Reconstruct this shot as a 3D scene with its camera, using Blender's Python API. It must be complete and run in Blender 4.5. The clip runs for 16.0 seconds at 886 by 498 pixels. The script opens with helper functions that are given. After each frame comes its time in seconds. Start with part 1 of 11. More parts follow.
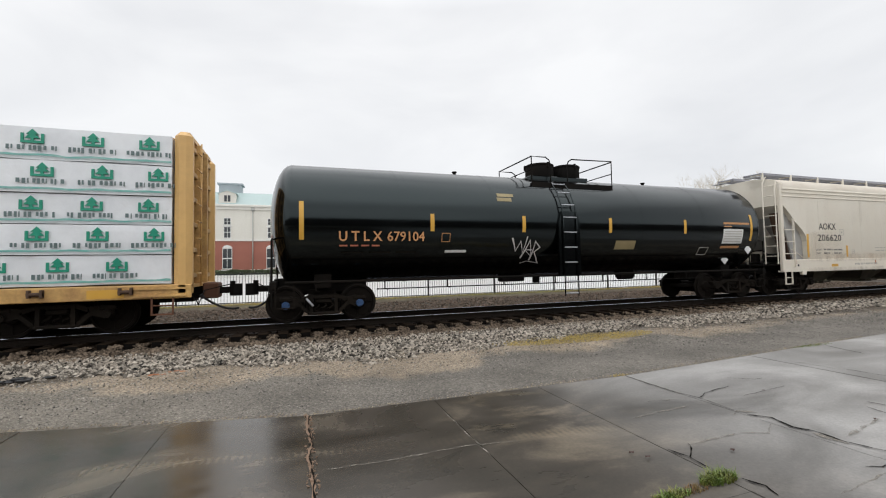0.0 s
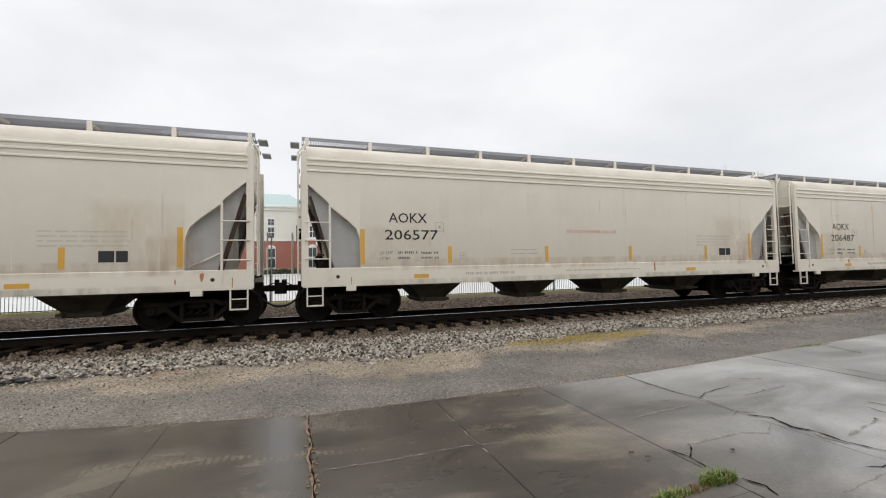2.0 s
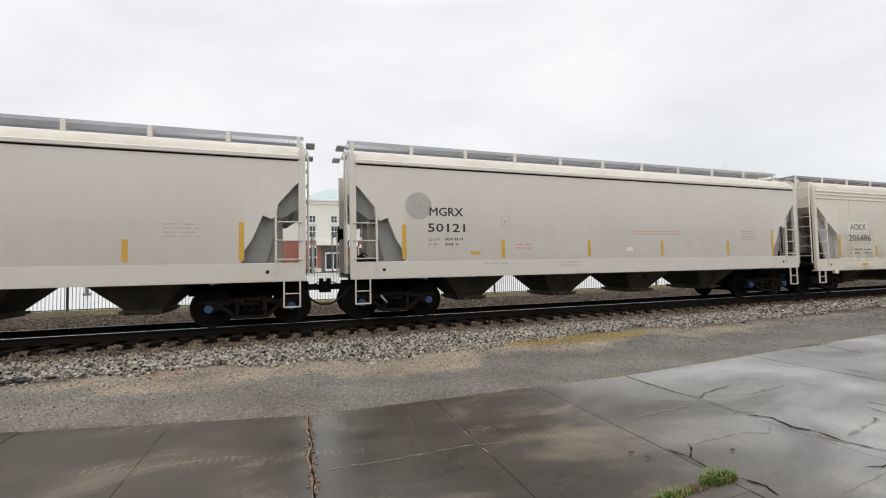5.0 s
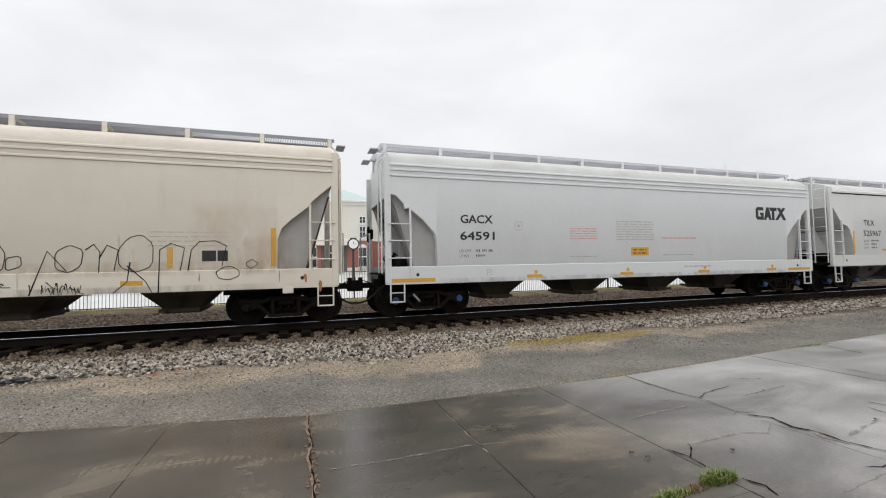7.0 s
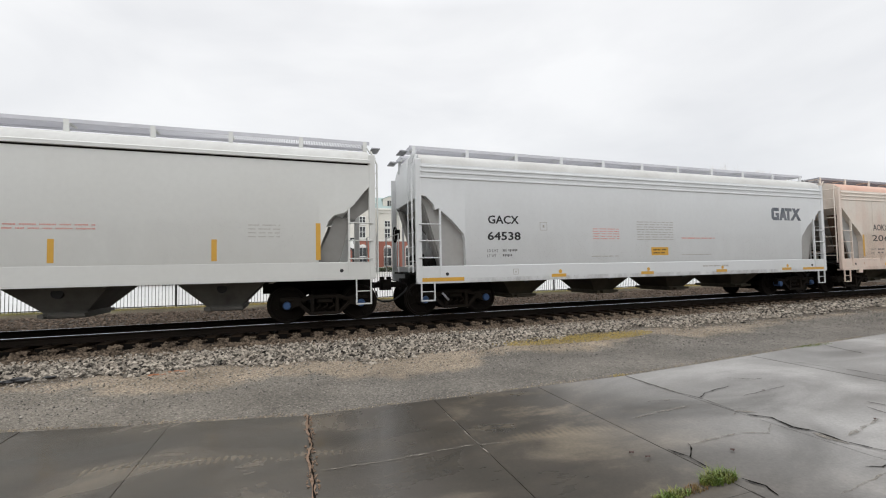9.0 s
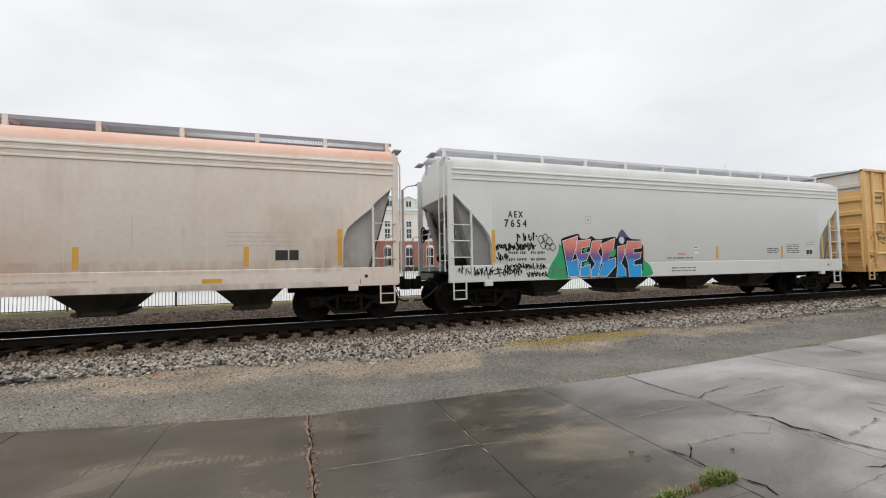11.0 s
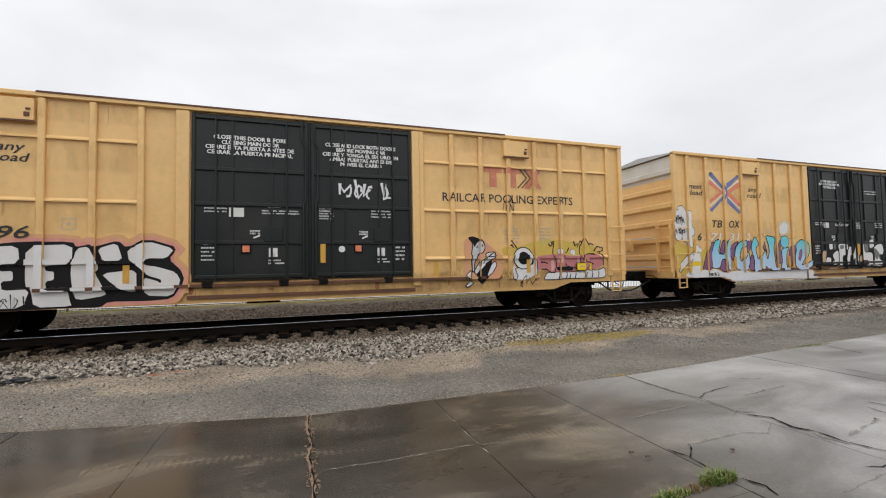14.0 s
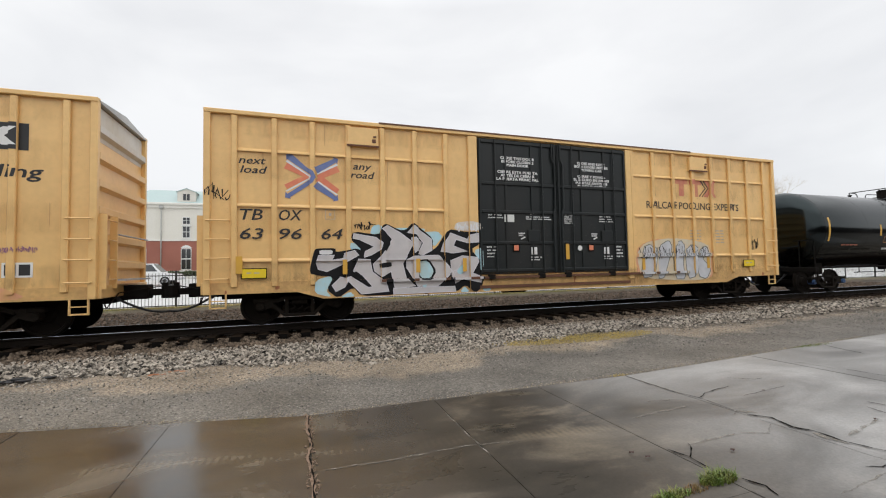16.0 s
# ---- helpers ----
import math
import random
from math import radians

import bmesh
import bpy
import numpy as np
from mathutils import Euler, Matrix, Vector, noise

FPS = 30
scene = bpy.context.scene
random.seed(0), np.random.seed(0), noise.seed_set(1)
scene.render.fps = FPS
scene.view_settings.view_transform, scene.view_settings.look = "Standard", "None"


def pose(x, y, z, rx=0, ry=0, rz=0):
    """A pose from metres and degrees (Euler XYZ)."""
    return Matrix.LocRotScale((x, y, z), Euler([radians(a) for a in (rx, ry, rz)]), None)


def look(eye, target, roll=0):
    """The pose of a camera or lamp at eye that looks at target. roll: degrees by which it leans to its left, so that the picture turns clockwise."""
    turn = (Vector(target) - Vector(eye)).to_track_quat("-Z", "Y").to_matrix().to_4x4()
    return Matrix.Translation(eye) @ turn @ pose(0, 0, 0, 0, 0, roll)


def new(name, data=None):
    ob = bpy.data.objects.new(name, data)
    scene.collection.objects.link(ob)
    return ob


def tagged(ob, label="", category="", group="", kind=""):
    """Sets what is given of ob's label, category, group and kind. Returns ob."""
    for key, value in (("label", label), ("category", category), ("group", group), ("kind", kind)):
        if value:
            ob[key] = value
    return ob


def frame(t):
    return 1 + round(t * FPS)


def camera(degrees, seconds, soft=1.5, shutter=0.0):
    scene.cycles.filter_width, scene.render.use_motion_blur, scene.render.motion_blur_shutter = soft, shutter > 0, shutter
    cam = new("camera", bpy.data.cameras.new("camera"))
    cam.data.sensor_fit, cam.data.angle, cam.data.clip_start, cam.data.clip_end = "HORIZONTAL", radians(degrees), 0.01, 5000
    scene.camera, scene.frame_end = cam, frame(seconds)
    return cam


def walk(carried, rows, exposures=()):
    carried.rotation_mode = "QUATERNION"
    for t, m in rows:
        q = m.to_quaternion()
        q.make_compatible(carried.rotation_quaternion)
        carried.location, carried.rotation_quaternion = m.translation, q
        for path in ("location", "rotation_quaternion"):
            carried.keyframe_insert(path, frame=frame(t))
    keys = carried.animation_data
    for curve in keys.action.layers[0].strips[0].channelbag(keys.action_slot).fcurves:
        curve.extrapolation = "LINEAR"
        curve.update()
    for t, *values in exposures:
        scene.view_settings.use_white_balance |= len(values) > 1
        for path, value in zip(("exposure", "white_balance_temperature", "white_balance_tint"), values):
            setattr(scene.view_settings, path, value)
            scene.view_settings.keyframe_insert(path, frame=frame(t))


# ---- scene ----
import functools

EYE = 1.75          # eye above the paved ground
RAIL = 0.42         # top of rail
TRACK = 12.15       # centre line of the track
SPEED = 17.25       # train, metres a second, towards -x
SECONDS = 16.0

# ---- camera ----
cam = camera(92.93, SECONDS, soft=1.1)
STAND = pose(0, 0, EYE, 92.45, 0, -19.0) @ pose(0, 0, 0, 0, 0, -1.1)
walk(cam, [(0, STAND), (SECONDS, STAND)], exposures=[(0, 0.0), (SECONDS, 0.0)])


# ---- world: bright overcast sky ----
def make_world():
    world = bpy.data.worlds.new("overcast_sky")
    scene.world = world
    world.use_nodes = True
    nt = world.node_tree
    nt.nodes.clear()
    N, Lk = nt.nodes.new, nt.links.new
    out, bg = N("ShaderNodeOutputWorld"), N("ShaderNodeBackground")
    sky = N("ShaderNodeTexSky")
    sky.sky_type, sky.sun_disc = "NISHITA", False
    sky.sun_elevation, sky.sun_rotation = radians(50), radians(200)
    dim = N("ShaderNodeVectorMath")
    dim.operation = "SCALE"
    dim.inputs["Scale"].default_value = 0.10
    Lk(sky.outputs[0], dim.inputs[0])
    tc, sep = N("ShaderNodeTexCoord"), N("ShaderNodeSeparateXYZ")
    Lk(tc.outputs["Generated"], sep.inputs[0])
    up = N("ShaderNodeValToRGB")            # cloud deck: brighter towards the zenith
    up.color_ramp.elements[0].position, up.color_ramp.elements[0].color = 0.0, (0.86, 0.87, 0.89, 1)
    up.color_ramp.elements[1].position, up.color_ramp.elements[1].color = 1.0, (2.0, 2.02, 2.05, 1)
    for p, c in ((0.12, (0.90, 0.91, 0.925, 1)), (0.53, (0.985, 0.99, 1.0, 1)), (0.68, (1.65, 1.66, 1.68, 1))):
        e = up.color_ramp.elements.new(p)
        e.color = c
    Lk(sep.outputs["Z"], up.inputs[0])
    stretch = N("ShaderNodeMapping")
    stretch.inputs["Scale"].default_value = (1.1, 1.1, 2.6)
    Lk(tc.outputs["Generated"], stretch.inputs[0])
    cloud = N("ShaderNodeTexNoise")
    cloud.inputs["Scale"].default_value, cloud.inputs["Detail"].default_value = 1.7, 5.0
    cloud.inputs["Roughness"].default_value, cloud.inputs["Distortion"].default_value = 0.5, 0.4
    Lk(stretch.outputs[0], cloud.inputs["Vector"])
    cr = N("ShaderNodeValToRGB")
    cr.color_ramp.elements[0].position, cr.color_ramp.elements[0].color = 0.32, (0.88, 0.885, 0.90, 1)
    cr.color_ramp.elements[1].position, cr.color_ramp.elements[1].color = 0.62, (1.04, 1.04, 1.04, 1)
    Lk(cloud.outputs["Fac"], cr.inputs[0])
    mul = N("ShaderNodeMix")
    mul.data_type, mul.blend_type = "RGBA", "MULTIPLY"
    mul.inputs["Factor"].default_value = 1.0
    Lk(up.outputs[0], mul.inputs["A"]), Lk(cr.outputs[0], mul.inputs["B"])
    mix = N("ShaderNodeMix")
    mix.data_type = "RGBA"
    mix.inputs["Factor"].default_value = 0.94
    Lk(dim.outputs[0], mix.inputs["A"]), Lk(mul.outputs["Result"], mix.inputs["B"])
    Lk(mix.outputs["Result"], bg.inputs["Color"])
    bg.inputs["Strength"].default_value = 1.0
    Lk(bg.outputs[0], out.inputs[0])


make_world()
sun = new("sun", bpy.data.lights.new("sun", "SUN"))
sun.data.energy, sun.data.angle, sun.data.color = 0.7, radians(110), (1.0, 0.97, 0.93)
sun.matrix_world = look((-20, -40, 60), (0, 8, 0))


# ---- materials ----
def link(nt, a, b):
    nt.links.new(a, b)


@functools.lru_cache(None)
def mat(name, base, rough=0.5, metal=0.0, dirt=None, amount=0.3, grain=6.0, streak=0.0, bump=0.0, coat=0.0, island=0.0, patch=0.6, spec=0.5, fleck=0.035):
    """Paint, metal or stone: base colour with a second tone in patches, vertical streaks, fine grain and relief."""
    m = bpy.data.materials.new(name)
    m.use_nodes = True
    nt = m.node_tree
    N = nt.nodes.new
    b = nt.nodes["Principled BSDF"]
    b.inputs["Metallic"].default_value, b.inputs["Coat Weight"].default_value = metal, coat
    b.inputs["Specular IOR Level"].default_value = spec
    b.inputs["Coat Roughness"].default_value = 0.12
    dirt = dirt or tuple(c * 0.55 for c in base)
    tc = N("ShaderNodeTexCoord")
    big = N("ShaderNodeTexNoise")
    big.inputs["Scale"].default_value, big.inputs["Detail"].default_value = patch, 6.0
    big.inputs["Roughness"].default_value = 0.62
    link(nt, tc.outputs["Object"], big.inputs["Vector"])
    ramp = N("ShaderNodeMapRange")
    ramp.inputs["From Min"].default_value, ramp.inputs["From Max"].default_value = 0.42, 0.75
    ramp.inputs["To Max"].default_value = amount
    link(nt, big.outputs["Fac"], ramp.inputs["Value"])
    fac = ramp.outputs[0]
    if streak:
        mp = N("ShaderNodeMapping")
        mp.inputs["Scale"].default_value = (2.2, 2.2, 0.16)
        link(nt, tc.outputs["Object"], mp.inputs[0])
        st = N("ShaderNodeTexNoise")
        st.inputs["Scale"].default_value, st.inputs["Detail"].default_value = 1.0, 5.0
        link(nt, mp.outputs[0], st.inputs["Vector"])
        sr = N("ShaderNodeMapRange")
        sr.inputs["From Min"].default_value, sr.inputs["From Max"].default_value = 0.5, 0.8
        sr.inputs["To Max"].default_value = streak
        link(nt, st.outputs["Fac"], sr.inputs["Value"])
        add = N("ShaderNodeMath")
        add.operation, add.use_clamp = "ADD", True
        link(nt, fac, add.inputs[0]), link(nt, sr.outputs[0], add.inputs[1])
        fac = add.outputs[0]
    mix = N("ShaderNodeMix")
    mix.data_type = "RGBA"
    mix.inputs["A"].default_value, mix.inputs["B"].default_value = (*base, 1), (*dirt, 1)
    link(nt, fac, mix.inputs["Factor"])
    fine = N("ShaderNodeTexNoise")
    fine.inputs["Scale"].default_value, fine.inputs["Detail"].default_value = grain, 4.0
    link(nt, tc.outputs["Object"], fine.inputs["Vector"])
    fr = N("ShaderNodeMapRange")
    fr.inputs["From Min"].default_value, fr.inputs["From Max"].default_value = 0.3, 0.7
    fr.inputs["To Min"].default_value, fr.inputs["To Max"].default_value = 1 - fleck, 1 + fleck
    link(nt, fine.outputs["Fac"], fr.inputs["Value"])
    val = fr.outputs[0]
    if island:
        geo = N("ShaderNodeNewGeometry")
        ir = N("ShaderNodeMapRange")
        ir.inputs["To Min"].default_value, ir.inputs["To Max"].default_value = 1 - island, 1 + island
        link(nt, geo.outputs["Random Per Island"], ir.inputs["Value"])
        mm = N("ShaderNodeMath")
        mm.operation = "MULTIPLY"
        link(nt, val, mm.inputs[0]), link(nt, ir.outputs[0], mm.inputs[1])
        val = mm.outputs[0]
    hsv = N("ShaderNodeHueSaturation")
    link(nt, mix.outputs["Result"], hsv.inputs["Color"]), link(nt, val, hsv.inputs["Value"])
    link(nt, hsv.outputs[0], b.inputs["Base Color"])
    rr = N("ShaderNodeMapRange")
    rr.inputs["To Min"].default_value, rr.inputs["To Max"].default_value = max(0.03, rough - 0.12), min(1, rough + 0.14)
    link(nt, big.outputs["Fac"], rr.inputs["Value"])
    link(nt, rr.outputs[0], b.inputs["Roughness"])
    if bump:
        bp = N("ShaderNodeBump")
        bp.inputs["Strength"].default_value, bp.inputs["Distance"].default_value = min(1, bump * 10), bump
        link(nt, fine.outputs["Fac"], bp.inputs["Height"])
        link(nt, bp.outputs[0], b.inputs["Normal"])
    return m


CREAM = mat("cream_paint", (0.715, 0.668, 0.575), 0.5, dirt=(0.60, 0.50, 0.38), amount=0.22, streak=0.14, grain=9, fleck=0.015)
PALE = mat("pale_grey_paint", (0.67, 0.675, 0.65), 0.40, dirt=(0.50, 0.48, 0.43), amount=0.13, streak=0.10, grain=9, coat=0.15, fleck=0.015)
GREY = mat("silver_grey_paint", (0.68, 0.695, 0.70), 0.38, dirt=(0.52, 0.52, 0.51), amount=0.14, streak=0.10, grain=9, coat=0.15, fleck=0.015)
ROSY = mat("sun_faded_rosy_paint", (0.71, 0.64, 0.56), 0.45, dirt=(0.64, 0.36, 0.27), amount=0.45, streak=0.28, grain=9, patch=0.35)
WARM = mat("warm_grey_paint", (0.665, 0.622, 0.555), 0.42, dirt=(0.52, 0.46, 0.38), amount=0.14, streak=0.12, grain=9, coat=0.12, fleck=0.015)
# body paint in the recessed ends, with their shade mixed into the grey
SHADEGREY = mat("shade_grey_slope_paint", (0.39, 0.385, 0.37), 0.5, dirt=(0.28, 0.25, 0.22), amount=0.5, streak=0.3)
YELLOW = mat("boxcar_yellow_paint", (0.72, 0.455, 0.175), 0.42, dirt=(0.46, 0.27, 0.115), amount=0.3, streak=0.22, grain=8, coat=0.12)
BRIGHT = mat("cleaner_boxcar_yellow_paint", (0.79, 0.505, 0.20), 0.42, dirt=(0.52, 0.31, 0.13), amount=0.26, streak=0.2, grain=8, coat=0.12)
YELLOW2 = mat("old_boxcar_yellow_paint", (0.66, 0.41, 0.15), 0.45, dirt=(0.42, 0.22, 0.08), amount=0.4, streak=0.35, grain=8)
DOORBLACK = mat("door_black_paint", (0.0105, 0.0135, 0.0140), 0.42, spec=0.34, dirt=(0.028, 0.025, 0.022), amount=0.4, streak=0.3)
TANKBLACK = mat("wet_black_tank_paint", (0.0010, 0.0011, 0.0012), 0.11, dirt=(0.0020, 0.0020, 0.0020), amount=0.3, streak=0.2, spec=0.46)
TANKBLACK.node_tree.nodes["Principled BSDF"].inputs["Specular Tint"].default_value = (0.80, 0.97, 1.0, 1)
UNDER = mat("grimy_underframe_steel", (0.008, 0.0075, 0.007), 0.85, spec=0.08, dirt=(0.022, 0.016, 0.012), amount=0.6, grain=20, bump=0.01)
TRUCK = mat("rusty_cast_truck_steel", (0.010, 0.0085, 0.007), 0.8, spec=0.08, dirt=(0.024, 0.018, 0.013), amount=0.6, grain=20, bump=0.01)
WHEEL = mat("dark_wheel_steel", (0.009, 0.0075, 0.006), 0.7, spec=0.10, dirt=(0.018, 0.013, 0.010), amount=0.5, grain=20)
BEARING = mat("blue_bearing_cap", (0.035, 0.085, 0.20), 0.45, amount=0.4)
HOSE = mat("black_rubber_hose", (0.015, 0.015, 0.016), 0.6)
RUST = mat("rust_brown_steel", (0.135, 0.055, 0.028), 0.75, dirt=(0.08, 0.04, 0.025), amount=0.6, grain=18, streak=0.3)
RAILTOP = mat("polished_rail_head", (0.48, 0.52, 0.60), 0.16, 1.0)
RAILSIDE = mat("rusty_rail_web", (0.012, 0.010, 0.008), 0.8, spec=0.06, dirt=(0.03, 0.02, 0.016), amount=0.6, grain=25)
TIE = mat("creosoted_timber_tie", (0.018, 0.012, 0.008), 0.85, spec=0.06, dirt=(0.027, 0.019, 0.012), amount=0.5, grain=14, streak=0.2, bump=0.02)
GALV = mat("galvanised_grating", (0.44, 0.45, 0.48), 0.5, dirt=(0.2, 0.2, 0.22), amount=0.5)
WALKWAY = mat("weathered_walkway_steel", (0.30, 0.305, 0.335), 0.5, dirt=(0.14, 0.14, 0.155), amount=0.5)
PALEWALK = mat("pale_galvanised_walkway", (0.60, 0.60, 0.64), 0.5, dirt=(0.42, 0.42, 0.44), amount=0.4)
BLACKINK = mat("black_stencil_paint", (0.02, 0.02, 0.022), 0.55)
SLATEINK = mat("faded_slate_stencil_paint", (0.085, 0.095, 0.115), 0.55, amount=0.6, dirt=(0.30, 0.31, 0.33), patch=2.5)
DARKINK = mat("worn_dark_stencil", (0.10, 0.10, 0.10), 0.6, amount=0.5, dirt=(0.3, 0.3, 0.29), patch=6.0)
GREYINK = mat("faded_grey_stencil", (0.41, 0.39, 0.355), 0.6, amount=0.5, dirt=(0.50, 0.47, 0.43), patch=6.0)
WHITEINK = mat("white_stencil_paint", (0.75, 0.75, 0.74), 0.5, amount=0.2)
REDINK = mat("red_stencil_paint", (0.66, 0.27, 0.22), 0.55, amount=0.3)
CHEVRON = mat("dark_brown_chevron_paint", (0.10, 0.055, 0.03), 0.5, amount=0.5, dirt=(0.45, 0.26, 0.10), patch=4.0)
FADEDRED = mat("faded_red_paint", (0.54, 0.17, 0.11), 0.5, amount=0.7, dirt=(0.68, 0.37, 0.15), patch=3.5)
BLUEINK = mat("royal_blue_paint", (0.125, 0.17, 0.37), 0.5, amount=0.4, dirt=(0.25, 0.27, 0.36), patch=3.0)
ORANGE = mat("orange_red_paint", (0.70, 0.20, 0.11), 0.5, amount=0.5, dirt=(0.72, 0.36, 0.17), patch=3.0)
AMBER = mat("amber_reflective_tape", (0.66, 0.37, 0.055), 0.35, amount=0.35, dirt=(0.46, 0.29, 0.10), patch=3.0)
SAFETY = mat("safety_yellow_decal", (0.80, 0.58, 0.02), 0.4, amount=0.2)
TANKINK = mat("faded_orange_tank_lettering", (0.50, 0.24, 0.095), 0.5, amount=0.3)
BROWNPAN = mat("rust_browned_panel", (0.15, 0.075, 0.030), 0.7, dirt=(0.035, 0.022, 0.014), amount=0.75, streak=0.4, patch=1.4, grain=14)
OLIVETAN = mat("faded_olive_tan_panel", (0.30, 0.24, 0.12), 0.6, amount=0.5, dirt=(0.16, 0.13, 0.07), patch=3.0)
TAGPATCH = mat("fresh_cream_patch", (0.78, 0.74, 0.66), 0.5, amount=0.15)
WRAP = mat("white_lumber_wrap", (0.80, 0.82, 0.84), 0.32, dirt=(0.60, 0.63, 0.68), amount=0.5, grain=5, bump=0.028)
WRAPGREEN = mat("green_wrap_print", (0.012, 0.27, 0.17), 0.4, amount=0.2)
WRAPTEXT = mat("dark_wrap_print", (0.12, 0.17, 0.17), 0.45, amount=0.3)
WRAPTEAL = mat("teal_wrap_edge", (0.16, 0.42, 0.38), 0.4, amount=0.6, dirt=(0.5, 0.6, 0.58), patch=4.0)
PALEINK = mat("worn_pale_stencil", (0.46, 0.42, 0.36), 0.6, amount=0.5, dirt=(0.58, 0.54, 0.47), patch=6.0)
RUSTYSEAM = mat("rust_weeping_seam", (0.68, 0.56, 0.41), 0.6, dirt=(0.58, 0.37, 0.18), amount=0.9, patch=1.4, grain=18)
STAIN = mat("rust_stain", (0.42, 0.17, 0.07), 0.7, dirt=(0.26, 0.09, 0.04), amount=0.7, patch=5.0, grain=25, fleck=0.12)
GRIME = mat("soft_brown_grime", (0.60, 0.52, 0.42), 0.65, dirt=(0.70, 0.64, 0.54), amount=0.9, patch=3.0, grain=20, fleck=0.08)
RUNS = mat("brown_paint_run", (0.52, 0.30, 0.12), 0.6, dirt=(0.66, 0.42, 0.17), amount=0.9, patch=4.0)
# cream and grey roofs: body paint dimmed against bright sky light, plus grime
CREAMROOF = mat("dimmed_grimy_cream_roof", (0.58, 0.53, 0.45), 0.6, dirt=(0.38, 0.31, 0.24), amount=0.45, streak=0.2, patch=0.9, grain=12)
GREYROOF = mat("dimmed_grimy_grey_roof", (0.53, 0.53, 0.51), 0.6, dirt=(0.34, 0.32, 0.29), amount=0.45, streak=0.2, patch=0.9, grain=12)
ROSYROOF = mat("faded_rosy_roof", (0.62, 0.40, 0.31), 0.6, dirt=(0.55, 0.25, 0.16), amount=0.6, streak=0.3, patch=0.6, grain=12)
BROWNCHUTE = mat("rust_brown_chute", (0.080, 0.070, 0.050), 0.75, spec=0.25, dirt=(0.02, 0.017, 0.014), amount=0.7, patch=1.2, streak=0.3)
# the same recess shade in a deeper grey
SHADESLATE = mat("deep_shade_slope_paint", (0.27, 0.265, 0.25), 0.55, dirt=(0.16, 0.145, 0.13), amount=0.45, streak=0.3)
CHUTE = mat("dirty_grey_chute", (0.15, 0.145, 0.13), 0.7, dirt=(0.05, 0.045, 0.04), amount=0.7, patch=1.2, streak=0.3)
DARKRUST = mat("dark_rusted_steel", (0.060, 0.034, 0.021), 0.75, dirt=(0.12, 0.06, 0.03), amount=0.6, grain=18, streak=0.3)
RUSTSILL = mat("weathered_yellow_sill_paint", (0.66, 0.41, 0.155), 0.5, dirt=(0.30, 0.14, 0.06), amount=0.5, streak=0.3, patch=1.6, grain=14, fleck=0.1)
RUSTYELLOW = mat("rust_stained_yellow_paint", (0.60, 0.37, 0.13), 0.5, dirt=(0.20, 0.09, 0.04), amount=0.75, streak=0.35, patch=1.6, grain=16, fleck=0.12)


def wash(name, c, strength, scale=(2.2, 2.2, 0.7), axes=("X", "Z")):
    """A thin, uneven film of rust or soot that thins out towards its edges."""
    m = bpy.data.materials.new(name)
    m.use_nodes = True
    nt = m.node_tree
    N = nt.nodes.new
    b = nt.nodes["Principled BSDF"]
    b.inputs["Base Color"].default_value, b.inputs["Roughness"].default_value = (*c, 1), 0.7
    b.inputs["Specular IOR Level"].default_value = 0.2
    tc, mp, no, rr = N("ShaderNodeTexCoord"), N("ShaderNodeMapping"), N("ShaderNodeTexNoise"), N("ShaderNodeMapRange")
    mp.inputs["Scale"].default_value = scale
    link(nt, tc.outputs["Object"], mp.inputs[0])
    no.inputs["Scale"].default_value, no.inputs["Detail"].default_value, no.inputs["Roughness"].default_value = 1.6, 7.0, 0.68
    link(nt, mp.outputs[0], no.inputs["Vector"])
    rr.inputs["From Min"].default_value, rr.inputs["From Max"].default_value, rr.inputs["To Max"].default_value = 0.38, 0.78, strength
    link(nt, no.outputs["Fac"], rr.inputs["Value"])
    sep, out = N("ShaderNodeSeparateXYZ"), rr.outputs[0]
    link(nt, tc.outputs["Generated"], sep.inputs[0])
    for axis in axes:
        for a, b_ in ((0.0, 0.22), (1.0, 0.78)):
            f, mul = N("ShaderNodeMapRange"), N("ShaderNodeMath")
            f.interpolation_type = "SMOOTHSTEP"
            f.inputs["From Min"].default_value, f.inputs["From Max"].default_value = a, b_
            link(nt, sep.outputs[axis], f.inputs["Value"])
            mul.operation = "MULTIPLY"
            link(nt, out, mul.inputs[0]), link(nt, f.outputs[0], mul.inputs[1])
            out = mul.outputs[0]
    link(nt, out, b.inputs["Alpha"])
    return m


RUSTWASH = wash("thin_rust_wash", (0.46, 0.24, 0.09), 0.30)
TANWASH = wash("tan_dust_wash", (0.66, 0.50, 0.32), 0.20, (1.0, 1.0, 0.6))
SOOTWASH = wash("brown_road_film", (0.11, 0.075, 0.045), 0.42)
TANSOOT = wash("tan_brown_film", (0.42, 0.24, 0.09), 0.30, (1.6, 1.6, 0.6))
GREYWASH = wash("grey_road_film", (0.34, 0.31, 0.27), 0.06, (1.0, 1.0, 0.35))


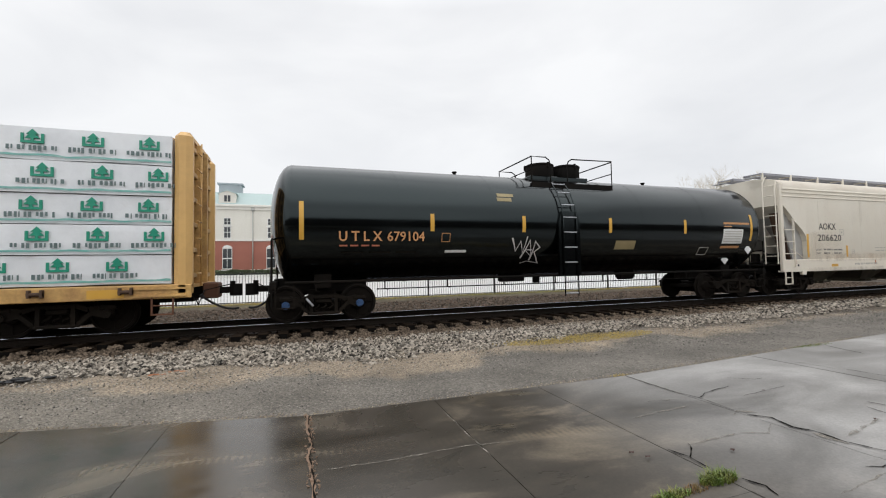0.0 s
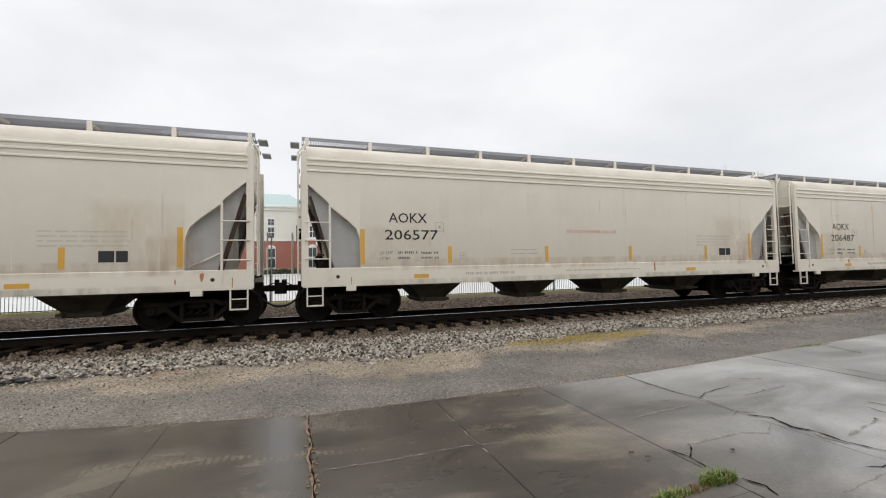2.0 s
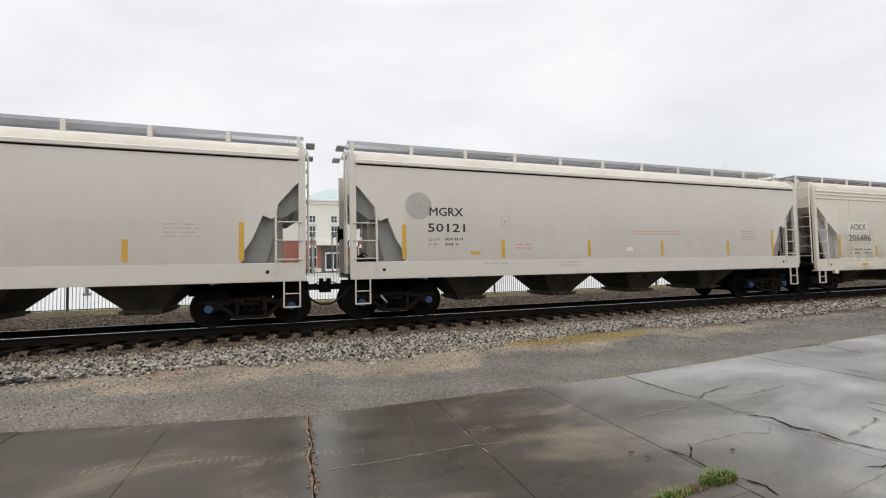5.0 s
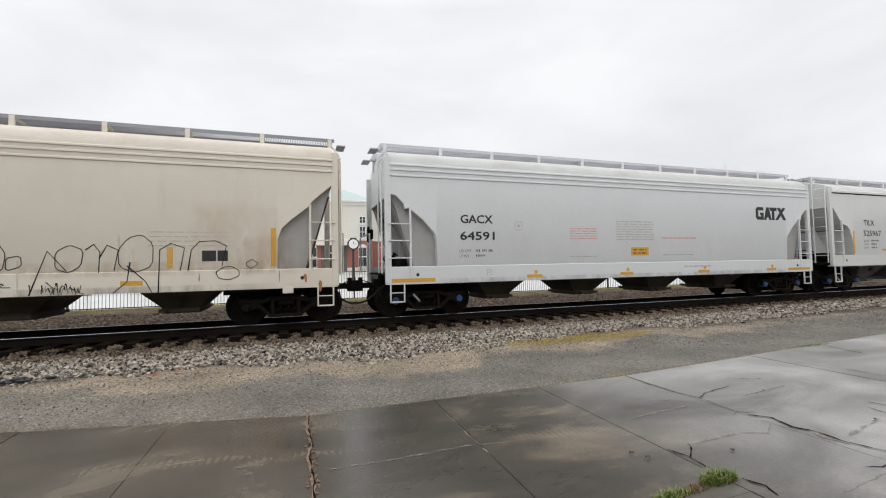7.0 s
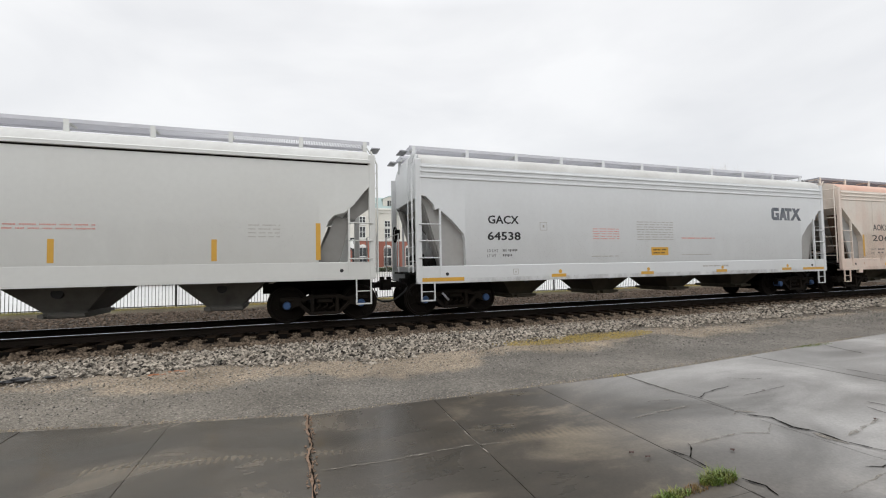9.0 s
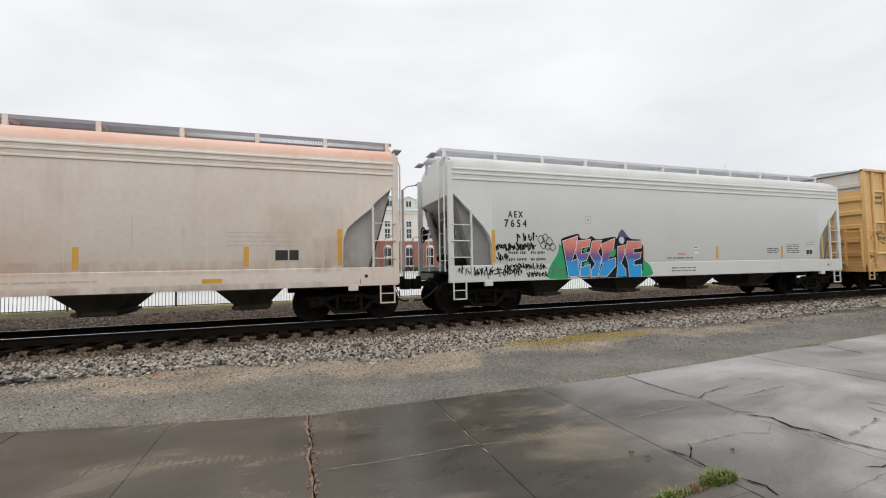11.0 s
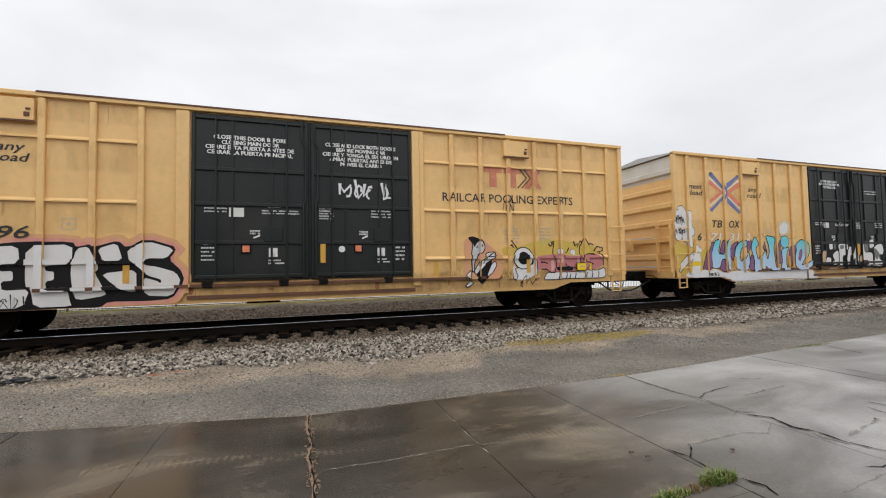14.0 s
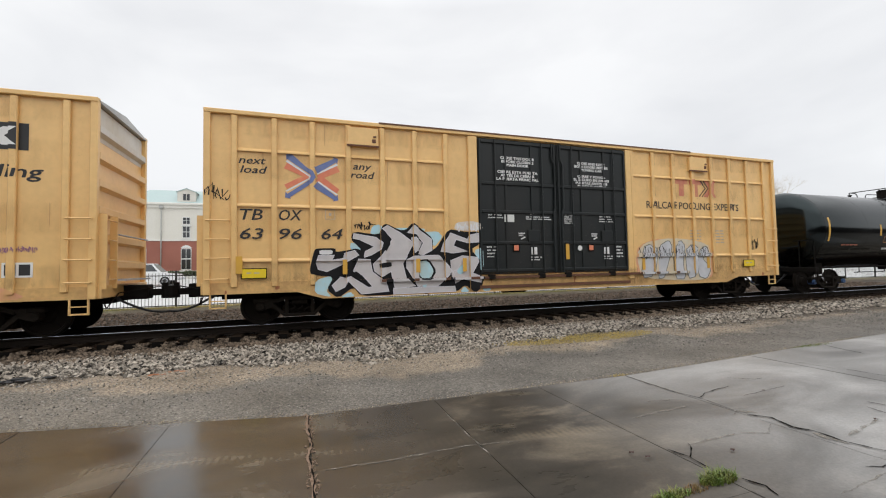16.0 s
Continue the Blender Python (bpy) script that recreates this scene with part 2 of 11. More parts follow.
# ---- mesh helpers ----
class Mesh:
    """Collects boxes, tubes, plates and prisms; becomes one mesh object."""

    def __init__(self):
        self.v, self.f, self.smooth = [], [], []

    def add(self, verts, faces, smooth=False):
        n = len(self.v)
        self.v += [tuple(p) for p in verts]
        self.f += [tuple(i + n for i in f) for f in faces]
        self.smooth += [smooth] * len(faces)
        return self

    def box(self, x0, x1, y0, y1, z0, z1, c=0.0):
        """A box, with chamfered edges when c is set."""
        if not c:
            v = [(x, y, z) for x in (x0, x1) for y in (y0, y1) for z in (z0, z1)]
            return self.add(v, [(0, 1, 3, 2), (4, 6, 7, 5), (0, 4, 5, 1), (2, 3, 7, 6), (0, 2, 6, 4), (1, 5, 7, 3)])
        bm = bmesh.new()
        bmesh.ops.create_cube(bm, size=1, matrix=Matrix.Translation(((x0 + x1) / 2, (y0 + y1) / 2, (z0 + z1) / 2)) @ Matrix.Diagonal((x1 - x0, y1 - y0, z1 - z0, 1)))
        bmesh.ops.bevel(bm, geom=bm.edges[:], offset=c, segments=1, affect="EDGES")
        bm.verts.index_update()
        self.add([p.co[:] for p in bm.verts], [[q.index for q in f.verts] for f in bm.faces])
        bm.free()
        return self

    def prism(self, pts, axis, a, b, smooth=False):
        """The polygon pts (two coordinates) pulled along the axis from a to b."""
        def put(p, t):
            return (t, p[0], p[1]) if axis == "x" else (p[0], t, p[1]) if axis == "y" else (p[0], p[1], t)
        n = len(pts)
        v = [put(p, a) for p in pts] + [put(p, b) for p in pts]
        f = [(i, (i + 1) % n, n + (i + 1) % n, n + i) for i in range(n)]
        self.add(v, f, smooth)
        return self.add(v, [tuple(range(n))[::-1], tuple(range(n, 2 * n))])

    def tube(self, pts, r, n=6, closed=False):
        """A round bar along the points."""
        pts = [Vector(p) for p in pts]
        rings = []
        for i, p in enumerate(pts):
            d = (pts[min(i + 1, len(pts) - 1)] - pts[max(i - 1, 0)]).normalized()
            s = d.orthogonal().normalized() if i == 0 else (rings[-1][1] - d * rings[-1][1].dot(d)).normalized()
            u = d.cross(s)
            rings.append(([p + r * (math.cos(2 * math.pi * k / n) * s + math.sin(2 * math.pi * k / n) * u) for k in range(n)], s))
        v = [q for ring, _ in rings for q in ring]
        f = [(i * n + k, i * n + (k + 1) % n, (i + 1) * n + (k + 1) % n, (i + 1) * n + k) for i in range(len(pts) - 1) for k in range(n)]
        self.add(v, f, True)
        return self.add(v, [tuple(range(n))[::-1], tuple(range(len(v) - n, len(v)))])

    def turned(self, prof, c, axis="y", n=24):
        """A shape turned about an axis through c: prof is (along, radius)."""
        v = []
        for a, r in prof:
            for k in range(n):
                t = 2 * math.pi * k / n
                p, q = r * math.cos(t), r * math.sin(t)
                v.append((c[0] + p, c[1] + a, c[2] + q) if axis == "y" else (c[0] + a, c[1] + p, c[2] + q) if axis == "x" else (c[0] + p, c[1] + q, c[2] + a))
        f = [(i * n + k, i * n + (k + 1) % n, (i + 1) * n + (k + 1) % n, (i + 1) * n + k) for i in range(len(prof) - 1) for k in range(n)]
        self.add(v, f, True)
        return self.add(v, [tuple(range(n))[::-1], tuple(range(len(v) - n, len(v)))])

    def data(self, name, material):
        me = bpy.data.meshes.new(name)
        me.from_pydata(self.v, [], self.f)
        me.polygons.foreach_set("use_smooth", self.smooth)
        bm = bmesh.new()
        bm.from_mesh(me)
        bmesh.ops.remove_doubles(bm, verts=bm.verts, dist=0.0005)
        bmesh.ops.recalc_face_normals(bm, faces=bm.faces)
        for e in bm.edges:
            if len(e.link_faces) == 2 and e.calc_face_angle(0) > 0.6:
                e.smooth = False
        bm.to_mesh(me)
        bm.free()
        me.materials.append(material)
        return me


SMALL_WRITING = ("stencil_lines", "grime_wash", "rust_wash", "door_notice", "printed_line", "web_line")


def part(name, shape, material, parent, label=""):
    """Links a mesh as ONE object under a thing or a part."""
    me = shape if isinstance(shape, bpy.types.Mesh) else shape.data(name, material)
    ob = new(name, me)
    ob.parent = parent
    return tagged(ob, label, kind="stuff" if name in SMALL_WRITING else "")


def thing(name, label, category, group="", kind="", at=None):
    ob = new(name)
    ob.empty_display_size = 0.3
    if at is not None:
        ob.matrix_basis = at
    return tagged(ob, label, category, group, kind)


def solid(name, shape, material, label, category, group="", kind="", at=None):
    ob = new(name, shape.data(name, material))
    if at is not None:
        ob.matrix_basis = at
    return tagged(ob, label, category, group, kind)


LETTERS = []


def lettering(text, x, z, height, material, parent, y, width=None, slant=0.0, bold=0.0, name="lettering"):
    """Queues painted letters on a side that faces -y: left edge x, foot z, cap height, optional width."""
    LETTERS.append((text, x, z, height, material, parent, y, width, slant, bold, name))


def draped(me, y, ribs, lift):
    """Cuts painted letters at the posts and lays them on the sheet and on the posts."""
    b, out = bmesh.new(), bmesh.new()
    b.from_mesh(me)
    xs = [v.co.x for v in b.verts]
    for c in [p + q for p in POSTS for q in (-0.065, 0.065)]:
        if min(xs) < c < max(xs):
            bmesh.ops.bisect_plane(b, geom=b.verts[:] + b.edges[:] + b.faces[:], plane_co=(c, 0, 0), plane_no=(1, 0, 0), dist=1e-6)
    for f in b.faces:
        c = f.calc_center_median()
        d = box_depth(c.x, c.z, ribs) - lift
        out.faces.new([out.verts.new((v.co.x, d + v.co.y - y, v.co.z)) for v in f.verts])
    laid = bpy.data.meshes.new("lettering")
    out.to_mesh(laid)
    b.free(), out.free()
    return laid


def set_letters():
    made = []
    for text, *_ in LETTERS:
        cu = bpy.data.curves.new("letters", "FONT")
        cu.body, cu.size, cu.resolution_u = text, 1.0, 2
        cu.shear = _[7]
        made.append(new("letters", cu))
    dg = bpy.context.evaluated_depsgraph_get()
    for ob, (text, x, z, height, material, parent, y, width, slant, bold, name) in zip(made, LETTERS):
        me = bpy.data.meshes.new_from_object(ob.evaluated_get(dg))
        cap = height / 0.69
        xs = [v.co.x for v in me.vertices]
        lo, hi = min(xs), max(xs)
        sx = width / (hi - lo) if width else cap
        me.transform(Matrix.Translation((x, y, z)) @ Matrix(((sx, 0, 0, -lo * sx), (0, 0, 1, 0), (0, cap, 0, 0), (0, 0, 0, 1))))
        if bold:                                                        # a broad brush: strokes laid side by side
            w = 1.5 * bold * cap
            vs, fs = [v.co.copy() for v in me.vertices], [tuple(p.vertices) for p in me.polygons]
            shifts = ((0, 0), (w, 0), (-w, 0), (w / 2, w * 0.7), (-w / 2, -w * 0.7))
            me = bpy.data.meshes.new("lettering")
            me.from_pydata([(c.x + a, c.y - 0.0005 * k, c.z + b) for k, (a, b) in enumerate(shifts) for c in vs], [], [tuple(i + k * len(vs) for i in f) for k in range(5) for f in fs])
        if SKIN.get(parent.name) in ("ribbed", "smooth"):
            me = draped(me, y, SKIN[parent.name] == "ribbed", 0.02 if y < -HALF - 0.01 else 0.004)
        me.materials.clear()
        me.materials.append(material)
        cu = ob.data
        bpy.data.objects.remove(ob)
        bpy.data.curves.remove(cu)
        part(name, me, material, parent)


def plate(x0, x1, z0, z1, y, t=0.004):
    """A thin painted panel or sticker that faces -y; its face lies at y - t."""
    return Mesh().box(x0, x1, y - t, y + 0.002, z0, z1)


def bars(rows, x0, x1, z1, pitch, h, y, rng):
    """Lines of writing too small to read, as plain bars."""
    m = Mesh()
    for i in range(rows):
        x, z = x0, z1 - i * pitch
        while x < x1 - 0.04:
            w = min(rng.uniform(0.10, 0.34), x1 - x)
            while w > 0.02:
                c = min(w, rng.uniform(0.55, 0.85) * h)                   # letter-sized strokes
                m.box(x, x + c * 0.62, y - 0.004, y + 0.001, z - h * rng.uniform(0.72, 1.0), z)
                x, w = x + c, w - c
            x += 0.05
    return m


# ---- running gear shared by all cars ----
CARS = []           # (car, x of its origin at the clip's start)
WHEELSETS = []
WHEEL_R = 0.457


@functools.lru_cache(None)
def truck_meshes():
    frame_ = Mesh()                                                     # cast side frame, seen from the side
    top = [(-0.98, 0.60), (-0.80, 0.66), (-0.55, 0.62), (-0.34, 0.70), (0.34, 0.70), (0.55, 0.62), (0.80, 0.66), (0.98, 0.60)]
    low = [(1.0, 0.42), (0.80, 0.38), (0.62, 0.44), (0.36, 0.20), (-0.36, 0.20), (-0.62, 0.44), (-0.80, 0.38), (-1.0, 0.42)]
    n = len(top)
    v = [(x, y, z) for y in (-1.16, -1.02) for x, z in top + low]
    f = []
    for i in range(n - 1):
        if i in (2, 3, 4):                                              # open beside and round the spring nest
            continue
        f += [(i, i + 1, 2 * n - 2 - i, 2 * n - 1 - i), (2 * n + i, 4 * n - 1 - i, 4 * n - 2 - i, 2 * n + i + 1)]
    for i in range(2 * n):
        j = (i + 1) % (2 * n)
        f.append((i, 2 * n + i, 2 * n + j, j))
    frame_.add(v, f)
    for a, b in (((-0.55, 0.62), (-0.34, 0.70)), ((0.34, 0.70), (0.55, 0.62))):
        frame_.prism([a, b, (b[0], b[1] - 0.10), (a[0], a[1] - 0.10)], "y", -1.16, -1.02)
    frame_.box(-0.345, 0.345, -1.16, -1.02, 0.60, 0.695, 0.015).box(-0.37, 0.37, -1.19, -1.0, 0.20, 0.265, 0.015)
    for s in (-1, 1):
        frame_.prism([(s * 0.62, 0.44), (s * 0.36, 0.20), (s * 0.36, 0.31), (s * 0.60, 0.54)], "y", -1.16, -1.02)
        frame_.prism([(s * 0.34, 0.20), (s * 0.26, 0.20), (s * 0.26, 0.70), (s * 0.34, 0.70)], "y", -1.17, -1.01)
    springs = Mesh()
    for k in range(3):
        x = -0.17 + 0.17 * k
        pts = [(x + 0.065 * math.cos(a * 0.8), -1.09 + 0.05 * math.sin(a * 0.8), 0.23 + 0.026 * a) for a in range(11)]
        springs.tube(pts, 0.02, 5)
    # the low wide box is added to block daylight behind the springs
    bolster = Mesh().box(-0.20, 0.20, -1.12, 1.12, 0.48, 0.60, 0.03).box(-0.35, 0.35, -0.45, 0.45, 0.605, 0.80, 0.03).box(-0.42, 0.42, -0.85, 0.85, 0.20, 0.475, 0.03)
    for s in (-1, 1):
        bolster.tube([(s * 0.38, -0.75, 0.40), (s * 0.38, 0.75, 0.40)], 0.05, 8)
    axle = Mesh()
    for s in (-1, 1):
        y = s * 0.72
        axle.turned([(y - s * 0.03, 0.10), (y - s * 0.03, WHEEL_R + 0.028), (y + s * 0.005, WHEEL_R + 0.028), (y + s * 0.02, WHEEL_R), (y + s * 0.09, WHEEL_R - 0.006),
                     (y + s * 0.09, WHEEL_R - 0.05), (y + s * 0.035, WHEEL_R - 0.07), (y + s * 0.03, 0.19), (y + s * 0.09, 0.15), (y + s * 0.09, 0.08)], (0, 0, 0), "y", 32)
        for k in range(4):                                              # cast ribs, so that the roll shows
            a = math.pi / 2 * k
            c, q = math.cos(a), math.sin(a)
            axle.tube([(0.16 * c, y + s * 0.05, 0.16 * q), (0.38 * c, y + s * 0.045, 0.38 * q)], 0.014, 4)
    axle.tube([(0, -0.8, 0), (0, 0.8, 0)], 0.08, 10)
    cap = Mesh().turned([(-1.22, 0.05), (-1.22, 0.085), (-1.17, 0.10), (-1.0, 0.10)], (0, 0, 0), "y", 14)
    for k in range(3):
        a = 2 * math.pi * k / 3 + 0.5
        cap.box(0.05 * math.cos(a) - 0.013, 0.05 * math.cos(a) + 0.013, -1.235, -1.21, 0.05 * math.sin(a) - 0.013, 0.05 * math.sin(a) + 0.013)
    adapter = Mesh().box(-0.16, 0.16, -1.18, -1.0, 0.09, 0.19, 0.02)
    lever = Mesh().tube([(0, -1.2, 0), (0.17, -1.22, -0.2)], 0.028, 6)
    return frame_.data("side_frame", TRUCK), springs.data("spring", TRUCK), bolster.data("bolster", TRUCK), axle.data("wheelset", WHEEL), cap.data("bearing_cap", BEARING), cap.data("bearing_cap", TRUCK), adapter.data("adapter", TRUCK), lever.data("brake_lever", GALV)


def truck(car, x, blue=False, base=1.79, lever=False):
    """A two-axle truck under a car: cast side frames, springs, bolster, two wheelsets that roll."""
    side, spring, bolster, axle, cap_blue, cap_plain, adapter, lever_ = truck_meshes()
    t = new("truck", bolster)
    t.parent, t.location = car, (x, 0, 0)
    for turn in (0, math.pi):
        s = part("side_frame", side, TRUCK, t)
        s.rotation_euler.z = turn
        part("spring_nest", spring, TRUCK, t).rotation_euler.z = turn
        for dx in (-base / 2, base / 2):
            c = part("bearing_cap", cap_blue if blue else cap_plain, BEARING, t, "blue roller bearing cap" if blue else "")
            c.location, c.rotation_euler.z = (dx, 0, WHEEL_R), turn
            a = part("bearing_adapter", adapter, TRUCK, t)
            a.location, a.rotation_euler.z = (dx, 0, WHEEL_R), turn
    if lever:
        part("brake_lever", lever_, GALV, t, "pale handbrake strap").location = (-0.42, 0, 0.62)
    for dx in (-base / 2, base / 2):
        w = part("wheelset", axle, WHEEL, t)
        w.matrix_parent_inverse = Matrix.Translation((dx, 0, WHEEL_R))
        WHEELSETS.append(w)
    return t


def coupler(car, x, s, reach, z=0.86, material=UNDER):
    """Knuckle coupler, draft gear box and air hose at one end; s is +1 or -1."""
    m = Mesh().box(min(x - s * 0.5, x + s * 0.12), max(x - s * 0.5, x + s * 0.12), -0.2, 0.2, z - 0.18, z + 0.16, 0.02)
    m.box(min(x, x + s * (reach - 0.22)), max(x, x + s * (reach - 0.22)), -0.085, 0.085, z - 0.09, z + 0.07, 0.015)
    e = x + s * (reach - 0.22)
    m.prism([(e, -0.10), (e + s * 0.10, -0.19), (e + s * 0.26, -0.20), (e + s * 0.30, -0.10), (e + s * 0.17, -0.04), (e + s * 0.16, 0.08), (e + s * 0.26, 0.17), (e + s * 0.08, 0.20), (e, 0.11)], "z", z - 0.16, z + 0.14)
    m.box(min(e, e + s * 0.12), max(e, e + s * 0.12), -0.06, 0.06, z + 0.14, z + 0.22, 0.01)
    part("coupler", m, material, car)
    h = Mesh()
    pts = []
    for k in range(11):
        u = k / 10
        pts.append((x + s * reach * u, -0.30 + 0.22 * u, z - 0.15 - 0.34 * math.sin(math.pi * min(1, u * 0.95) * 0.62)))
    h.tube(pts, 0.028, 7)
    h.tube([(x - s * 0.05, -0.32, z - 0.1), (x + s * 0.03, -0.30, z - 0.18)], 0.045, 7)
    part("air_hose", h, HOSE, car)
    lever = Mesh().tube([(x + s * 0.06, -1.35, z - 0.12), (x + s * 0.10, -1.25, z - 0.28), (x + s * 0.10, -0.6, z + 0.02), (x + s * (reach - 0.2), -0.12, z + 0.14)], 0.014, 5)
    part("uncoupling_lever", lever, UNDER, car)


def stirrup(x0, x1, z0, z1, y):
    """A sill step: a bent bar with a tread half way."""
    m = Mesh()
    for x in (x0, x1):
        m.box(x - 0.016, x + 0.016, y - 0.01, y + 0.03, z0, z1)
    m.box(x0 - 0.016, x1 + 0.016, y - 0.01, y + 0.04, z0 - 0.02, z0 + 0.012)
    m.box(x0, x1, y - 0.01, y + 0.03, (z0 + z1) / 2 - 0.01, (z0 + z1) / 2 + 0.012)
    return m


# ---- covered hoppers ----
HALF = 1.53


def hopper_section(seams, foot=1.42):
    """Half outline of the body above the sill: half width, height."""
    p = [(1.50, foot - 0.12), (HALF, foot), (HALF, 3.66)]
    if seams:
        for z in (3.70, 3.85, 3.98):                                    # rolled beads under the roof
            p += [(HALF, z), (HALF + 0.025, z + 0.015), (HALF + 0.025, z + 0.05), (HALF - 0.005, z + 0.065)]
        p += [(HALF - 0.01, 4.10), (1.46, 4.24), (1.32, 4.36), (1.05, 4.46), (0.6, 4.52), (0, 4.54)]
    else:
        p += [(HALF, 3.98), (HALF + 0.045, 3.99), (HALF + 0.045, 4.07), (HALF - 0.02, 4.10), (1.40, 4.26), (1.15, 4.38), (0.6, 4.46), (0, 4.48)]
    return p


# lower edge of the side sheet at the cut-away ends: distance from the end, height
CUT_STEPPED = [(0.10, 3.42), (0.58, 2.99), (0.66, 2.86), (1.08, 2.52), (1.28, 2.32), (1.37, 2.05), (1.38, 1.34)]
CUT_FOLDED = [(0.10, 3.24), (0.25, 3.22), (0.47, 3.0), (0.50, 2.86), (0.60, 2.90), (0.99, 2.58), (1.31, 2.23), (1.35, 2.05), (1.37, 1.34)]
CUT_WAVY = [(0.10, 3.44), (0.20, 3.36), (0.58, 2.90), (0.63, 2.62), (0.72, 2.53), (0.92, 2.62), (1.03, 2.34), (1.15, 2.05), (1.34, 1.76), (1.38, 1.40)]
CUT_ROUND = [(0.10, 3.35), (0.60, 2.86), (1.0, 2.44), (1.18, 2.18), (1.27, 1.90), (1.28, 1.34)]


CUT_BARE = [(0.10, 3.42), (0.22, 3.30), (0.52, 2.92), (0.75, 2.72), (0.98, 2.66), (1.12, 2.52), (1.24, 2.20), (1.33, 1.80), (1.38, 1.40)]


def webs(cut, far_end):
    """Outlines of the recessed sheets that show in a cut-away corner: distance from the end, height."""
    if cut is CUT_BARE and not far_end:
        return []
    if cut in (CUT_WAVY, CUT_BARE):
        return [[(0.10, 3.46), (0.58, 2.98), (0.64, 2.60), (0.48, 2.58), (0.12, 2.84)],
                [(0.66, 2.58), (0.94, 2.66), (1.17, 2.09), (1.36, 1.78), (1.40, 1.44), (0.88, 1.44), (0.74, 1.92), (0.66, 2.30)]]
    return [[(x + 0.02, z) for x, z in cut] + [(0.74, 1.34), (0.26, 2.98)]]


def hopper(name, x0, L, paint, label, seams=True, bays=4, blue=False, sill=(0.92, 1.36), slope_paint=SHADEGREY, walkway=WALKWAY, cut=CUT_STEPPED, chute=BROWNCHUTE, flange=DARKRUST, rod=False):
    car = thing(name, label, "hopper wagon", "covered hoppers of the train")
    CARS.append((car, x0))
    y = -HALF
    sec = hopper_section(seams, max(1.42, sill[1] + 0.004))
    full = [(-a, z) for a, z in sec] + [(a, z) for a, z in sec[::-1][1:]]
    # body: middle trough plus the cut-away ends above the slope sheets
    st = cut + [(L - x, z) for x, z in cut[::-1]]
    body = Mesh()
    v, ring = [], len(full)
    for x, zc in st:
        for a, z in full:
            v.append((x, a, max(z, zc)))
    f, top = [], []
    for i in range(len(st) - 1):
        for k in range(ring - 1):
            (top if min(full[k][1], full[k + 1][1]) > 4.08 else f).append((i * ring + k, i * ring + k + 1, (i + 1) * ring + k + 1, (i + 1) * ring + k))
    body.add(v, f, True)
    part("roof", Mesh().add(v, top, True), CREAMROOF if paint in (CREAM, WARM) else ROSYROOF if paint is ROSY else GREYROOF, car, "grimy curved roof sheet, darker than the sides")
    body.add(v, [tuple(range(ring)), tuple(range((len(st) - 1) * ring, len(st) * ring))])
    body.add(v, [(i * ring, (i + 1) * ring, (i + 2) * ring - 1, (i + 1) * ring - 1) for i in range(len(st) - 1) if i != len(cut) - 1])
    part("body", body, paint, car)
    for s in (0, 1):                                                    # slope sheets, end sheet rib and bay at each end
        def X(x):
            return x if not s else L - x
        sl = Mesh()
        o = 0.42 if cut is CUT_BARE else 0.0
        sl.add([(X(0.30 + o), -1.30, 2.98), (X(0.30 + o), 1.30, 2.98), (X(2.0 + o), 1.15, 1.0), (X(2.0 + o), -1.15, 1.0), (X(0.40 + o), -1.30, 2.98), (X(0.40 + o), 1.30, 2.98), (X(2.1 + o), 1.15, 1.0), (X(2.1 + o), -1.15, 1.0)],
               [(0, 1, 2, 3), (4, 7, 6, 5), (0, 3, 7, 4), (1, 5, 6, 2), (3, 2, 6, 7), (0, 4, 5, 1)])
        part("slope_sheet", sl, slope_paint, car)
        for yy in (-1, 1):                                              # recessed bolster webs inside the cut-away corner
            for outline in webs(cut, s):
                web = Mesh().prism([(X(x), z) for x, z in outline], "y", *sorted((yy * 1.36, yy * 1.34)))
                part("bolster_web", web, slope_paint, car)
            if cut in (CUT_WAVY, CUT_BARE):
                continue
            strut = Mesh().prism([(X(0.17), 3.14), (X(0.25), 3.14), (X(0.76), 1.34), (X(0.68), 1.34)], "y", *sorted((yy * 1.338, yy * 0.98)))
            part("end_strut", strut, flange, car, "dark grimy inclined end flange")
            lip = Mesh().tube([(X(0.27), yy * 1.38, 2.98), (X(0.74), yy * 1.38, 1.34)], 0.012, 6)
            part("web_flange", lip, slope_paint, car)
            if rod:
                bar = Mesh().tube([(X(0.67), yy * 1.42, 1.75), (X(1.29), yy * 1.42, 1.43)], 0.016, 6)
                part("brace_rod", bar, paint, car)
        for yy in (-0.55, 0.55):
            web = Mesh().add([(X(0.55), yy - 0.02, 1.3), (X(1.75), yy - 0.02, 1.3), (X(0.55), yy - 0.02, 2.75), (X(0.55), yy + 0.02, 1.3), (X(1.75), yy + 0.02, 1.3), (X(0.55), yy + 0.02, 2.75)],
                    [(0, 1, 2), (3, 5, 4), (0, 3, 4, 1), (1, 4, 5, 2), (2, 5, 3, 0)])
            part("end_brace", web, paint, car)
        deck = Mesh().box(min(X(0), X(2.0)), max(X(0), X(2.0)), -1.30, 1.30, 1.14, 1.20)
        part("end_platform", deck, UNDER, car)
        for yy, q in ((-1, -HALF), (1, HALF)):
            post = Mesh().box(min(X(-0.03), X(0.13)), max(X(-0.03), X(0.13)), min(q + yy * 0.006, q - yy * 0.10), max(q + yy * 0.006, q - yy * 0.10), sill[0] + 0.004, 4.22, 0.012)
            part("corner_post", post, paint, car)
        lad = Mesh()
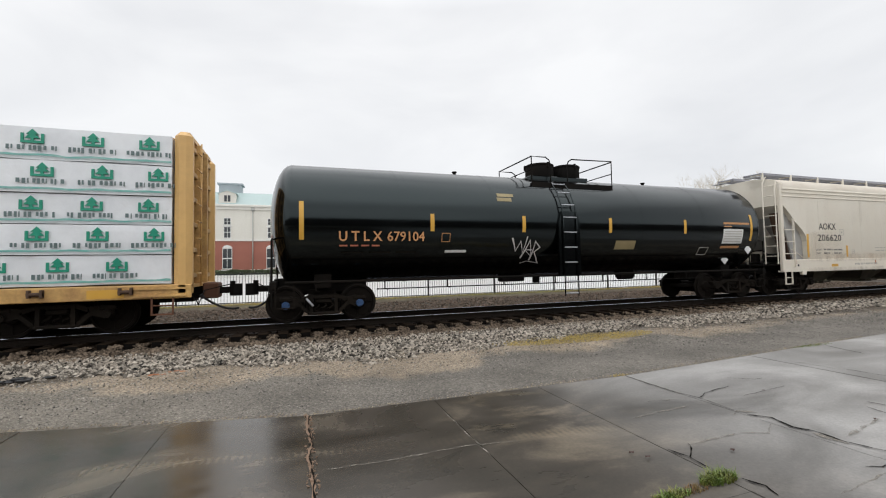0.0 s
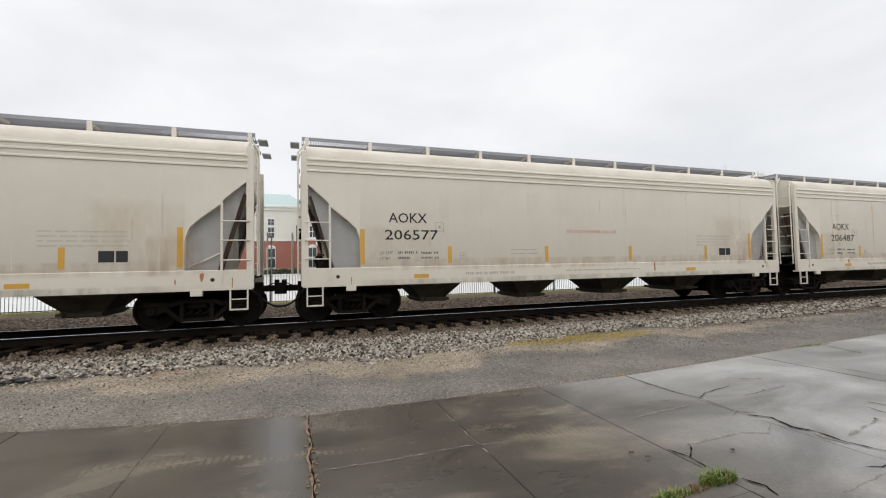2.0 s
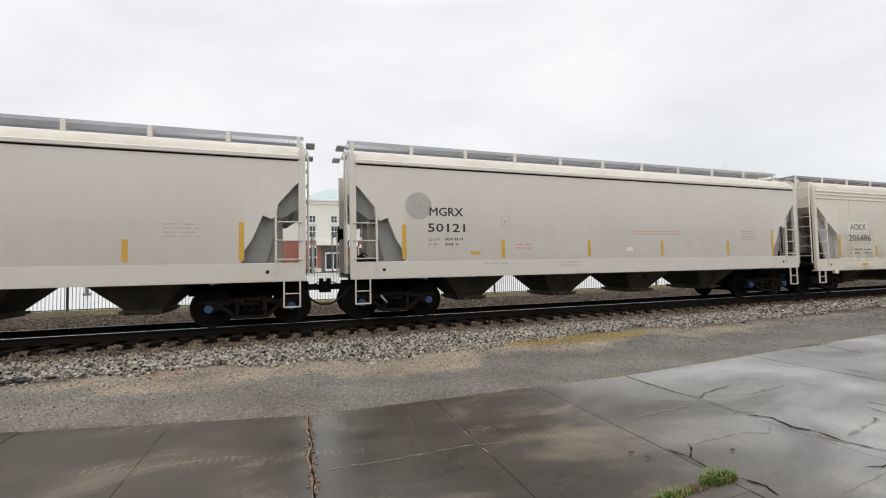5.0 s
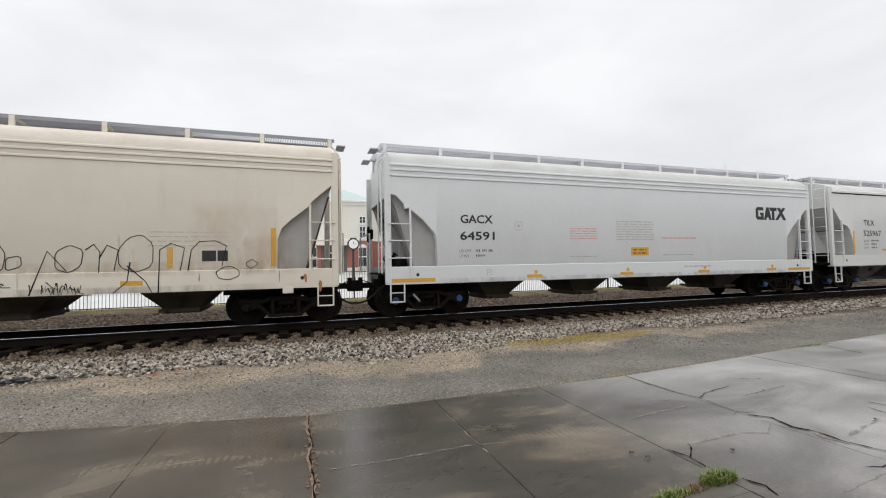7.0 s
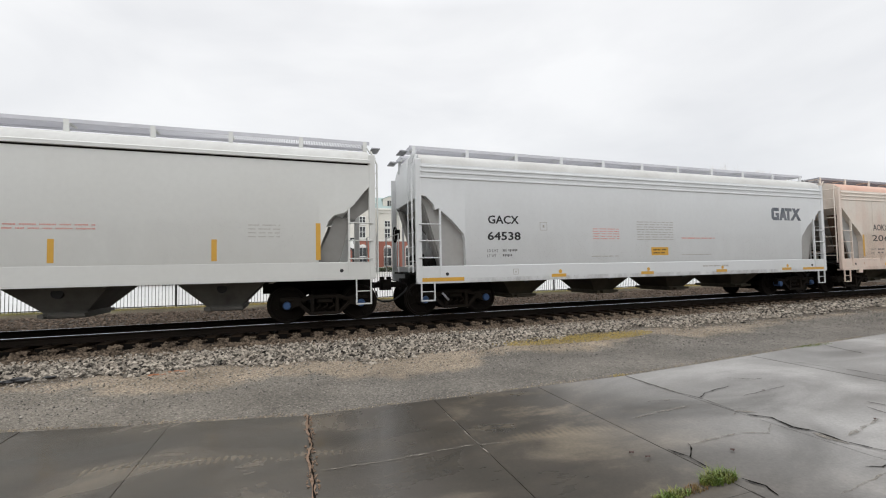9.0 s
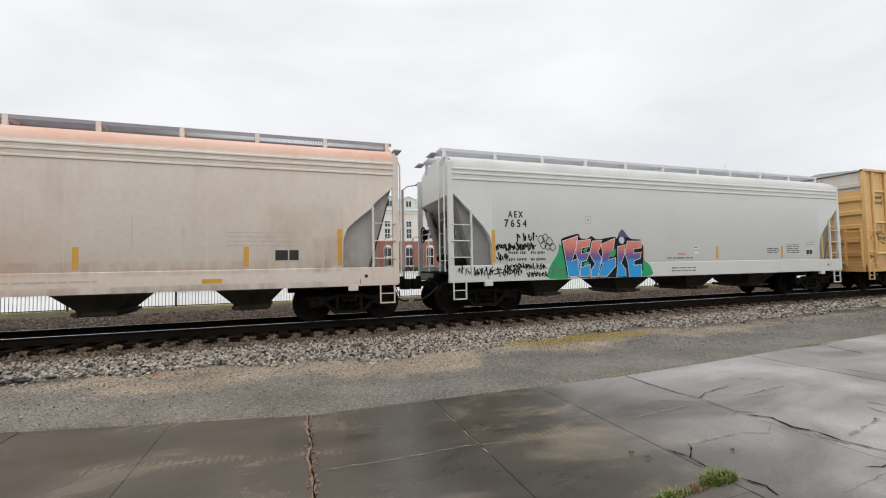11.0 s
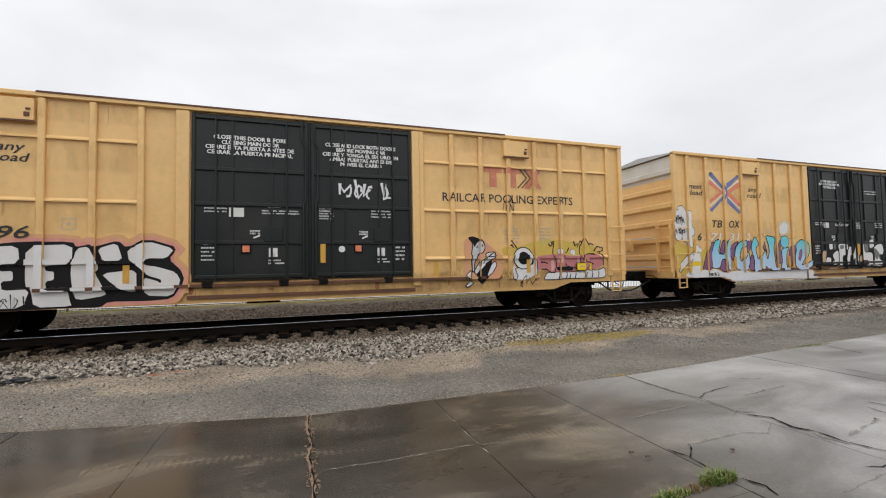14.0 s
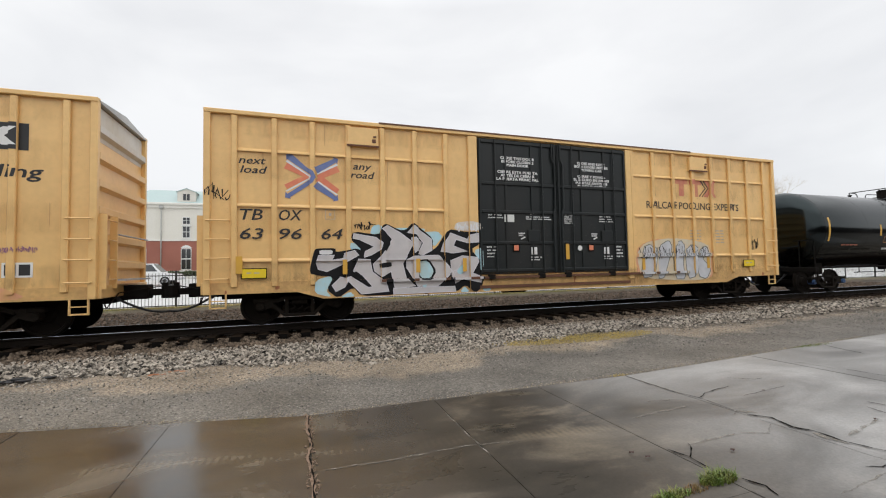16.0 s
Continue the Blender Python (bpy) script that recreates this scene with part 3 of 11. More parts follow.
        for zz in (1.58, 2.03, 2.47):
            lad.tube([(X(0.05), y - 0.03, zz), (X(0.64), y - 0.03, zz)], 0.016, 5)
        lad.box(min(X(0.61), X(0.66)), max(X(0.61), X(0.66)), y - 0.03, y + 0.03, sill[0] + 0.16, 2.90)
        part("side_ladder", lad, paint, car)
        endl = Mesh()
        for zz in np.arange(1.5, 4.3, 0.38):
            endl.tube([(X(-0.06), -1.42, zz), (X(-0.06), -0.98, zz)], 0.014, 5)
        endl.tube([(X(-0.10), -0.98, 1.2), (X(-0.10), -0.98, 4.3), (X(0.1), -0.98, 4.55)], 0.022, 5)
        endl.tube([(X(-0.10), -1.42, 1.2), (X(-0.10), -1.42, 4.0), (X(0.05), -1.38, 4.35)], 0.022, 5)
        part("end_ladder", endl, paint, car)
        part("sill_step", stirrup(min(X(0.10), X(0.46)), max(X(0.10), X(0.46)), 0.46, sill[0], y), paint, car)
        rail_ = Mesh().tube([(X(-0.25), 1.35, 1.2), (X(-0.25), 1.35, 2.3), (X(-0.25), -0.4, 2.3), (X(-0.25), -0.4, 1.2)], 0.02, 5)
        part("end_rail", rail_, paint, car)
        if paint not in (GREY, WARM) and cut is not CUT_BARE:
            jack = Mesh().box(min(X(1.02), X(1.26)), max(X(1.02), X(1.26)), y - 0.005, y + 0.1, sill[0] - 0.14, sill[0] + 0.02, 0.01)
            part("jacking_pad", jack, paint, car)
        slot = Mesh().turned([(y - 0.004, 0.02), (y - 0.004, 0.045), (y + 0.01, 0.045)], (X(0.82), 0, (sill[0] + sill[1]) / 2), "y", 12)
        part("tow_slot", slot, BLACKINK, car)
        coupler(car, X(0.0), -1 if not s else 1, 0.62)
    gear = Mesh()                                                   # brake cylinder, reservoir and valve on one platform
    gear.turned([(-0.35, 0.05), (-0.33, 0.16), (0.30, 0.16), (0.33, 0.08)], (0.62, -0.75, 1.45), "y", 14)
    gear.turned([(-0.3, 0.1), (-0.28, 0.13), (0.28, 0.13), (0.3, 0.1)], (0.45, 0.35, 1.6), "y", 12)
    gear.box(0.36, 0.62, -0.3, -0.08, 1.25, 1.62, 0.03)
    gear.tube([(0.4, -1.2, 1.3), (0.4, -0.5, 1.75), (0.7, 0.3, 1.7)], 0.02, 5)
    part("brake_gear", gear, UNDER, car)
    wheel = Mesh()
    pts = [(-0.13, 0.55 + 0.24 * math.cos(a), 2.35 + 0.24 * math.sin(a)) for a in np.linspace(0, 2 * math.pi, 17)]
    wheel.tube(pts, 0.018, 5)
    wheel.tube([(-0.13, 0.31, 2.35), (-0.13, 0.79, 2.35)], 0.014, 5).tube([(-0.13, 0.55, 2.11), (-0.13, 0.55, 2.59)], 0.014, 5)
    wheel.box(-0.12, 0.0, 0.42, 0.68, 2.2, 2.5, 0.02)
    if cut is not CUT_BARE:
        part("handbrake_wheel", wheel, UNDER, car)
    for q, yy in ((y, -1), (HALF, 1)):
        sm = Mesh().box(0.0, L, min(q, q - yy * 0.06), max(q, q - yy * 0.06), sill[0], sill[1], 0.012)
        sm.box(0.0, L, min(q - yy * 0.003, q - yy * 0.20), max(q - yy * 0.003, q - yy * 0.20), sill[0] - 0.02, sill[0] + 0.03)
        part("side_sill", sm, paint, car)
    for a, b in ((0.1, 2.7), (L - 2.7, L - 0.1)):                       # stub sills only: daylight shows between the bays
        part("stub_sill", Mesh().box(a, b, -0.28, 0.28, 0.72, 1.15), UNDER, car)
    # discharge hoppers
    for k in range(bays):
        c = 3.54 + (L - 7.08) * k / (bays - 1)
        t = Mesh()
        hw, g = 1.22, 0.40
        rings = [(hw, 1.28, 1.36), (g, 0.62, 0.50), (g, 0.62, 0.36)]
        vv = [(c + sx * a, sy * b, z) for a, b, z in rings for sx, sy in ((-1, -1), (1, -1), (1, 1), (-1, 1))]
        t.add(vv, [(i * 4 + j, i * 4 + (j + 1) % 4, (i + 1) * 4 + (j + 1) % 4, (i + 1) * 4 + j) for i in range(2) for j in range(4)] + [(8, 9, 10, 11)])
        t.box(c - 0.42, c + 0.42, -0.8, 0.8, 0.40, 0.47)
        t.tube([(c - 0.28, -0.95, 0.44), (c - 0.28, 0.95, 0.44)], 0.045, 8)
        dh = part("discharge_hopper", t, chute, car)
        part("vent_port", Mesh().turned([(-0.99, 0.02), (-0.985, 0.11), (-0.90, 0.11)], (c, 0, 0.92), "y", 14), HOSE, dh)
    # roof walkway on brackets, with hatches between
    for yy in (-0.86, 0.86):
        wk = Mesh()                                                     # open grating: bars across, edge angles along
        for edge in (yy, yy * 0.26):
            wk.box(0.0, L, edge - 0.012, edge + 0.012, 4.66, 4.745)
        n = int(L / 0.042)
        for k in range(n):
            wk.box(L * k / n, L * k / n + 0.013, min(yy, yy * 0.26), max(yy, yy * 0.26), 4.705, 4.732)
        part("roof_walkway", wk, walkway, car, "open steel grating roof walkway")
        br = Mesh().box(-0.05, 0.05, min(yy * 1.02, yy * 0.97), max(yy * 1.02, yy * 0.97), 4.30, 4.735).box(-0.03, 0.03, min(yy, yy * 0.5), max(yy, yy * 0.5), 4.66, 4.70).data("walkway_bracket", paint)
        for k in range(11):
            part("walkway_bracket", br, paint, car).location.x = 0.12 + (L - 0.24) * k / 10
    for x in (-0.32, L + 0.02):
        for ya, yb in ((-0.92, -0.40), (0.40, 0.92)):
            part("end_running_board", Mesh().box(x + 0.04, x + 0.26, ya, yb, 4.555, 4.585), GALV, car)
    hatch = Mesh()
    hatch.box(0.5, L - 0.5, -0.32, 0.32, 4.50, 4.62, 0.03)
    part("roof_hatch", hatch, paint, car)
    truck(car, 1.2, blue, lever=blue)
    truck(car, L - 1.2, blue)
    return car


def reflectors(car, y, xs, z0, z1, w=0.10, material=AMBER):
    for x in xs:
        part("reflector_strip", plate(x - w / 2, x + w / 2, z0, z1, y), material, car, "amber reflective strip")


def frame_mark(car, x, z, s, y, material=GREYINK):
    m = Mesh()
    for a, b, c, d in ((x, x + s, z, z + 0.012), (x, x + s, z + s - 0.012, z + s), (x, x + 0.012, z, z + s), (x + s - 0.012, x + s, z, z + s), (x + s * 0.38, x + s * 0.62, z + s * 0.35, z + s * 0.65)):
        m.box(a, b, y - 0.004, y + 0.001, c, d)
    part("stencil_frame", m, material, car)


def stain(car, material, rng, x, z1, h, w, y):
    """A run of rust or grime that widens, wanders and thins out downwards."""
    n, left, right, c = 6, [], [], 0.0
    for k in range(n + 1):
        u = k / n
        c += rng.uniform(-0.2, 0.2) * w * 0.4
        ww = w * (0.35 + 0.65 * math.sin(math.pi * (0.25 + 0.75 * u))) * rng.uniform(0.6, 1.2) / 2
        left.append((x + c - ww, z1 - h * u))
        right.append((x + c + ww, z1 - h * u))
    m = Mesh().add([(a, y - 0.0025, z) for a, z in left + right], [(k, k + 1, n + 2 + k, n + 1 + k) for k in range(n)])
    part("rust_run" if material is STAIN else "grime_run", m, material, car)


def stains(car, y, rng, heavy, L):
    for k in range(9 if heavy else 5):
        stain(car, STAIN, rng, rng.choice((rng.uniform(0.2, 1.4), rng.uniform(L - 1.5, L - 0.2), rng.uniform(1.5, L - 1.5))), rng.uniform(1.05, 1.36), rng.uniform(0.05, 0.28), rng.choice((0.012, 0.02, 0.03, 0.08)), y)
    for k in range(7):
        stain(car, GRIME, rng, rng.uniform(1.6, L - 1.6), rng.uniform(1.6, 3.5), rng.uniform(0.3, 0.9), rng.uniform(0.015, 0.05), y)
    for k in range(3 if heavy else 1):
        stain(car, RUSTYSEAM if heavy else GRIME, rng, rng.uniform(1.6, L - 1.6), rng.uniform(2.4, 3.6), rng.uniform(0.5, 1.4), rng.uniform(0.015, 0.035), y)


def film(car, material, x0, x1, z0, z1, y):
    part("rust_wash" if material is RUSTWASH else "grime_wash", Mesh().add([(x0, y - 0.003, z0), (x1, y - 0.003, z0), (x1, y - 0.003, z1), (x0, y - 0.003, z1)], [(0, 1, 2, 3)]), material, car)


def weather(car, y, L, rng, rust):
    """Rust and road film on a hopper's side: along the sill, by the ends, in runs below the roof."""
    film(car, RUSTWASH, 0.0, L, 1.22, 1.60, y)
    film(car, SOOTWASH, 0.0, L, 0.84, 1.06, y)
    film(car, TANWASH, 1.2, 3.6, 1.30, 2.5, y - 0.0006)
    film(car, TANWASH, L - 3.4, L - 1.1, 1.35, 3.0, y - 0.0006)
    film(car, RUSTWASH, L - 2.3, L - 0.9, 1.15, 2.2, y - 0.0012)
    film(car, GREYWASH, 2.0, L - 2.0, 2.6, 4.1, y - 0.0018)
    for k in range(7 if rust else 3):
        x = rng.uniform(1.5, L - 1.5)
        film(car, TANWASH if rust else GREYWASH, x, x + rng.uniform(0.15, 0.4), rng.uniform(1.4, 2.6), 4.2, y - 0.0024)


def weights(car, x, z, y, rng, rows):
    """Weight data by the number: the short words, and worn figures as bars."""
    for k, word in enumerate(("LD LMT", "LT WT", "CU FT")[:rows]):
        lettering(word, x, z - 0.14 * k, 0.075, DARKINK, car, y - 0.003, width=0.34 if k == 0 else 0.28, bold=0.004)
        part("stencil_lines", bars(1, x + 0.48, x + (1.0 if k == 0 else 0.86), z - 0.14 * k + 0.075, 0.1, 0.07, y, rng), DARKINK, car)


def aged_hopper(x0, number, paint, label, rng, rust=False, rod=False):
    """Beaded cream hopper with black marks and amber strips."""
    car = hopper("covered_hopper", x0, 16.56, paint, label, rod=rod)
    y = -HALF
    lettering("AOKX", 2.10, 2.50, 0.25, BLACKINK, car, y - 0.003, width=1.02, bold=0.006)
    lettering(number, 2.00, 2.06, 0.25, BLACKINK, car, y - 0.003, width=1.42, bold=0.006)
    weights(car, 1.86, 1.68, y, rng, 2)
    part("stencil_lines", bars(2, 2.95, 3.45, 1.74, 0.13, 0.06, y, rng), DARKINK, car)
    reflectors(car, y, [1.42], 1.43, 2.32, 0.11)
    reflectors(car, y, [3.75, 6.75, 9.8, 13.0], 1.43, 1.88, 0.11)
    reflectors(car, y, [15.1], 1.43, 2.32, 0.11)
    frame_mark(car, 3.35, 2.28, 0.24, y)
    frame_mark(car, 4.05, 1.55, 0.16, y)
    part("stencil_lines", bars(4, 12.6, 14.2, 2.22, 0.10, 0.025, y, rng), PALEINK, car)
    part("stencil_panel", plate(13.62, 13.90, 1.56, 1.80, y), BLACKINK, car, "two-part black data panel")
    part("stencil_panel", plate(13.93, 14.14, 1.56, 1.80, y), BLACKINK, car)
    part("stencil_lines", bars(2, 5.6, 6.5, 1.80, 0.11, 0.03, y, rng), GREYINK, car)
    part("sill_tape", plate(2.75, 3.15, 1.06, 1.16, y), AMBER, car, "yellow sill tape")
    part("sill_tape", plate(12.1, 12.5, 1.06, 1.16, y), AMBER, car, "yellow sill tape")
    part("stencil_lines", bars(1, 4.2, 5.7, 1.18, 0.1, 0.08, y, rng), GREYINK, car)
    part("stencil_lines", bars(1, 7.4, 10.2, 1.18, 0.1, 0.04, y, rng), GREYINK, car)
    for k, x in enumerate((2.1, 4.7, 7.2, 9.6, 12.2, 14.7)):
        part("weld_seam", Mesh().box(x, x + 0.012, y - 0.005, y + 0.001, 1.42, 3.66), paint, car)
        if rust:
            for z1, h, w in ((3.66, 1.3, 0.045), (2.42, 1.0, 0.03)):
                stain(car, RUSTYSEAM, rng, x + 0.006, z1, h, w * rng.uniform(0.7, 1.7), y - 0.004)
    stains(car, y, rng, rust, 16.5)
    weather(car, y, 16.56, rng, rust)
    return car


def smooth_hopper(x0, mark, number, paint, label, rng, emblem=False, blue=True):
    car = hopper("covered_hopper", x0, 16.52, paint, label, seams=False, blue=blue, sill=(1.08, 1.50), bays=4, chute=CHUTE if paint is PALE else BROWNCHUTE, slope_paint=SHADESLATE, flange=SHADESLATE, walkway=PALEWALK if paint is PALE else GALV, cut=CUT_BARE if paint is PALE else CUT_WAVY)
    # dark strip stands in for the shadow below the roof lip
    part("eave_shadow", Mesh().box(0.14, 16.38, -HALF - 0.006, -HALF + 0.002, 3.945, 3.982), UNDER, car, "painted shadow line under the roof lip")
    y = -HALF
    lettering(mark, 2.05, 2.70, 0.22, BLACKINK, car, y - 0.003, width=0.95 if mark[0] == "M" else 0.68, bold=0.012)
    lettering(number, 2.0, 2.27, 0.22, BLACKINK, car, y - 0.003, width=1.05 + 0.12 * (len(number) - 5), bold=0.012)
    weights(car, 2.0, 2.03, y, rng, 3 if mark[0] == "T" else 2)
    reflectors(car, y, [1.35, 15.15], 1.56, 2.45, 0.11)
    reflectors(car, y, [4.2, 7.1, 9.95, 12.9], 1.56, 2.05, 0.11)
    frame_mark(car, 4.15, 2.45, 0.26, y)
    part("stencil_lines", bars(2, 8.8, 10.7, 2.36, 0.08, 0.035, y, rng), REDINK, car, "faded red stencil lines")
    part("stencil_lines", bars(2, 4.6, 5.1, 1.95, 0.10, 0.05, y, rng), REDINK, car)
    part("stencil_lines", bars(4, 13.6, 14.3, 2.40, 0.09, 0.03, y, rng), GREYINK, car)
    part("stencil_lines", bars(1, 3.6, 4.4, 1.42, 0.1, 0.04, y, rng), GREYINK, car)
    part("stencil_lines", bars(2, 6.0, 6.8, 1.42, 0.09, 0.03, y, rng), GREYINK, car)
    part("stencil_panel", plate(8.5, 8.75, 1.72, 1.84, y), WHITEINK, car)
    if emblem:
        em = Mesh().turned([(y - 0.004, 0.22), (y - 0.004, 0.36), (y + 0.001, 0.36)], (1.75, 0, 2.95), "y", 20)
        part("round_emblem", em, GREYINK, car, "round grey emblem")
    part("sill_tape", plate(3.2, 3.5, 1.66, 1.74, y), AMBER, car)
    film(car, GREYWASH, 0.5, 16.0, 1.4, 2.6, y - 0.0006)
    return car


def lease_hopper(x0, number, label, rng):
    """Silver-grey beaded hopper with a large dark wordmark and a yellow placard."""
    car = hopper("covered_hopper", x0, 16.4, GREY, label, blue=True, cut=CUT_FOLDED, slope_paint=SHADEGREY, flange=SHADESLATE, walkway=PALEWALK)
    part("sill_tape", plate(15.05, 16.25, 0.97, 1.06, -HALF), AMBER, car, "long yellow sill tape")
    y = -HALF
    lettering("GACX", 2.05, 2.52, 0.22, BLACKINK, car, y - 0.003, width=0.95, bold=0.020)
    lettering(number, 2.03, 2.06, 0.22, BLACKINK, car, y - 0.003, width=1.02, bold=0.022)
    weights(car, 2.0, 1.72, y, rng, 2)
    frame_mark(car, 3.70, 2.34, 0.24, y)
    part("stencil_lines", bars(5, 5.55, 6.55, 2.42, 0.075, 0.03, y, rng), REDINK, car, "red stencilled notice")
    part("stencil_lines", bars(8, 7.25, 8.75, 2.66, 0.08, 0.03, y, rng), GREYINK, car)
    part("stencil_lines", bars(1, 9.1, 10.6, 2.16, 0.08, 0.05, y, rng), REDINK, car)
    part("yellow_placard", plate(7.8, 8.5, 1.58, 1.84, y), AMBER, car, "yellow placard with dark lines")
    part("stencil_lines", bars(2, 7.88, 8.42, 1.78, 0.1, 0.05, y - 0.004, rng), BLACKINK, car)
    part("stencil_lines", bars(1, 5.5, 6.5, 1.58, 0.08, 0.03, y, rng), GREYINK, car)
    part("stencil_lines", bars(1, 9.1, 10.4, 1.60, 0.08, 0.03, y, rng), GREYINK, car)
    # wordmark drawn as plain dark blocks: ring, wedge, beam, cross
    wm = Mesh()
    yy = (y - 0.004, y + 0.001)
    def at(pts):
        return [(13.48 + a, 2.82 + b) for a, b in pts]
    wm.prism(at([(0, 0.08), (0.08, 0), (0.40, 0), (0.40, 0.26), (0.22, 0.26), (0.22, 0.17), (0.28, 0.17), (0.28, 0.12), (0.13, 0.12), (0.13, 0.34), (0.40, 0.34), (0.40, 0.46), (0.08, 0.46), (0, 0.38)]), "y", *yy)
    wm.prism(at([(0.41, 0), (0.56, 0.46), (0.69, 0.46), (0.82, 0), (0.69, 0), (0.66, 0.09), (0.56, 0.09), (0.54, 0)]), "y", *yy)
    wm.prism(at([(0.72, 0.46), (1.10, 0.46), (1.10, 0.34), (0.97, 0.34), (0.97, 0), (0.84, 0), (0.84, 0.34), (0.75, 0.34)]), "y", *yy)
    wm.prism(at([(1.00, 0), (1.16, 0), (1.58, 0.46), (1.42, 0.46)]), "y", y - 0.005, y + 0.001)
    wm.prism(at([(1.12, 0.46), (1.28, 0.46), (1.60, 0), (1.44, 0)]), "y", y - 0.006, y + 0.001)
    part("wordmark", wm, BLACKINK if number == "64591" else SLATEINK, car, "large dark wordmark shape")
    film(car, SOOTWASH, 0.0, 16.4, 0.86, 1.04, y)
    film(car, GREYWASH, 0.5, 16.0, 1.3, 2.4, y - 0.0006)
    part("sill_tape", plate(0.05, 1.3, 0.95, 1.05, y), AMBER, car, "long yellow sill tape")
    for x in (4.05, 7.35, 10.6, 13.9):
        part("sill_tape", plate(x, x + 0.5, 0.98, 1.07, y), AMBER, car, "yellow sill tape")
        part("sill_dot", Mesh().turned([(y - 0.004, 0.02), (y - 0.004, 0.06), (y + 0.001, 0.06)], (x + 0.3, 0, 1.14), "y", 10), AMBER, car)
    frame_mark(car, 2.8, 1.08, 0.16, y)
    part("stencil_lines", bars(1, 10.0, 11.2, 1.22, 0.1, 0.05, y, rng), GREYINK, car)
    return car


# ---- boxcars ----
PALEEND = mat("pale_end_sheet", (0.60, 0.58, 0.54), 0.5, dirt=(0.45, 0.36, 0.24), amount=0.5, streak=0.4, grain=10)


def boxcar(x0, label, paint=YELLOW, ribs=True, L=18.7):
    car = thing("boxcar", label, "boxcar", "yellow boxcars of the train")
    CARS.append((car, x0))
    sheet, out = -1.45, -HALF
    part("body", Mesh().box(0.125, L - 0.125, -1.45, 1.45, 1.02, 4.96), paint, car)
    stringer = {}
    for s in (-1, 1):
        a, b = sorted((s * 1.45, s * HALF))
        for x, xe in ((0.0, 0.14), (L - 0.14, L)):
            part("corner_post", Mesh().box(x, xe, min(a, s * 1.40), b if s > 0 else max(b, s * 1.40), 0.80, 5.02, 0.012), paint, car)
        posts = [0.63 + 0.862 * k for k in range(7)] + [12.12 + 0.862 * k for k in range(8)]
        for x in posts:
            part("side_post", Mesh().box(x - 0.065, x + 0.065, a, b, 0.95, 4.95, 0.02), paint, car)
        for x, xe in ((6.46, 6.73), (11.86, 12.06)):
            part("door_post", Mesh().box(x, xe, a, b, 0.85, 4.95, 0.015), paint, car)
        if ribs:
            for z in (4.17, 2.87, 1.58):
                if s not in stringer:
                    q = sorted((s * 1.45, s * 1.505))
                    m = Mesh().prism([(q[0] if s < 0 else q[1], -0.035), (q[1] if s < 0 else q[0], -0.035), (q[1] if s < 0 else q[0], 0.035)], "x", 0.063, 0.799)
                    stringer[s] = m.box(0.063, 0.799, *sorted((s * 1.45, s * 1.508)), -0.05, -0.02).data("side_stringer", paint)
                for i, j in zip(posts[:-1], posts[1:]):
                    if j - i < 2:
                        part("side_stringer", stringer[s], paint, car).location = (i, 0, z)
        part("side_sill", Mesh().prism([(0.0, 0.80), (2.0, 0.80), (2.6, 0.62), (16.1, 0.62), (16.7, 0.80), (L, 0.80), (L, 1.06), (0, 1.06)], "y", *sorted((s * 1.40, s * 1.475))), RUSTSILL, car)
        part("roof_cap", Mesh().box(0.0, L, *sorted((s * 1.40, s * 1.545)), 4.96, 5.06, 0.012), paint, car)
        part("eave_strip", Mesh().box(4.0, 14.6, *sorted((s * 1.50, s * 1.56)), 5.04, 5.075), RUST, car, "rusty brown eave strip")
        # black strip fills the gap between the two doors
        part("door_gap_strip", Mesh().box(9.20, 9.40, *sorted((s * 1.448, s * 1.462)), 1.10, 4.93), DOORBLACK, car)
        # plug doors
        for d0, d1 in ((6.76, 9.27), (9.31, 11.84)):
            dr = part("sliding_door", Mesh().box(d0, d1, *sorted((s * 1.452, s * 1.50)), 1.10, 4.93, 0.015), DOORBLACK, car, "black steel plug door")
            rb = Mesh()
            for z in (4.84, 3.66, 2.86, 1.98, 1.2):
                rb.box(d0 + 0.08, d1 - 0.08, *sorted((s * 1.50, s * 1.545)), z - 0.045, z + 0.045, 0.014)
            for x in (d0 + 0.05, (d0 * 2 + d1) / 3, (d0 + 2 * d1) / 3, d1 - 0.05):
                rb.box(x - 0.025, x + 0.025, *sorted((s * 1.50, s * 1.535)), 1.14, 4.90)
            part("door_rib", rb, DOORBLACK, dr)
            bar = Mesh()
            for x in (d0 + 0.5, d1 - 0.5) if s < 0 else ():
                bar.tube([(x, s * 1.55, 1.1), (x, s * 1.55, 4.9)], 0.022, 6)
            if s < 0:
                x = d1 - 0.12 if d0 < 8 else d0 + 0.12
                bar.tube([(x, s * 1.55, 1.12), (x, s * 1.55, 2.9), (x + 0.05, s * 1.55, 3.0), (x + 0.05, s * 1.55, 4.3), (x - 0.03, s * 1.55, 4.45), (x - 0.03, s * 1.55, 4.92)], 0.03, 6)
                bar.box(d1 - 1.0, d1 - 0.6, s * 1.55 - 0.01, s * 1.50, 2.0, 2.35, 0.01)
                part("locking_bar", bar, DOORBLACK, dr)
        part("door_track", Mesh().box(4.0, 14.4, *sorted((s * 1.46, s * 1.56)), 0.98, 1.05).box(6.7, 11.9, *sorted((s * 1.42, s * 1.52)), 0.72, 0.80), RUST, car, "rust-stained lower door track")
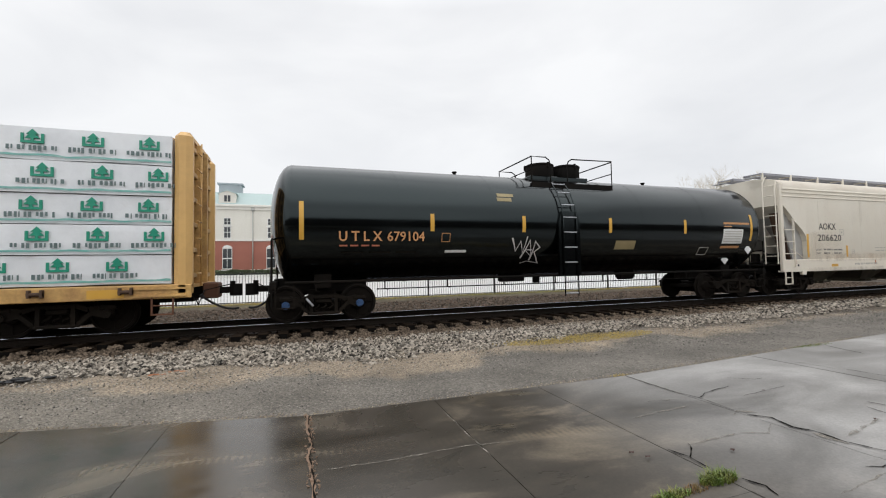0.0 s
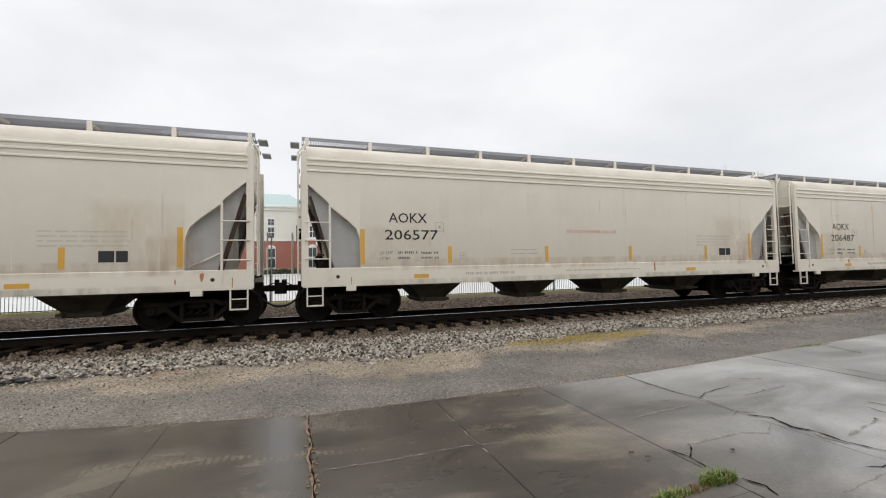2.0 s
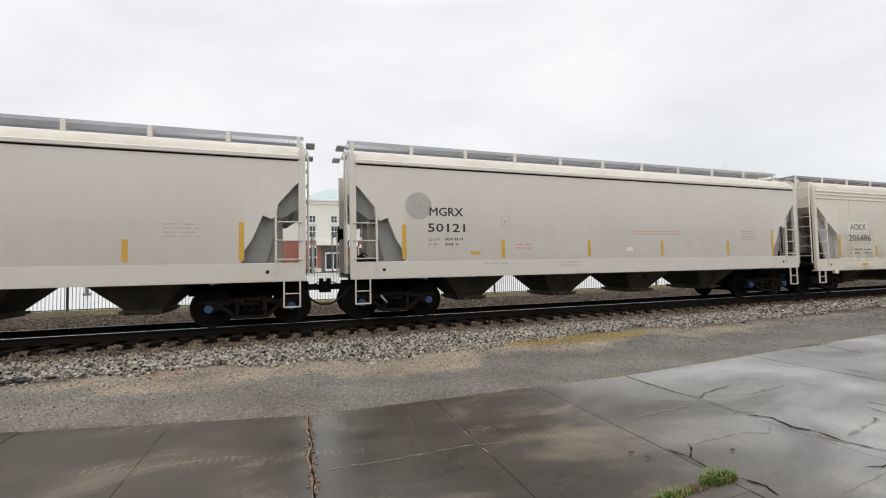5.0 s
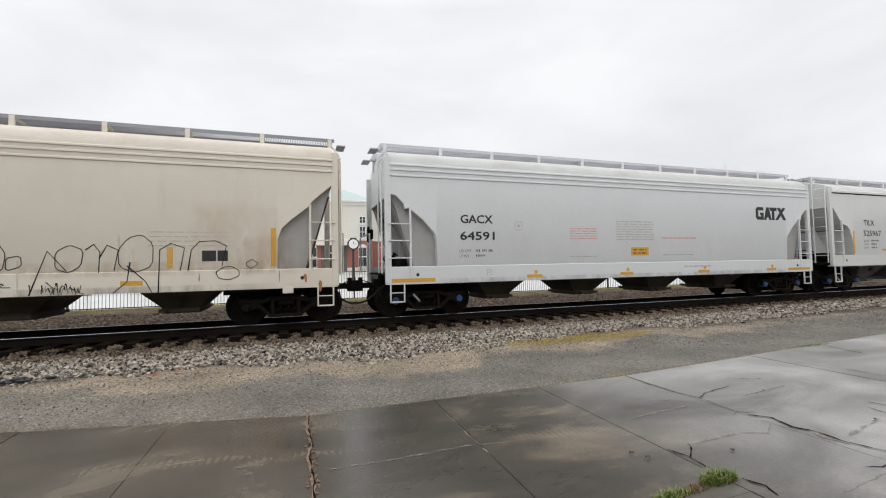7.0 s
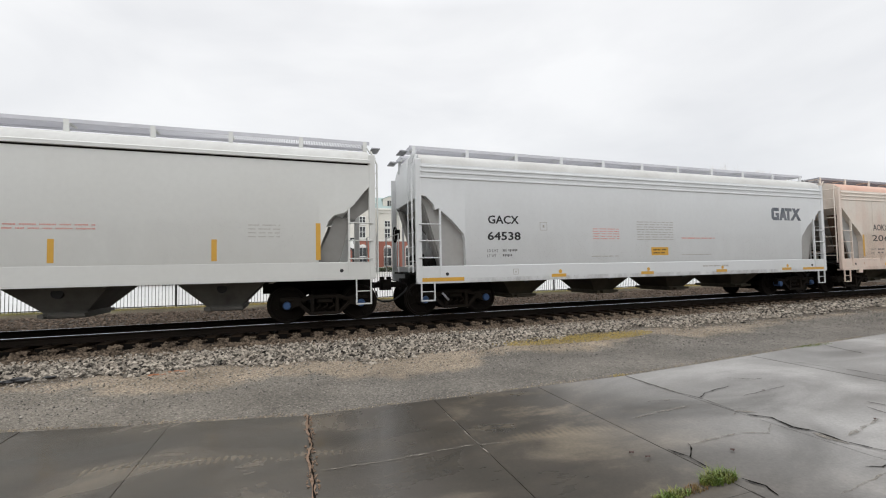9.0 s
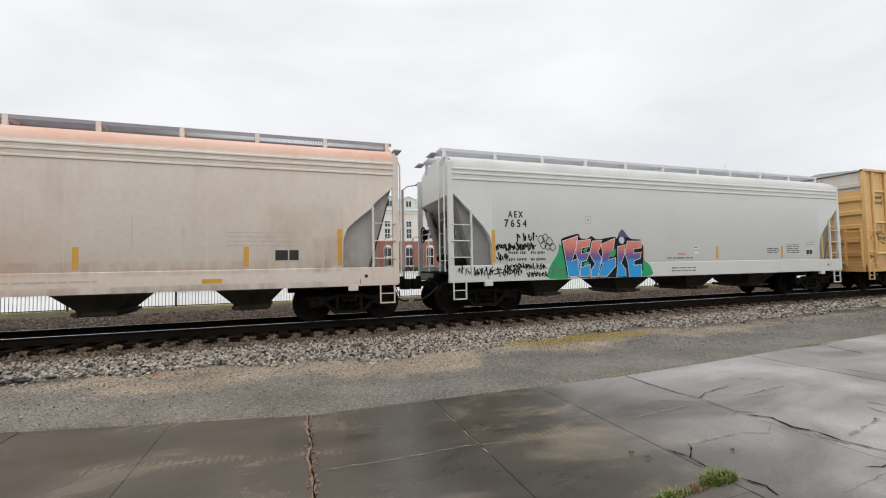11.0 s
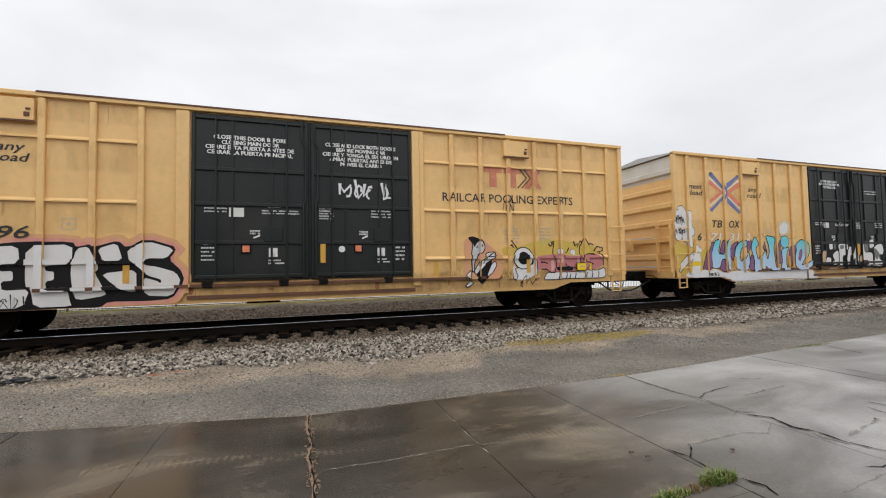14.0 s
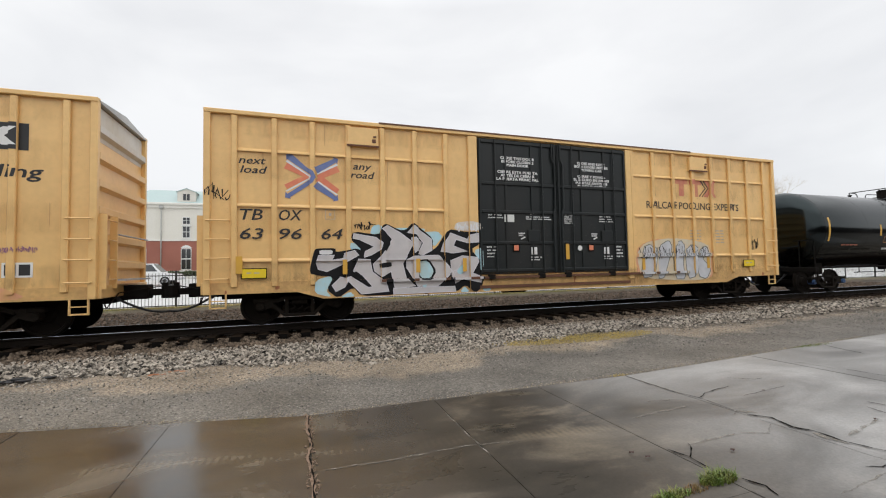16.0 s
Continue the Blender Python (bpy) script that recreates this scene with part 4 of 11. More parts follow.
        if s < 0:
            for x in (7.1, 8.7, 9.6, 11.2):
                part("door_roller", Mesh().box(x - 0.11, x + 0.11, s * 1.57, s * 1.48, 0.96, 1.10, 0.02), UNDER, car)
    roof = Mesh().prism([(-1.46, 5.02), (-0.02, 5.16), (0.02, 5.16), (1.46, 5.02), (1.46, 4.98), (-1.46, 4.98)], "x", 0.0, L)
    part("roof", roof, mat("galvanised_roof", (0.45, 0.45, 0.44), 0.45, 0.4, amount=0.4), car)
    for s, xe in ((-1, 0.0), (1, L)):
        ew = part("end_wall", Mesh().box(min(xe - s * 0.122, xe - s * 0.10), max(xe - s * 0.122, xe - s * 0.10), -1.40, 1.40, 1.02, 4.95), paint, car)
        rib = Mesh().prism([(xe - s * 0.12, -0.17), (xe + s * 0.0, -0.09), (xe + s * 0.0, 0.05), (xe - s * 0.12, 0.10)], "y", -1.395, 1.395).data("end_rib", paint)
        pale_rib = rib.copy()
        pale_rib.materials[0] = PALEEND
        for k in range(6):                                              # fat pressed ribs of the end wall
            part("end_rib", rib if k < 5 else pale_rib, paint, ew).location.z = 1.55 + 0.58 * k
        # top of the end wall, paler than the rest
        part("end_cap_panel", Mesh().box(min(xe - s * 0.10, xe - s * 0.094), max(xe - s * 0.10, xe - s * 0.094), -1.39, 1.39, 4.20, 4.94), PALEEND, ew, "pale sheet across the top of the end")
        part("end_sill", Mesh().box(min(xe - s * 0.2, xe + s * 0.06), max(xe - s * 0.2, xe + s * 0.06), -1.42, 1.42, 0.80, 1.08, 0.015), paint, car)
        lx = (0.07, 0.52) if s < 0 else (L - 0.52, L - 0.07)
        for z in (1.15, 1.62, 2.05, 2.48):
            m = Mesh().tube([(lx[0], -1.44, z), (lx[0], out - 0.05, z), (lx[1], out - 0.05, z), (lx[1], -1.44, z)], 0.017, 5)
            part("grab_iron", m, paint, car)
        m = Mesh()
        for z in (1.2, 1.62, 2.05, 2.48):
            m.tube([(xe + s * 0.12, -1.36, z), (xe + s * 0.12, -0.85, z)], 0.016, 5)
        for yy in (-1.38, -0.83):
            m.box(min(xe, xe + s * 0.14), max(xe, xe + s * 0.14), yy - 0.025, yy + 0.025, 1.0, 2.6)
        part("end_ladder", m, paint, car)
        pf = Mesh().box(min(xe + s * 0.05, xe + s * 0.32), max(xe + s * 0.05, xe + s * 0.32), -0.8, 0.8, 1.16, 1.20)
        part("crossover_platform", pf, GALV, car)
        part("end_grab_bar", Mesh().tube([(xe + s * 0.15, -0.8, 2.2), (xe + s * 0.15, 1.1, 2.2)], 0.02, 5), GALV, car)
        if s < 0:
            hb = Mesh().box(-0.3, -0.08, 0.25, 0.65, 1.75, 2.2, 0.03)
            pts = [(-0.34, 0.45 + 0.27 * math.cos(a), 2.0 + 0.27 * math.sin(a)) for a in np.linspace(0, 2 * math.pi, 17)]
            hb.tube(pts, 0.018, 5)
            part("handbrake", hb, paint, car)
        part("sill_step", stirrup(*((0.14, 0.46) if s < 0 else (L - 0.46, L - 0.14)), 0.50, 0.80, -1.47), paint, car)
        coupler(car, xe, s, 1.02, 0.86)
        dr = Mesh().box(min(xe, xe + s * 0.55), max(xe, xe + s * 0.55), -0.22, 0.22, 0.70, 1.04, 0.02)
        part("cushion_unit", dr, UNDER, car)
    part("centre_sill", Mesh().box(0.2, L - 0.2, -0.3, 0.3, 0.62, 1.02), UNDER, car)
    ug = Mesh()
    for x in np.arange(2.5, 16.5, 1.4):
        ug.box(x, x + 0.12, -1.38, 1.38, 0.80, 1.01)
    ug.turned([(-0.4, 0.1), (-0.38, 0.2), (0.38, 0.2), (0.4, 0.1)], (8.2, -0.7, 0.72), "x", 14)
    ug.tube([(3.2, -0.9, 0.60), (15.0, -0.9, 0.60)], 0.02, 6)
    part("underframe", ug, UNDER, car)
    for a, b, c in ((3.20, 3.97, 3.86), (14.55, 15.32, 15.24)):
        ht = part("route_board", Mesh().box(a, b, -1.549, -1.44, 4.44, 4.90, 0.008), paint, car)
        part("board_foot", Mesh().box(a - 0.02, b + 0.02, -1.575, -1.545, 4.41, 4.45), RUST, ht)
        part("board_latch", Mesh().box(c - 0.05, c + 0.05, -1.565, -1.545, 4.52, 4.62, 0.01).box(c - 0.015, c + 0.06, -1.57, -1.545, 4.66, 4.70), RUST, ht)
    truck(car, 2.05)
    truck(car, L - 2.05)
    return car


POST_X = [0.63 + 0.862 * k for k in range(7)] + [12.12 + 0.862 * k for k in range(8)]


def crossed_arrows(car, x0, x1, z0, z1, y):
    """Emblem of two bent arrows back to back: blue outside with a rounded elbow, orange-red within, pale lines between."""
    cx, cz, w, h = (x0 + x1) / 2, (z0 + z1) / 2, (x1 - x0) / 2, (z1 - z0) / 2
    def band(pts, wide):
        return ribbon([(cx + u * w, cz + v * h) for u, v in pts], wide, False)
    def barb(u, v, du, dv):
        p, d = Vector((cx + u * w, cz + v * h)), Vector((du * w, dv * h)).normalized() * 0.105
        n = Vector((-d.y, d.x))
        return [tuple(p + n), tuple(p + d * 0.9), tuple(p - n)]
    red = band([(-0.99, 0.50), (-0.55, 0.22), (-0.20, 0.0), (-0.55, -0.20), (-1.0, -0.50)], 0.115) + band([(0.98, 0.48), (0.20, -0.02)], 0.115) + band([(0.20, -0.02), (0.98, -0.62)], 0.115)
    pale = band([(-0.97, 0.70), (-0.13, 0.06), (-0.10, -0.06), (-0.98, -0.70)], 0.035) + band([(0.96, 0.66), (0.18, 0.16)], 0.035) + band([(0.20, -0.22), (0.96, -0.80)], 0.035)
    blue = band([(-0.88, 0.92), (-0.28, 0.38), (-0.06, 0.20), (0.03, 0.0), (-0.06, -0.20), (-0.30, -0.40), (-0.92, -0.92)], 0.10) + band([(0.12, 0.32), (0.90, 0.86)], 0.10) + band([(0.10, -0.34), (0.90, -0.98)], 0.10)
    blue += [barb(-0.86, 0.88, -1, 0.9), barb(-0.90, -0.88, -1, -0.85), barb(0.86, 0.83, 1, 0.7), barb(0.86, -0.94, 1, -0.8)]
    painted(car, ORANGE, 1, red, "orange-red crossing-arrow emblem", "emblem")
    painted(car, WHITEINK, 2, pale, "", "emblem")
    painted(car, BLUEINK, 3, blue, "blue crossing-arrow emblem", "emblem")


def red_wordmark(car, x0, x1, z0, z1, material=FADEDRED, layer=1):
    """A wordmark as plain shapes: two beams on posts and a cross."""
    w, h, polys = (x1 - x0) / 3, z1 - z0, []
    for k in range(2):
        a = x0 + k * w
        polys += [[(a, z1), (a + w * 0.92, z1), (a + w * 0.92, z1 - h * 0.3), (a, z1 - h * 0.3)], [(a + w * 0.28, z1 - h * 0.3), (a + w * 0.64, z1 - h * 0.3), (a + w * 0.64, z0), (a + w * 0.28, z0)]]
    a = x0 + 2 * w
    polys += [[(a + 0.02, z1), (a + w * 0.4, z1), (a + w, z0), (a + w * 0.64, z0)], [(a + 0.02, z0), (a + w * 0.36, z0), (a + w, z1), (a + w * 0.66, z1)]]
    painted(car, material, layer, polys, "blocky wordmark shape", "wordmark")


LOCK_BOTH = ("CLOSE AND LOCK", "BOTH DOORS BEFORE", "MOVING CAR")
DOOR_SIGNS = {
    "spanish_first": (("CERRAR Y BLOQUEAR", "AMBAS PUERTAS ANTES", "DE MOVER EL CARRO") + LOCK_BOTH, ()),
    "short": (LOCK_BOTH, ()),
    "wide": (("CLOSE THIS DOOR BEFORE", "CLOSING MAIN DOOR", "CIERRE ESTA PUERTA ANTES DE", "CERRAR LA PUERTA PRINCIPAL"), ("CLOSE AND LOCK BOTH DOORS", "BEFORE MOVING CAR", "CIERRE Y PONGA EL SEGURO EN", "AMBAS PUERTAS ANTES DE", "MOVER EL CARRO")),
    "stacked": (("CLOSE THIS DOOR", "BEFORE CLOSING", "MAIN DOOR", "", "CIERRE ESTA PUERTA", "ANTES DE CERRAR", "LA PUERTA PRINCIPAL"), LOCK_BOTH + ("", "CIERRE Y PONGA", "EL SEGURO EN AMBAS", "PUERTAS ANTES DE", "MOVER EL CARRO"))}


def notices(car, y, rng, signs):
    """Stencilled notices, data panels, handle arrows and decals on the black doors."""
    for d0, lines in zip((6.76, 9.31), signs):
        for k, text in enumerate(lines):
            if text:
                w = 0.066 * len(text) + 0.10
                lettering(text, d0 + 1.23 - w / 2, 4.36 - (0.117 if len(lines) < 7 else 0.10) * k, 0.088 if len(lines) < 7 else 0.075, WHITEINK, car, y - 0.003, width=w, bold=0.03, name="door_notice")
        if not lines:
            part("door_notice", bars(2, d0 + 0.85, d0 + 1.75, 4.12, 0.10, 0.04, y, rng), WHITEINK, car, "small white stencilled notice")
    def sign(rows, x0, x1, z1, pitch, h):
        part("door_notice", bars(rows, x0, x1, z1, pitch, h, y, rng), WHITEINK, car)
    sign(3, 7.03, 7.50, 2.85, 0.075, 0.034), sign(1, 8.36, 8.64, 2.86, 0.07, 0.06), sign(2, 8.22, 9.06, 2.74, 0.06, 0.034)
    sign(5, 9.51, 9.86, 2.83, 0.062, 0.036), sign(4, 10.77, 11.29, 2.87, 0.075, 0.034)
    sign(5, 6.97, 7.27, 1.97, 0.09, 0.042), sign(5, 11.39, 11.64, 1.98, 0.10, 0.05), sign(2, 8.36, 8.72, 1.58, 0.07, 0.04), sign(2, 10.92, 11.24, 1.58, 0.07, 0.04)
    for x in (8.05, 10.55):                                             # stencilled words and arrows above the lock
        sign(2, x - 0.08, x + 0.14, 2.27, 0.06, 0.045), sign(2, x + 0.34, x + 0.60, 2.27, 0.06, 0.045), sign(1, x - 0.27, x - 0.07, 2.01, 0.06, 0.05)
        arrow = Mesh()
        for s in (-1, 1):
            c = x + 0.24
            arrow.prism([(c + s * 0.10, 2.13), (c + s * 0.24, 2.07), (c + s * 0.26, 2.10), (c + s * 0.12, 2.165)], "y", y - 0.004, y + 0.001)
        part("door_decal", arrow, WHITEINK, car, "white stencilled turning arrows")
    for x in (7.78, 10.34):
        dc = part("door_decal", plate(x, x + 0.21, 1.72, 1.95, y), UNDER, car, "orange square decal with a dark border")
        part("decal_face", plate(x + 0.03, x + 0.18, 1.76, 1.91, y - 0.004), ORANGE, dc)
    for x in (8.37, 10.92):
        part("door_decal", plate(x, x + 0.19, 1.64, 1.85, y), WHITEINK, car, "white square decal")
        part("door_notice", bars(3, x + 0.02, x + 0.16, 1.72, 0.03, 0.018, y - 0.004, rng), GREYINK, car)
    part("door_decal", plate(7.53, 7.84, 2.57, 2.78, y), PALE, car, "pale blank data plate")
    part("door_decal", plate(9.53, 9.65, 1.49, 1.96, y - 0.012), AMBER, car, "amber reflective strip")
    disc_ = Mesh().turned([(y - 0.004, 0.02), (y - 0.004, 0.08), (y + 0.001, 0.08)], (10.04, 0, 1.82), "y", 14)
    part("door_decal", disc_, WHITEINK, car, "round white decal")


def dress_boxcar(car, numbers, rng, ribs=True, wordmark="red", slanted=True, emblem=(1.66, 2.82, 3.10, 4.10), signs=None):
    SKIN[car.name] = "ribbed" if ribs else "smooth"
    yo = -1.453
    nx, ax = (0.72, 3.28) if ribs else (0.74, 3.50)
    tx, ox, nums, px = (1.60, 2.41, (1.60, 2.42, 3.26), 1.51) if ribs else (1.72, 2.54, (1.02, 1.63, 2.50, 3.37), 16.22)
    if numbers[0] == "63":
        tx, ox, nums, px = 0.75, 1.59, (0.75, 1.60, 2.56), 0.78
    elif "29" in numbers:
        tx, ox, nums, px = 1.70, 2.56, (1.70, 2.56, 3.40), 0.97
    for text, z in (("next", 3.84), ("load", 3.62)):
        lettering(text, nx + (0.03 if z < 3.7 else 0), z, 0.17, BLACKINK, car, yo - 0.003, width=0.58, slant=0.25, bold=0.012)
    for text, z in (("any", 3.84), ("road", 3.62)):
        lettering(text, ax + (0.06 if text == "any" else 0.0), z, 0.17, BLACKINK, car, yo - 0.003, width=0.46 if text == "any" else 0.6, slant=0.25, bold=0.012)
    crossed_arrows(car, *emblem, -HALF)
    sl = 0.2 if slanted else 0.0
    lettering("TB", tx, 2.52, 0.25, BLACKINK, car, -HALF - 0.004, width=0.48, slant=sl, bold=0.009)
    lettering("OX", ox, 2.52, 0.25, BLACKINK, car, -HALF - 0.004, width=0.52, slant=sl, bold=0.009)
    for k, n in enumerate(numbers):
        lettering(n, nums[k], 2.07, 0.25, BLACKINK if wordmark == "red" or k == 0 else WHITEINK, car, -HALF - 0.022, width=0.25 * len(n) - (0.08 if len(n) == 1 else 0), slant=sl, bold=0.009)
    for a, b in ((px, px + 0.55), (16.90, 17.45)) if ribs else ((px, px + 0.52),):
        part("placard_border", plate(a, b, 1.14, 1.385, -HALF + 0.004), UNDER, car)
        part("yellow_placard", plate(a + 0.02, b - 0.02, 1.16, 1.365, -HALF), SAFETY, car, "bright yellow placard with a dark border")
        part("stencil_lines", bars(1, a + 0.12, b - 0.12, 1.29, 0.1, 0.035, -HALF - 0.004, rng), GREYINK, car)
    if numbers[0] == "63":
        reflectors(car, -HALF - 0.016, [0.74], 1.26, 1.66, 0.14)
        reflectors(car, -HALF - 0.016, [3.11, 4.98, 6.29], 1.20, 1.56, 0.11)
    else:
        reflectors(car, yo - 0.016, [0.86], 1.65, 2.1, 0.12)
        reflectors(car, yo - 0.016, [2.75, 5.55], 1.11, 1.5, 0.12)
    reflectors(car, yo - 0.016, [12.5, 15.3], 1.12, 1.5, 0.12)
    part("stencil_lines", bars(5, 14.55, 15.05, 2.42, 0.10, 0.04, yo, rng), GREYINK, car)
    part("stencil_lines", bars(5, 15.7, 16.1, 2.42, 0.10, 0.04, yo, rng), GREYINK, car)
    frame_mark(car, 2.65 if numbers[0] == "63" else 4.42, 2.56 if numbers[0] == "63" else 2.25, 0.24, yo, PALEINK)
    if wordmark == "red":
        red_wordmark(car, 13.95, 15.82, 3.56, 4.14)
        lettering("RAILCAR POOLING EXPERTS", 12.72, 3.12, 0.23, BLACKINK, car, -HALF - 0.004, width=4.15, bold=0.006)
        for dx in (0.0, 0.13):
            painted(car, CHEVRON, 3, ribbon([(15.10 + dx, 4.12), (15.31 + dx, 3.86), (15.02 + dx, 3.57)], 0.045, False), "", "wordmark_chevron")
    else:
        painted(car, BLACKINK, 1, [[(14.95, 3.85), (17.52, 3.85), (17.52, 4.40), (14.95, 4.40)]], "black wordmark panel", "wordmark_panel")
        red_wordmark(car, 15.10, 17.36, 3.94, 4.31, WHITEINK, 3)
        lettering("Railcar Pooling", 14.55, 3.30, 0.25, BLACKINK, car, -HALF - 0.004, width=3.22, slant=0.15, bold=0.014)
        lettering("Experts", 15.42, 2.70, 0.25, BLACKINK, car, -HALF - 0.004, width=1.52, slant=0.15, bold=0.014)
        part("web_line", plate(15.35, 15.98, 2.13, 2.27, -HALF).box(16.08, 16.92, -HALF - 0.004, -HALF + 0.002, 2.13, 2.27), BLACKINK, car)
        part("stencil_panel", plate(17.14, 17.63, 1.28, 1.58, yo), WHITEINK, car, "white framed data panel")
        part("stencil_panel", plate(17.18, 17.36, 1.32, 1.54, yo - 0.004), BLACKINK, car)
        part("stencil_panel", plate(17.41, 17.59, 1.32, 1.54, yo - 0.004), BLACKINK, car)
    painted(car, SOOTWASH, 0, [[(0.0, 0.6), (18.7, 0.6), (18.7, 1.25), (0.0, 1.25)]], "", "grime_wash")
    for a, b in ((0.0, 6.7), (11.9, 18.7)):
        painted(car, RUSTWASH, 0, [[(a, 4.45), (b, 4.45), (b, 4.96), (a, 4.96)]], "", "rust_wash")
        painted(car, SOOTWASH, 0, [[(a, 1.0), (b, 1.0), (b, 1.56), (a, 1.56)]], "", "grime_wash")
        painted(car, TANSOOT, 0, [[(a, 2.1), (b, 2.1), (b, 2.86), (a, 2.86)]], "", "grime_wash")
        painted(car, TANSOOT, 0, [[(a, 3.4), (b, 3.4), (b, 4.16), (a, 4.16)]], "", "grime_wash")
    painted(car, GREYWASH, 0, [[(6.76, 1.1), (11.84, 1.1), (11.84, 3.0), (6.76, 3.0)]], "", "grime_wash")
    for k in range(14):
        x = rng.uniform(0.3, 18.3)
        stain(car, STAIN, rng, x, rng.uniform(0.88, 1.04), rng.uniform(0.05, 0.2), rng.choice((0.015, 0.03, 0.05, 0.12)), -1.4765)
    for k in range(9):
        x = POST_X[rng.randrange(15)] + rng.uniform(-0.3, 0.3)
        stain(car, RUNS, rng, x, rng.choice((1.5, 2.8, 4.1, 4.9)), rng.uniform(0.2, 0.6), rng.uniform(0.015, 0.05), -1.4535)
    notices(car, -1.527, rng, signs)


# ---- tank car ----
def tank_car(x0, label, rng, number=None):
    car = thing("tank_car", label, "tank wagon", "tank cars of the train")
    CARS.append((car, x0))
    R, zc, a, b = 1.60, 2.56, 0.45, 16.2
    prof = [(a - 0.55 * math.cos(t), R * math.sin(t)) for t in np.linspace(0.02, math.pi / 2, 9)] + [(a + (b - a) * k / 6, R) for k in range(1, 6)] + [(b + 0.55 * math.cos(t), R * math.sin(t)) for t in np.linspace(math.pi / 2, 0.02, 9)]
    part("tank_shell", Mesh().turned(prof, (0, 0, zc), "x", 64), TANKBLACK, car)
    for x in (a, b, 3.1, 5.8, 8.4, 11.0, 13.6):
        part("weld_band", Mesh().turned([(-0.012, R), (-0.012, R + 0.004), (0.012, R + 0.004), (0.012, R)], (x, 0, zc), "x", 48), TANKBLACK, car)

    def on(x, z0, z1, w, material, name, lab=""):
        """A strip painted round the shell."""
        m = Mesh()
        n = 5
        v = []
        for k in range(n + 1):
            z = z0 + (z1 - z0) * k / n
            d = math.sqrt(max(0, R * R - (z - zc) ** 2)) + 0.006
            v += [(x, -d, z), (x + w, -d, z)]
        m.add(v, [(2 * k, 2 * k + 1, 2 * k + 3, 2 * k + 2) for k in range(n)])
        part(name, m, material, car, lab)
    for k, x in enumerate((0.62, 3.90, 6.64, 9.66, 12.70, 15.80)):
        big = k in (0, 5)
        on(x, 2.05 if big else 2.28, 2.98 if big else 2.74, 0.11, AMBER, "reflector_strip", "amber reflective strip")
    if number:
        lettering(" ".join(number[0]), 1.55, 2.02, 0.24, TANKINK, car, -R - 0.004, width=1.06, bold=0.014)
        lettering(number[1], 2.75, 2.02, 0.24, TANKINK, car, -R - 0.004, width=0.98, bold=0.012)
    for k in range(4):
        on(1.56 + 0.27 * k, 1.89, 1.93, 0.2, FADEDRED, "stencil_lines")
    for k in range(3):
        on(1.6 + 0.7 * k, 1.72, 1.76, 0.55, TRUCK, "stencil_lines")
    on(4.22, 2.0, 2.24, 0.018, TANKINK, "stencil_frame"), on(4.45, 2.0, 2.24, 0.018, TANKINK, "stencil_frame"), on(4.238, 2.0, 2.02, 0.212, TANKINK, "stencil_frame"), on(4.238, 2.22, 2.24, 0.212, TANKINK, "stencil_frame")
    on(4.35, 1.72, 1.79, 0.62, WHITEINK, "stencil_panel", "white data strip")
    on(9.97, 1.78, 2.05, 0.78, OLIVETAN, "stencil_panel", "faded yellow panel")
    on(5.95, 3.30, 3.40, 0.52, OLIVETAN, "stencil_panel"), on(5.92, 3.16, 3.27, 0.46, OLIVETAN, "stencil_panel", "faded yellow notice on the shoulder")
    on(14.5, 1.96, 2.46, 0.95, PALE, "data_panel", "pale data panel with dark lines")
    for k in range(5):
        on(14.56, 2.02 + 0.085 * k, 2.05 + 0.085 * k, 0.82, GREYINK, "stencil_lines")
    on(14.5, 1.80, 1.88, 0.9, TANKINK, "stencil_lines"), on(14.5, 2.62, 2.69, 1.25, TANKINK, "stencil_lines"), on(14.5, 2.53, 2.57, 0.4, TANKINK, "stencil_lines")
    on(13.54, 1.58, 1.60, 0.42, GREYINK, "stencil_frame"), on(13.54, 1.82, 1.84, 0.42, GREYINK, "stencil_frame"), on(13.54, 1.60, 1.82, 0.02, GREYINK, "stencil_frame"), on(13.94, 1.60, 1.82, 0.02, GREYINK, "stencil_frame")
    for x, z in ((15.05, 1.40), (15.85, 1.75)):
        d = math.sqrt(R * R - (z - zc) ** 2)
        part("placard", Mesh().prism([(x - 0.17, z), (x, z - 0.17), (x + 0.17, z), (x, z + 0.17)], "y", -d - 0.06, -d - 0.05), WHITEINK, car, "white diamond placard")
    # walk and fittings on top
    top = zc + R
    dome = Mesh()
    part("dome_saddle", Mesh().box(7.59, 9.79, -0.5, 0.5, top - 0.10, top + 0.04, 0.02), TANKBLACK, car)
    for x in (8.21, 9.23):
        dome = Mesh().turned([(0, 0.44), (0.06, 0.46), (0.40, 0.46), (0.46, 0.43), (0.48, 0.2)], (x, -0.05, top + 0.03), "z", 24)
        dome.turned([(0.385, 0.475), (0.41, 0.48), (0.43, 0.475)], (x, -0.05, top + 0.03), "z", 24)
        for k in range(3):
            a = 0.6 + 2.1 * k
            dome.box(x + 0.47 * math.cos(a) - 0.03, x + 0.47 * math.cos(a) + 0.03, -0.05 + 0.47 * math.sin(a) - 0.03, -0.05 + 0.47 * math.sin(a) + 0.03, top + 0.33, top + 0.50, 0.008)
        part("fittings_dome", dome, UNDER, car)
    for ya, yb in ((-1.1, -0.55), (0.55, 1.1)):
        part("top_platform", Mesh().box(7.29, 10.27, ya, yb, 3.80, 3.83).box(7.29, 10.27, ya - 0.01 if ya < 0 else yb - 0.01, ya + 0.01 if ya < 0 else yb + 0.01, 3.62, 3.86), UNDER, car)
